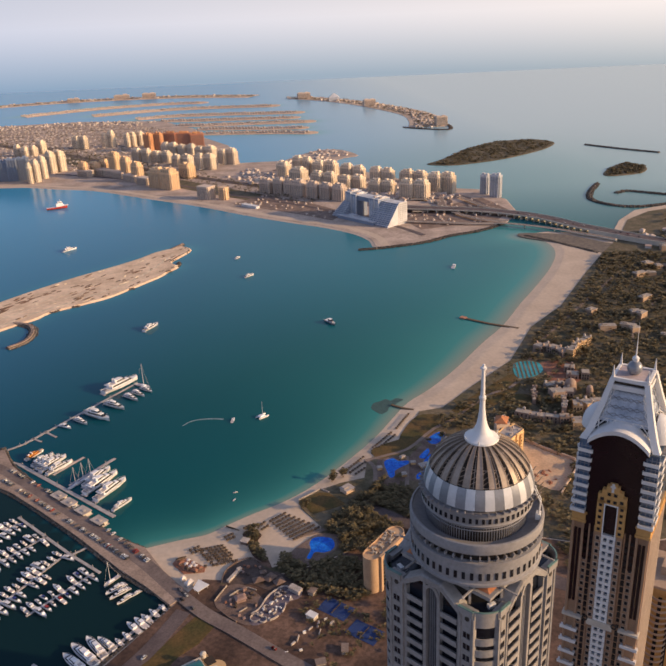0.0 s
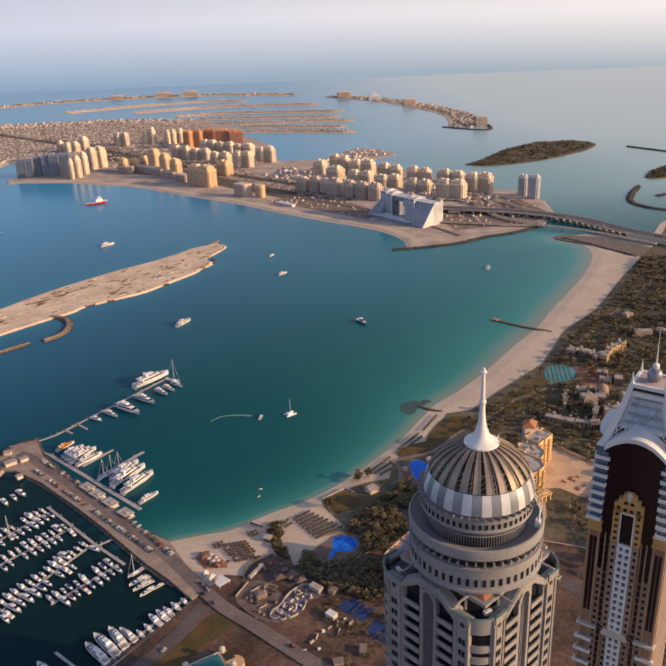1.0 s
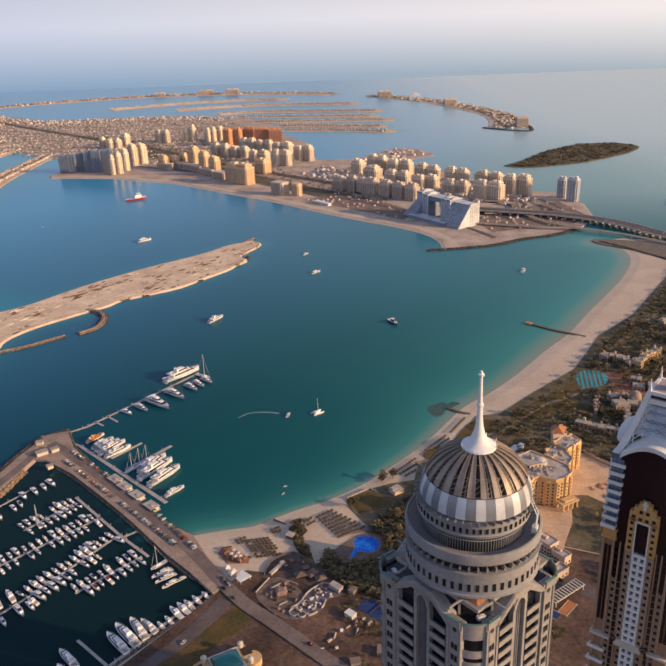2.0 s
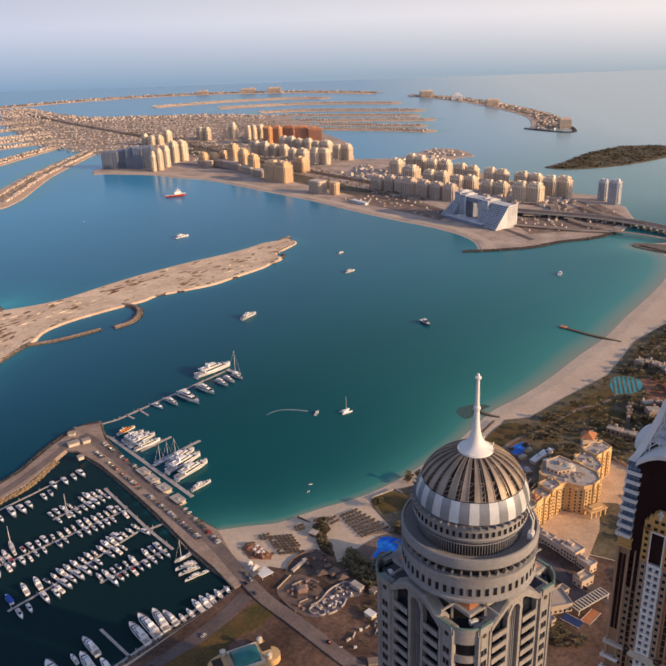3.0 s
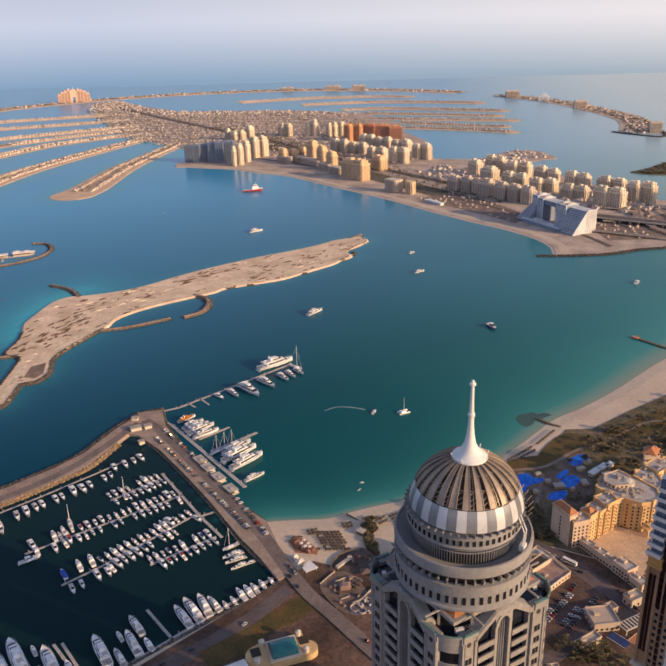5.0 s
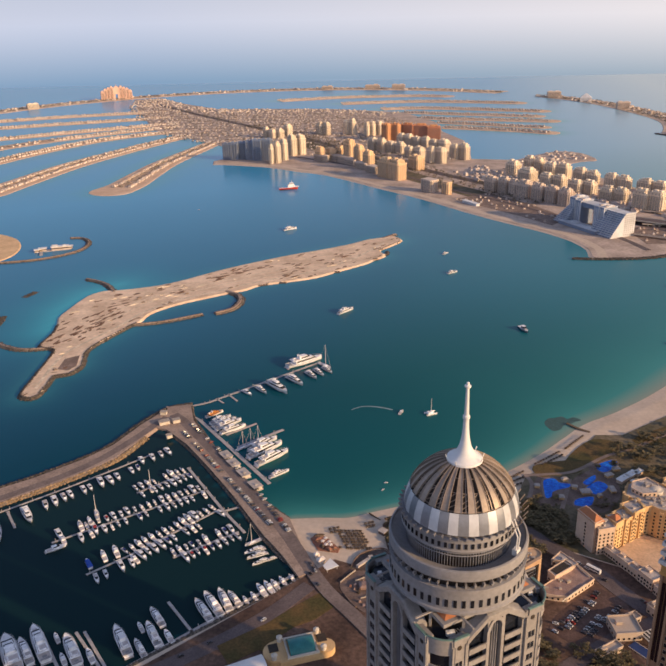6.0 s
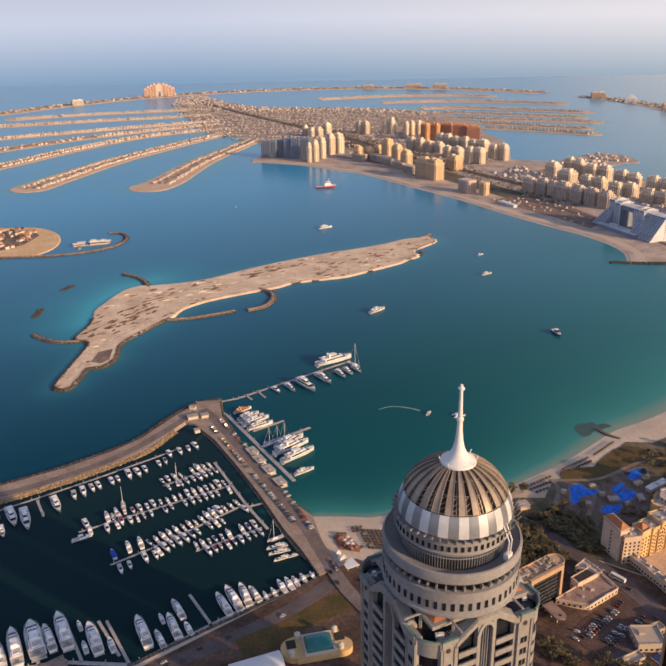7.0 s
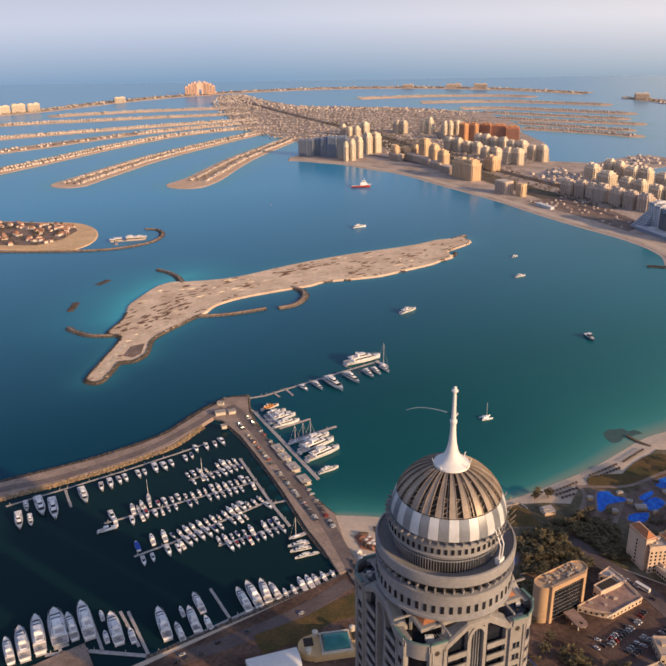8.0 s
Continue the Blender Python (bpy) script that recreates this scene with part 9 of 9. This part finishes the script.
wall_run(plaza, smooth_line([(-86, 432), (-82, 441), (-79, 447)], 3), 1.2, 0.5, "hotel_roof")
wall_run(plaza, smooth_line([(-80, 421), (-74, 415), (-69, 411)], 3), 1.4, 1.0, "plaza_brown", gap=0.2)
wall_run(plaza, smooth_line([(-83, 451), (-82, 462), (-76, 471), (-65, 477), (-57, 471)], 4), 1.0, 0.5, "plaza_brown")
wall_run(plaza, [(-76, 436), (-71, 441), (-64, 444), (-58, 441)], 1.2, 0.6, "hotel_roof", gap=0.2)
wall_run(plaza, [(-78, 428), (-74, 422), (-68, 420), (-63, 424)], 1.0, 0.5, "hotel_roof", gap=0.2)
part("white_terrace", Geo().box(-75.5, 456.5, 1.5, 13, 2.2, 1.9, 60).box(-71.6, 463, 1.5, 3.4, 2.6, 2.6, 30), "roof_pale", plaza, "pale L-shaped bar roof")
part("pavilion", Geo().box(-68, 432, 1.5, 6.4, 5.2, 2.6, 20).box(-68, 432, 4.1, 8, 6.6, 0.9, 20, 0.55), "pink_deck", plaza, "pinkish pavilion roof")
for x, y, w, a in ((-57, 450, 8, 20), (-49, 452, 9, 50), (-42, 447, 8, 30), (-54, 458, 5, 10)):
    part("shade_sail", Geo().box(x, y, 3.6, w, w * 0.8, 1.8, a, 0.06), "plaza_brown", plaza, "brown peaked shade canopy")
    part("post", Geo().tube((x, y, 1.5), (x, y, 5.4), 0.12, n=5), "bark", plaza)
for x, y in scatter([(-83, 430), (-70, 445), (-58, 438), (-56, 424), (-60, 412), (-70, 415)], 22, 67) + scatter([(-80, 455), (-74, 468), (-60, 470), (-45, 455), (-60, 450)], 10, 69):
    part("shelter_roof", Geo().box(x, y, 1.5, r.uniform(1.0, 2.8), r.uniform(0.8, 2.2), r.uniform(0.8, 2.0), r.uniform(0, 90), r.uniform(0.5, 1.0)), r.choice(("thatch", "plaza_dark", "red_deck", "pink_deck")), plaza)
scroll = thing("scrolled_enclosure", "white scrolled low walls and roofs of a club garden", "walls")
for cx, cy, rr_, a in [(-56.5, 413.5, 3.8, 40), (-51.5, 411.5, 2.8, 200), (-54, 417, 2.0, 120), (-38, 440, 3.4, 20), (-43, 435, 2.2, 90), (-50, 423, 2.0, 10)]:
    part("curl", Geo().lathe([(rr_, 1.6), (rr_, 2.9), (rr_ - 0.45, 2.9), (rr_ - 0.45, 1.6)], 24, cx, cy, a, a + 280), "roof_pale", scroll)
wall_run(scroll, smooth_line([(-60, 417), (-54, 423), (-51, 431), (-46, 438), (-40, 443)], 4), 1.4, 0.7, "roof_pale")
wall_run(scroll, smooth_line([(-29, 431), (-36, 428), (-38, 420), (-43, 413), (-50, 409)], 4), 1.4, 0.6, "roof_pale", gap=0.25)
part("club_house", Geo().box(-30.5, 438, 1.6, 9, 4.4, 3.0, -38).box(-30.5, 438, 4.6, 9.6, 5, 0.4, -38), "roof_pale", scroll)
for x, y in scatter([(-58, 410), (-46, 412), (-40, 422), (-33, 431), (-34, 440), (-44, 437), (-52, 424)], 40, 68):
    part("seat_block", Geo().box(x, y, 1.6, r.uniform(0.6, 2.4), r.uniform(0.4, 1.1), r.uniform(0.8, 1.8), r.choice((-38, 52)) + r.uniform(-12, 12)), r.choice(("white_paint", "roof_pale", "roof_pale", "plaza_dark")), scroll)
jetty = thing("beach_jetty", "dark timber jetty with a red end", "jetty")
part("deck", Geo().prism(strip([(178, 945), (205, 922), (238, 901)], 2.0), 0.6, 1.3), "bark", jetty)
part("head", Geo().box(177, 946, 0.4, 8, 6, 1.6, -40), "hotel_red", jetty)
jetty2 = thing("beach_jetty", "short dark timber jetty by the rocks", "jetty")
part("deck", Geo().prism(strip([(62, 712), (72, 704), (83, 699)], 1.4), 0.6, 1.3), "bark", jetty2)
part("pile", Geo().tube((62, 712, -2), (62, 712, 2), 0.3), "bark", jetty2)

mat("car_paint", (0.55, 0.54, 0.54), 0.5, metal=0.0, size=2, grain=0.4, fine=0.03, rnd=0.5)
mat("car_dark", (0.10, 0.09, 0.10), 0.5, metal=0.0, size=2, grain=0.4, fine=0.03, rnd=0.5)
mat("car_red", (0.30, 0.03, 0.02), 0.5, metal=0.0, size=2, grain=0.4, fine=0.03, rnd=0.3)
mat("rubber", (0.02, 0.02, 0.02), 0.9, size=1, grain=0.2, fine=0.1)


def car(m, paint, label):
    t = thing("parked_car", label, "car", m, "parked cars")
    rows = [[(x, -w, z0), (x, -w, z1), (x, w, z1), (x, w, z0)] for x, w, z0, z1 in ((-2.1, 0.7, 0.45, 0.8), (-1.9, 0.85, 0.3, 0.95), (0.8, 0.88, 0.28, 0.95), (1.9, 0.82, 0.3, 0.78), (2.1, 0.65, 0.4, 0.65))]
    part("body", Geo().loft(rows, True), paint, t)
    part("glasshouse", Geo().box(-0.35, 0, 0.93, 2.5, 1.5, 0.5, 0, 0.72), "dark_glass", t)
    part("roof", Geo().box(-0.35, 0, 1.42, 1.7, 1.06, 0.05), paint, t)
    gear = Geo().box(0, 0, 0.22, 3.4, 1.3, 0.12)
    for x in (-1.3, 1.3):
        for y in (-0.8, 0.8):
            gear.tube((x, y - 0.1, 0.32), (x, y + 0.1, 0.32), 0.32, 0.32, 10)
    part("running_gear", gear, "rubber", t)
    return t


CARS = [car(pose(60, 430, 1.6), "car_paint", "pale silver car parked on asphalt"), car(pose(64, 432, 1.6), "car_dark", "dark grey car parked on asphalt"), car(pose(68, 434, 1.6), "car_red", "dark red car parked on asphalt")]
r = random.Random(70)
for line, off, z in (([(-292, 602), (-210, 530), (-156, 482)], 0.0, 2.2), ([(-290, 617), (-206, 545), (-140, 478)], 0.0, 2.2)):
    pts = smooth_line(line, 16)
    for p, q in zip(pts, pts[1:]):
        d = math.degrees(math.atan2(q[1] - p[1], q[0] - p[0]))
        for k in range(2):
            if r.random() < 0.62:
                c = Vector(p).lerp(Vector(q), (k + r.random() * 0.4) / 2)
                copy_thing(r.choices(CARS, (6, 5, 1))[0], pose(c.x, c.y, z, 0, 0, d + 90 + r.uniform(-6, 6)))
for (ax, ay), (bx, by) in (((63, 425), (80, 458)), ((67, 427), (84, 458)), ((77, 425), (88, 445)), ((81, 424), (92, 444)), ((82, 458), (88, 472)), ((92, 442), (101, 458)), ((58, 424), (62, 421))):
    n = int(math.hypot(bx - ax, by - ay) / 2.8)
    for k in range(n):
        if r.random() < 0.72:
            u = (k + 0.5) / n
            copy_thing(r.choices(CARS, (6, 5, 1))[0], pose(ax + (bx - ax) * u, ay + (by - ay) * u, 1.58, 0, 0, 152 + r.uniform(-4, 4)))
coach = thing("parked_coach", "long white coach parked beside the road", "coach", pose(84, 491, 1.7, 0, 0, -31))
part("body", Geo().box(0, 0, 0.5, 11, 2.5, 2.7, 0, 0.97), "white_paint", coach)
part("window_band", Geo().box(0, 0, 1.7, 10.4, 2.54, 0.9), "dark_glass", coach)
for x in (-3.6, 3.8):
    for y in (-1.1, 1.1):
        part("wheel", Geo().tube((x, y - 0.15, 0.5), (x, y + 0.15, 0.5), 0.5, 0.5, 10), "rubber", coach)
for line, n, z in (([(-114, 444), (-92, 421), (-43, 382)], 8, 2.3), ([(50, 514), (81, 494), (128, 453)], 9, 1.65), ([(-180, 318), (-150, 352), (-124, 388)], 9, 1.64), ([(371, 1460), (455, 1348), (535, 1250)], 14, 8.7)):
    pts = smooth_line(line, 20)
    for _ in range(n):
        k = r.randrange(len(pts) - 1)
        d = math.degrees(math.atan2(pts[k + 1][1] - pts[k][1], pts[k + 1][0] - pts[k][0]))
        side = r.choice((-1, 1)) * 2.2
        copy_thing(r.choices(CARS, (6, 6, 1))[0], pose(pts[k][0] - math.sin(radians(d)) * side, pts[k][1] + math.cos(radians(d)) * side, z, 0, 0, d + (180 if side < 0 else 0)))
for k, (x, y, w, d, a) in enumerate([(-318, 612, 10, 6, 40), (-308, 618, 7, 5, 40), (-300, 588, 5, 4, 45), (-328, 630, 6, 4, 10)]):
    h = thing("harbour_kiosk", "small cream harbour office hut", "hut", pose(x, y, 2.2, 0, 0, a), group="harbour huts")
    part("wall", Geo().box(0, 0, 0, w, d, 3), "cream_stone", h)
    part("roof", Geo().box(0, 0, 3, w + 1, d + 1, 0.5), "hotel_roof", h)
# scattered low sheds and containers on the brown ground between road and towers
for k, (x, y) in enumerate(scatter([(-70, 400), (-20, 440), (10, 430), (30, 400), (10, 340), (-60, 330), (-80, 360)], 8, 91)):
    s = random.Random(k + 300)
    h = thing("site_shed", "dusty low shed on brown ground", "shed", pose(x, y, 1.45, 0, 0, s.uniform(0, 90)), group="sheds on the building ground")
    w, d = s.uniform(4, 9), s.uniform(3, 5)
    part("wall", Geo().box(0, 0, 0, w, d, 2.6), "hotel_roof", h)
    part("roof", Geo().box(0, 0, 2.6, w + 0.6, d + 0.6, 0.3), "paving", h)
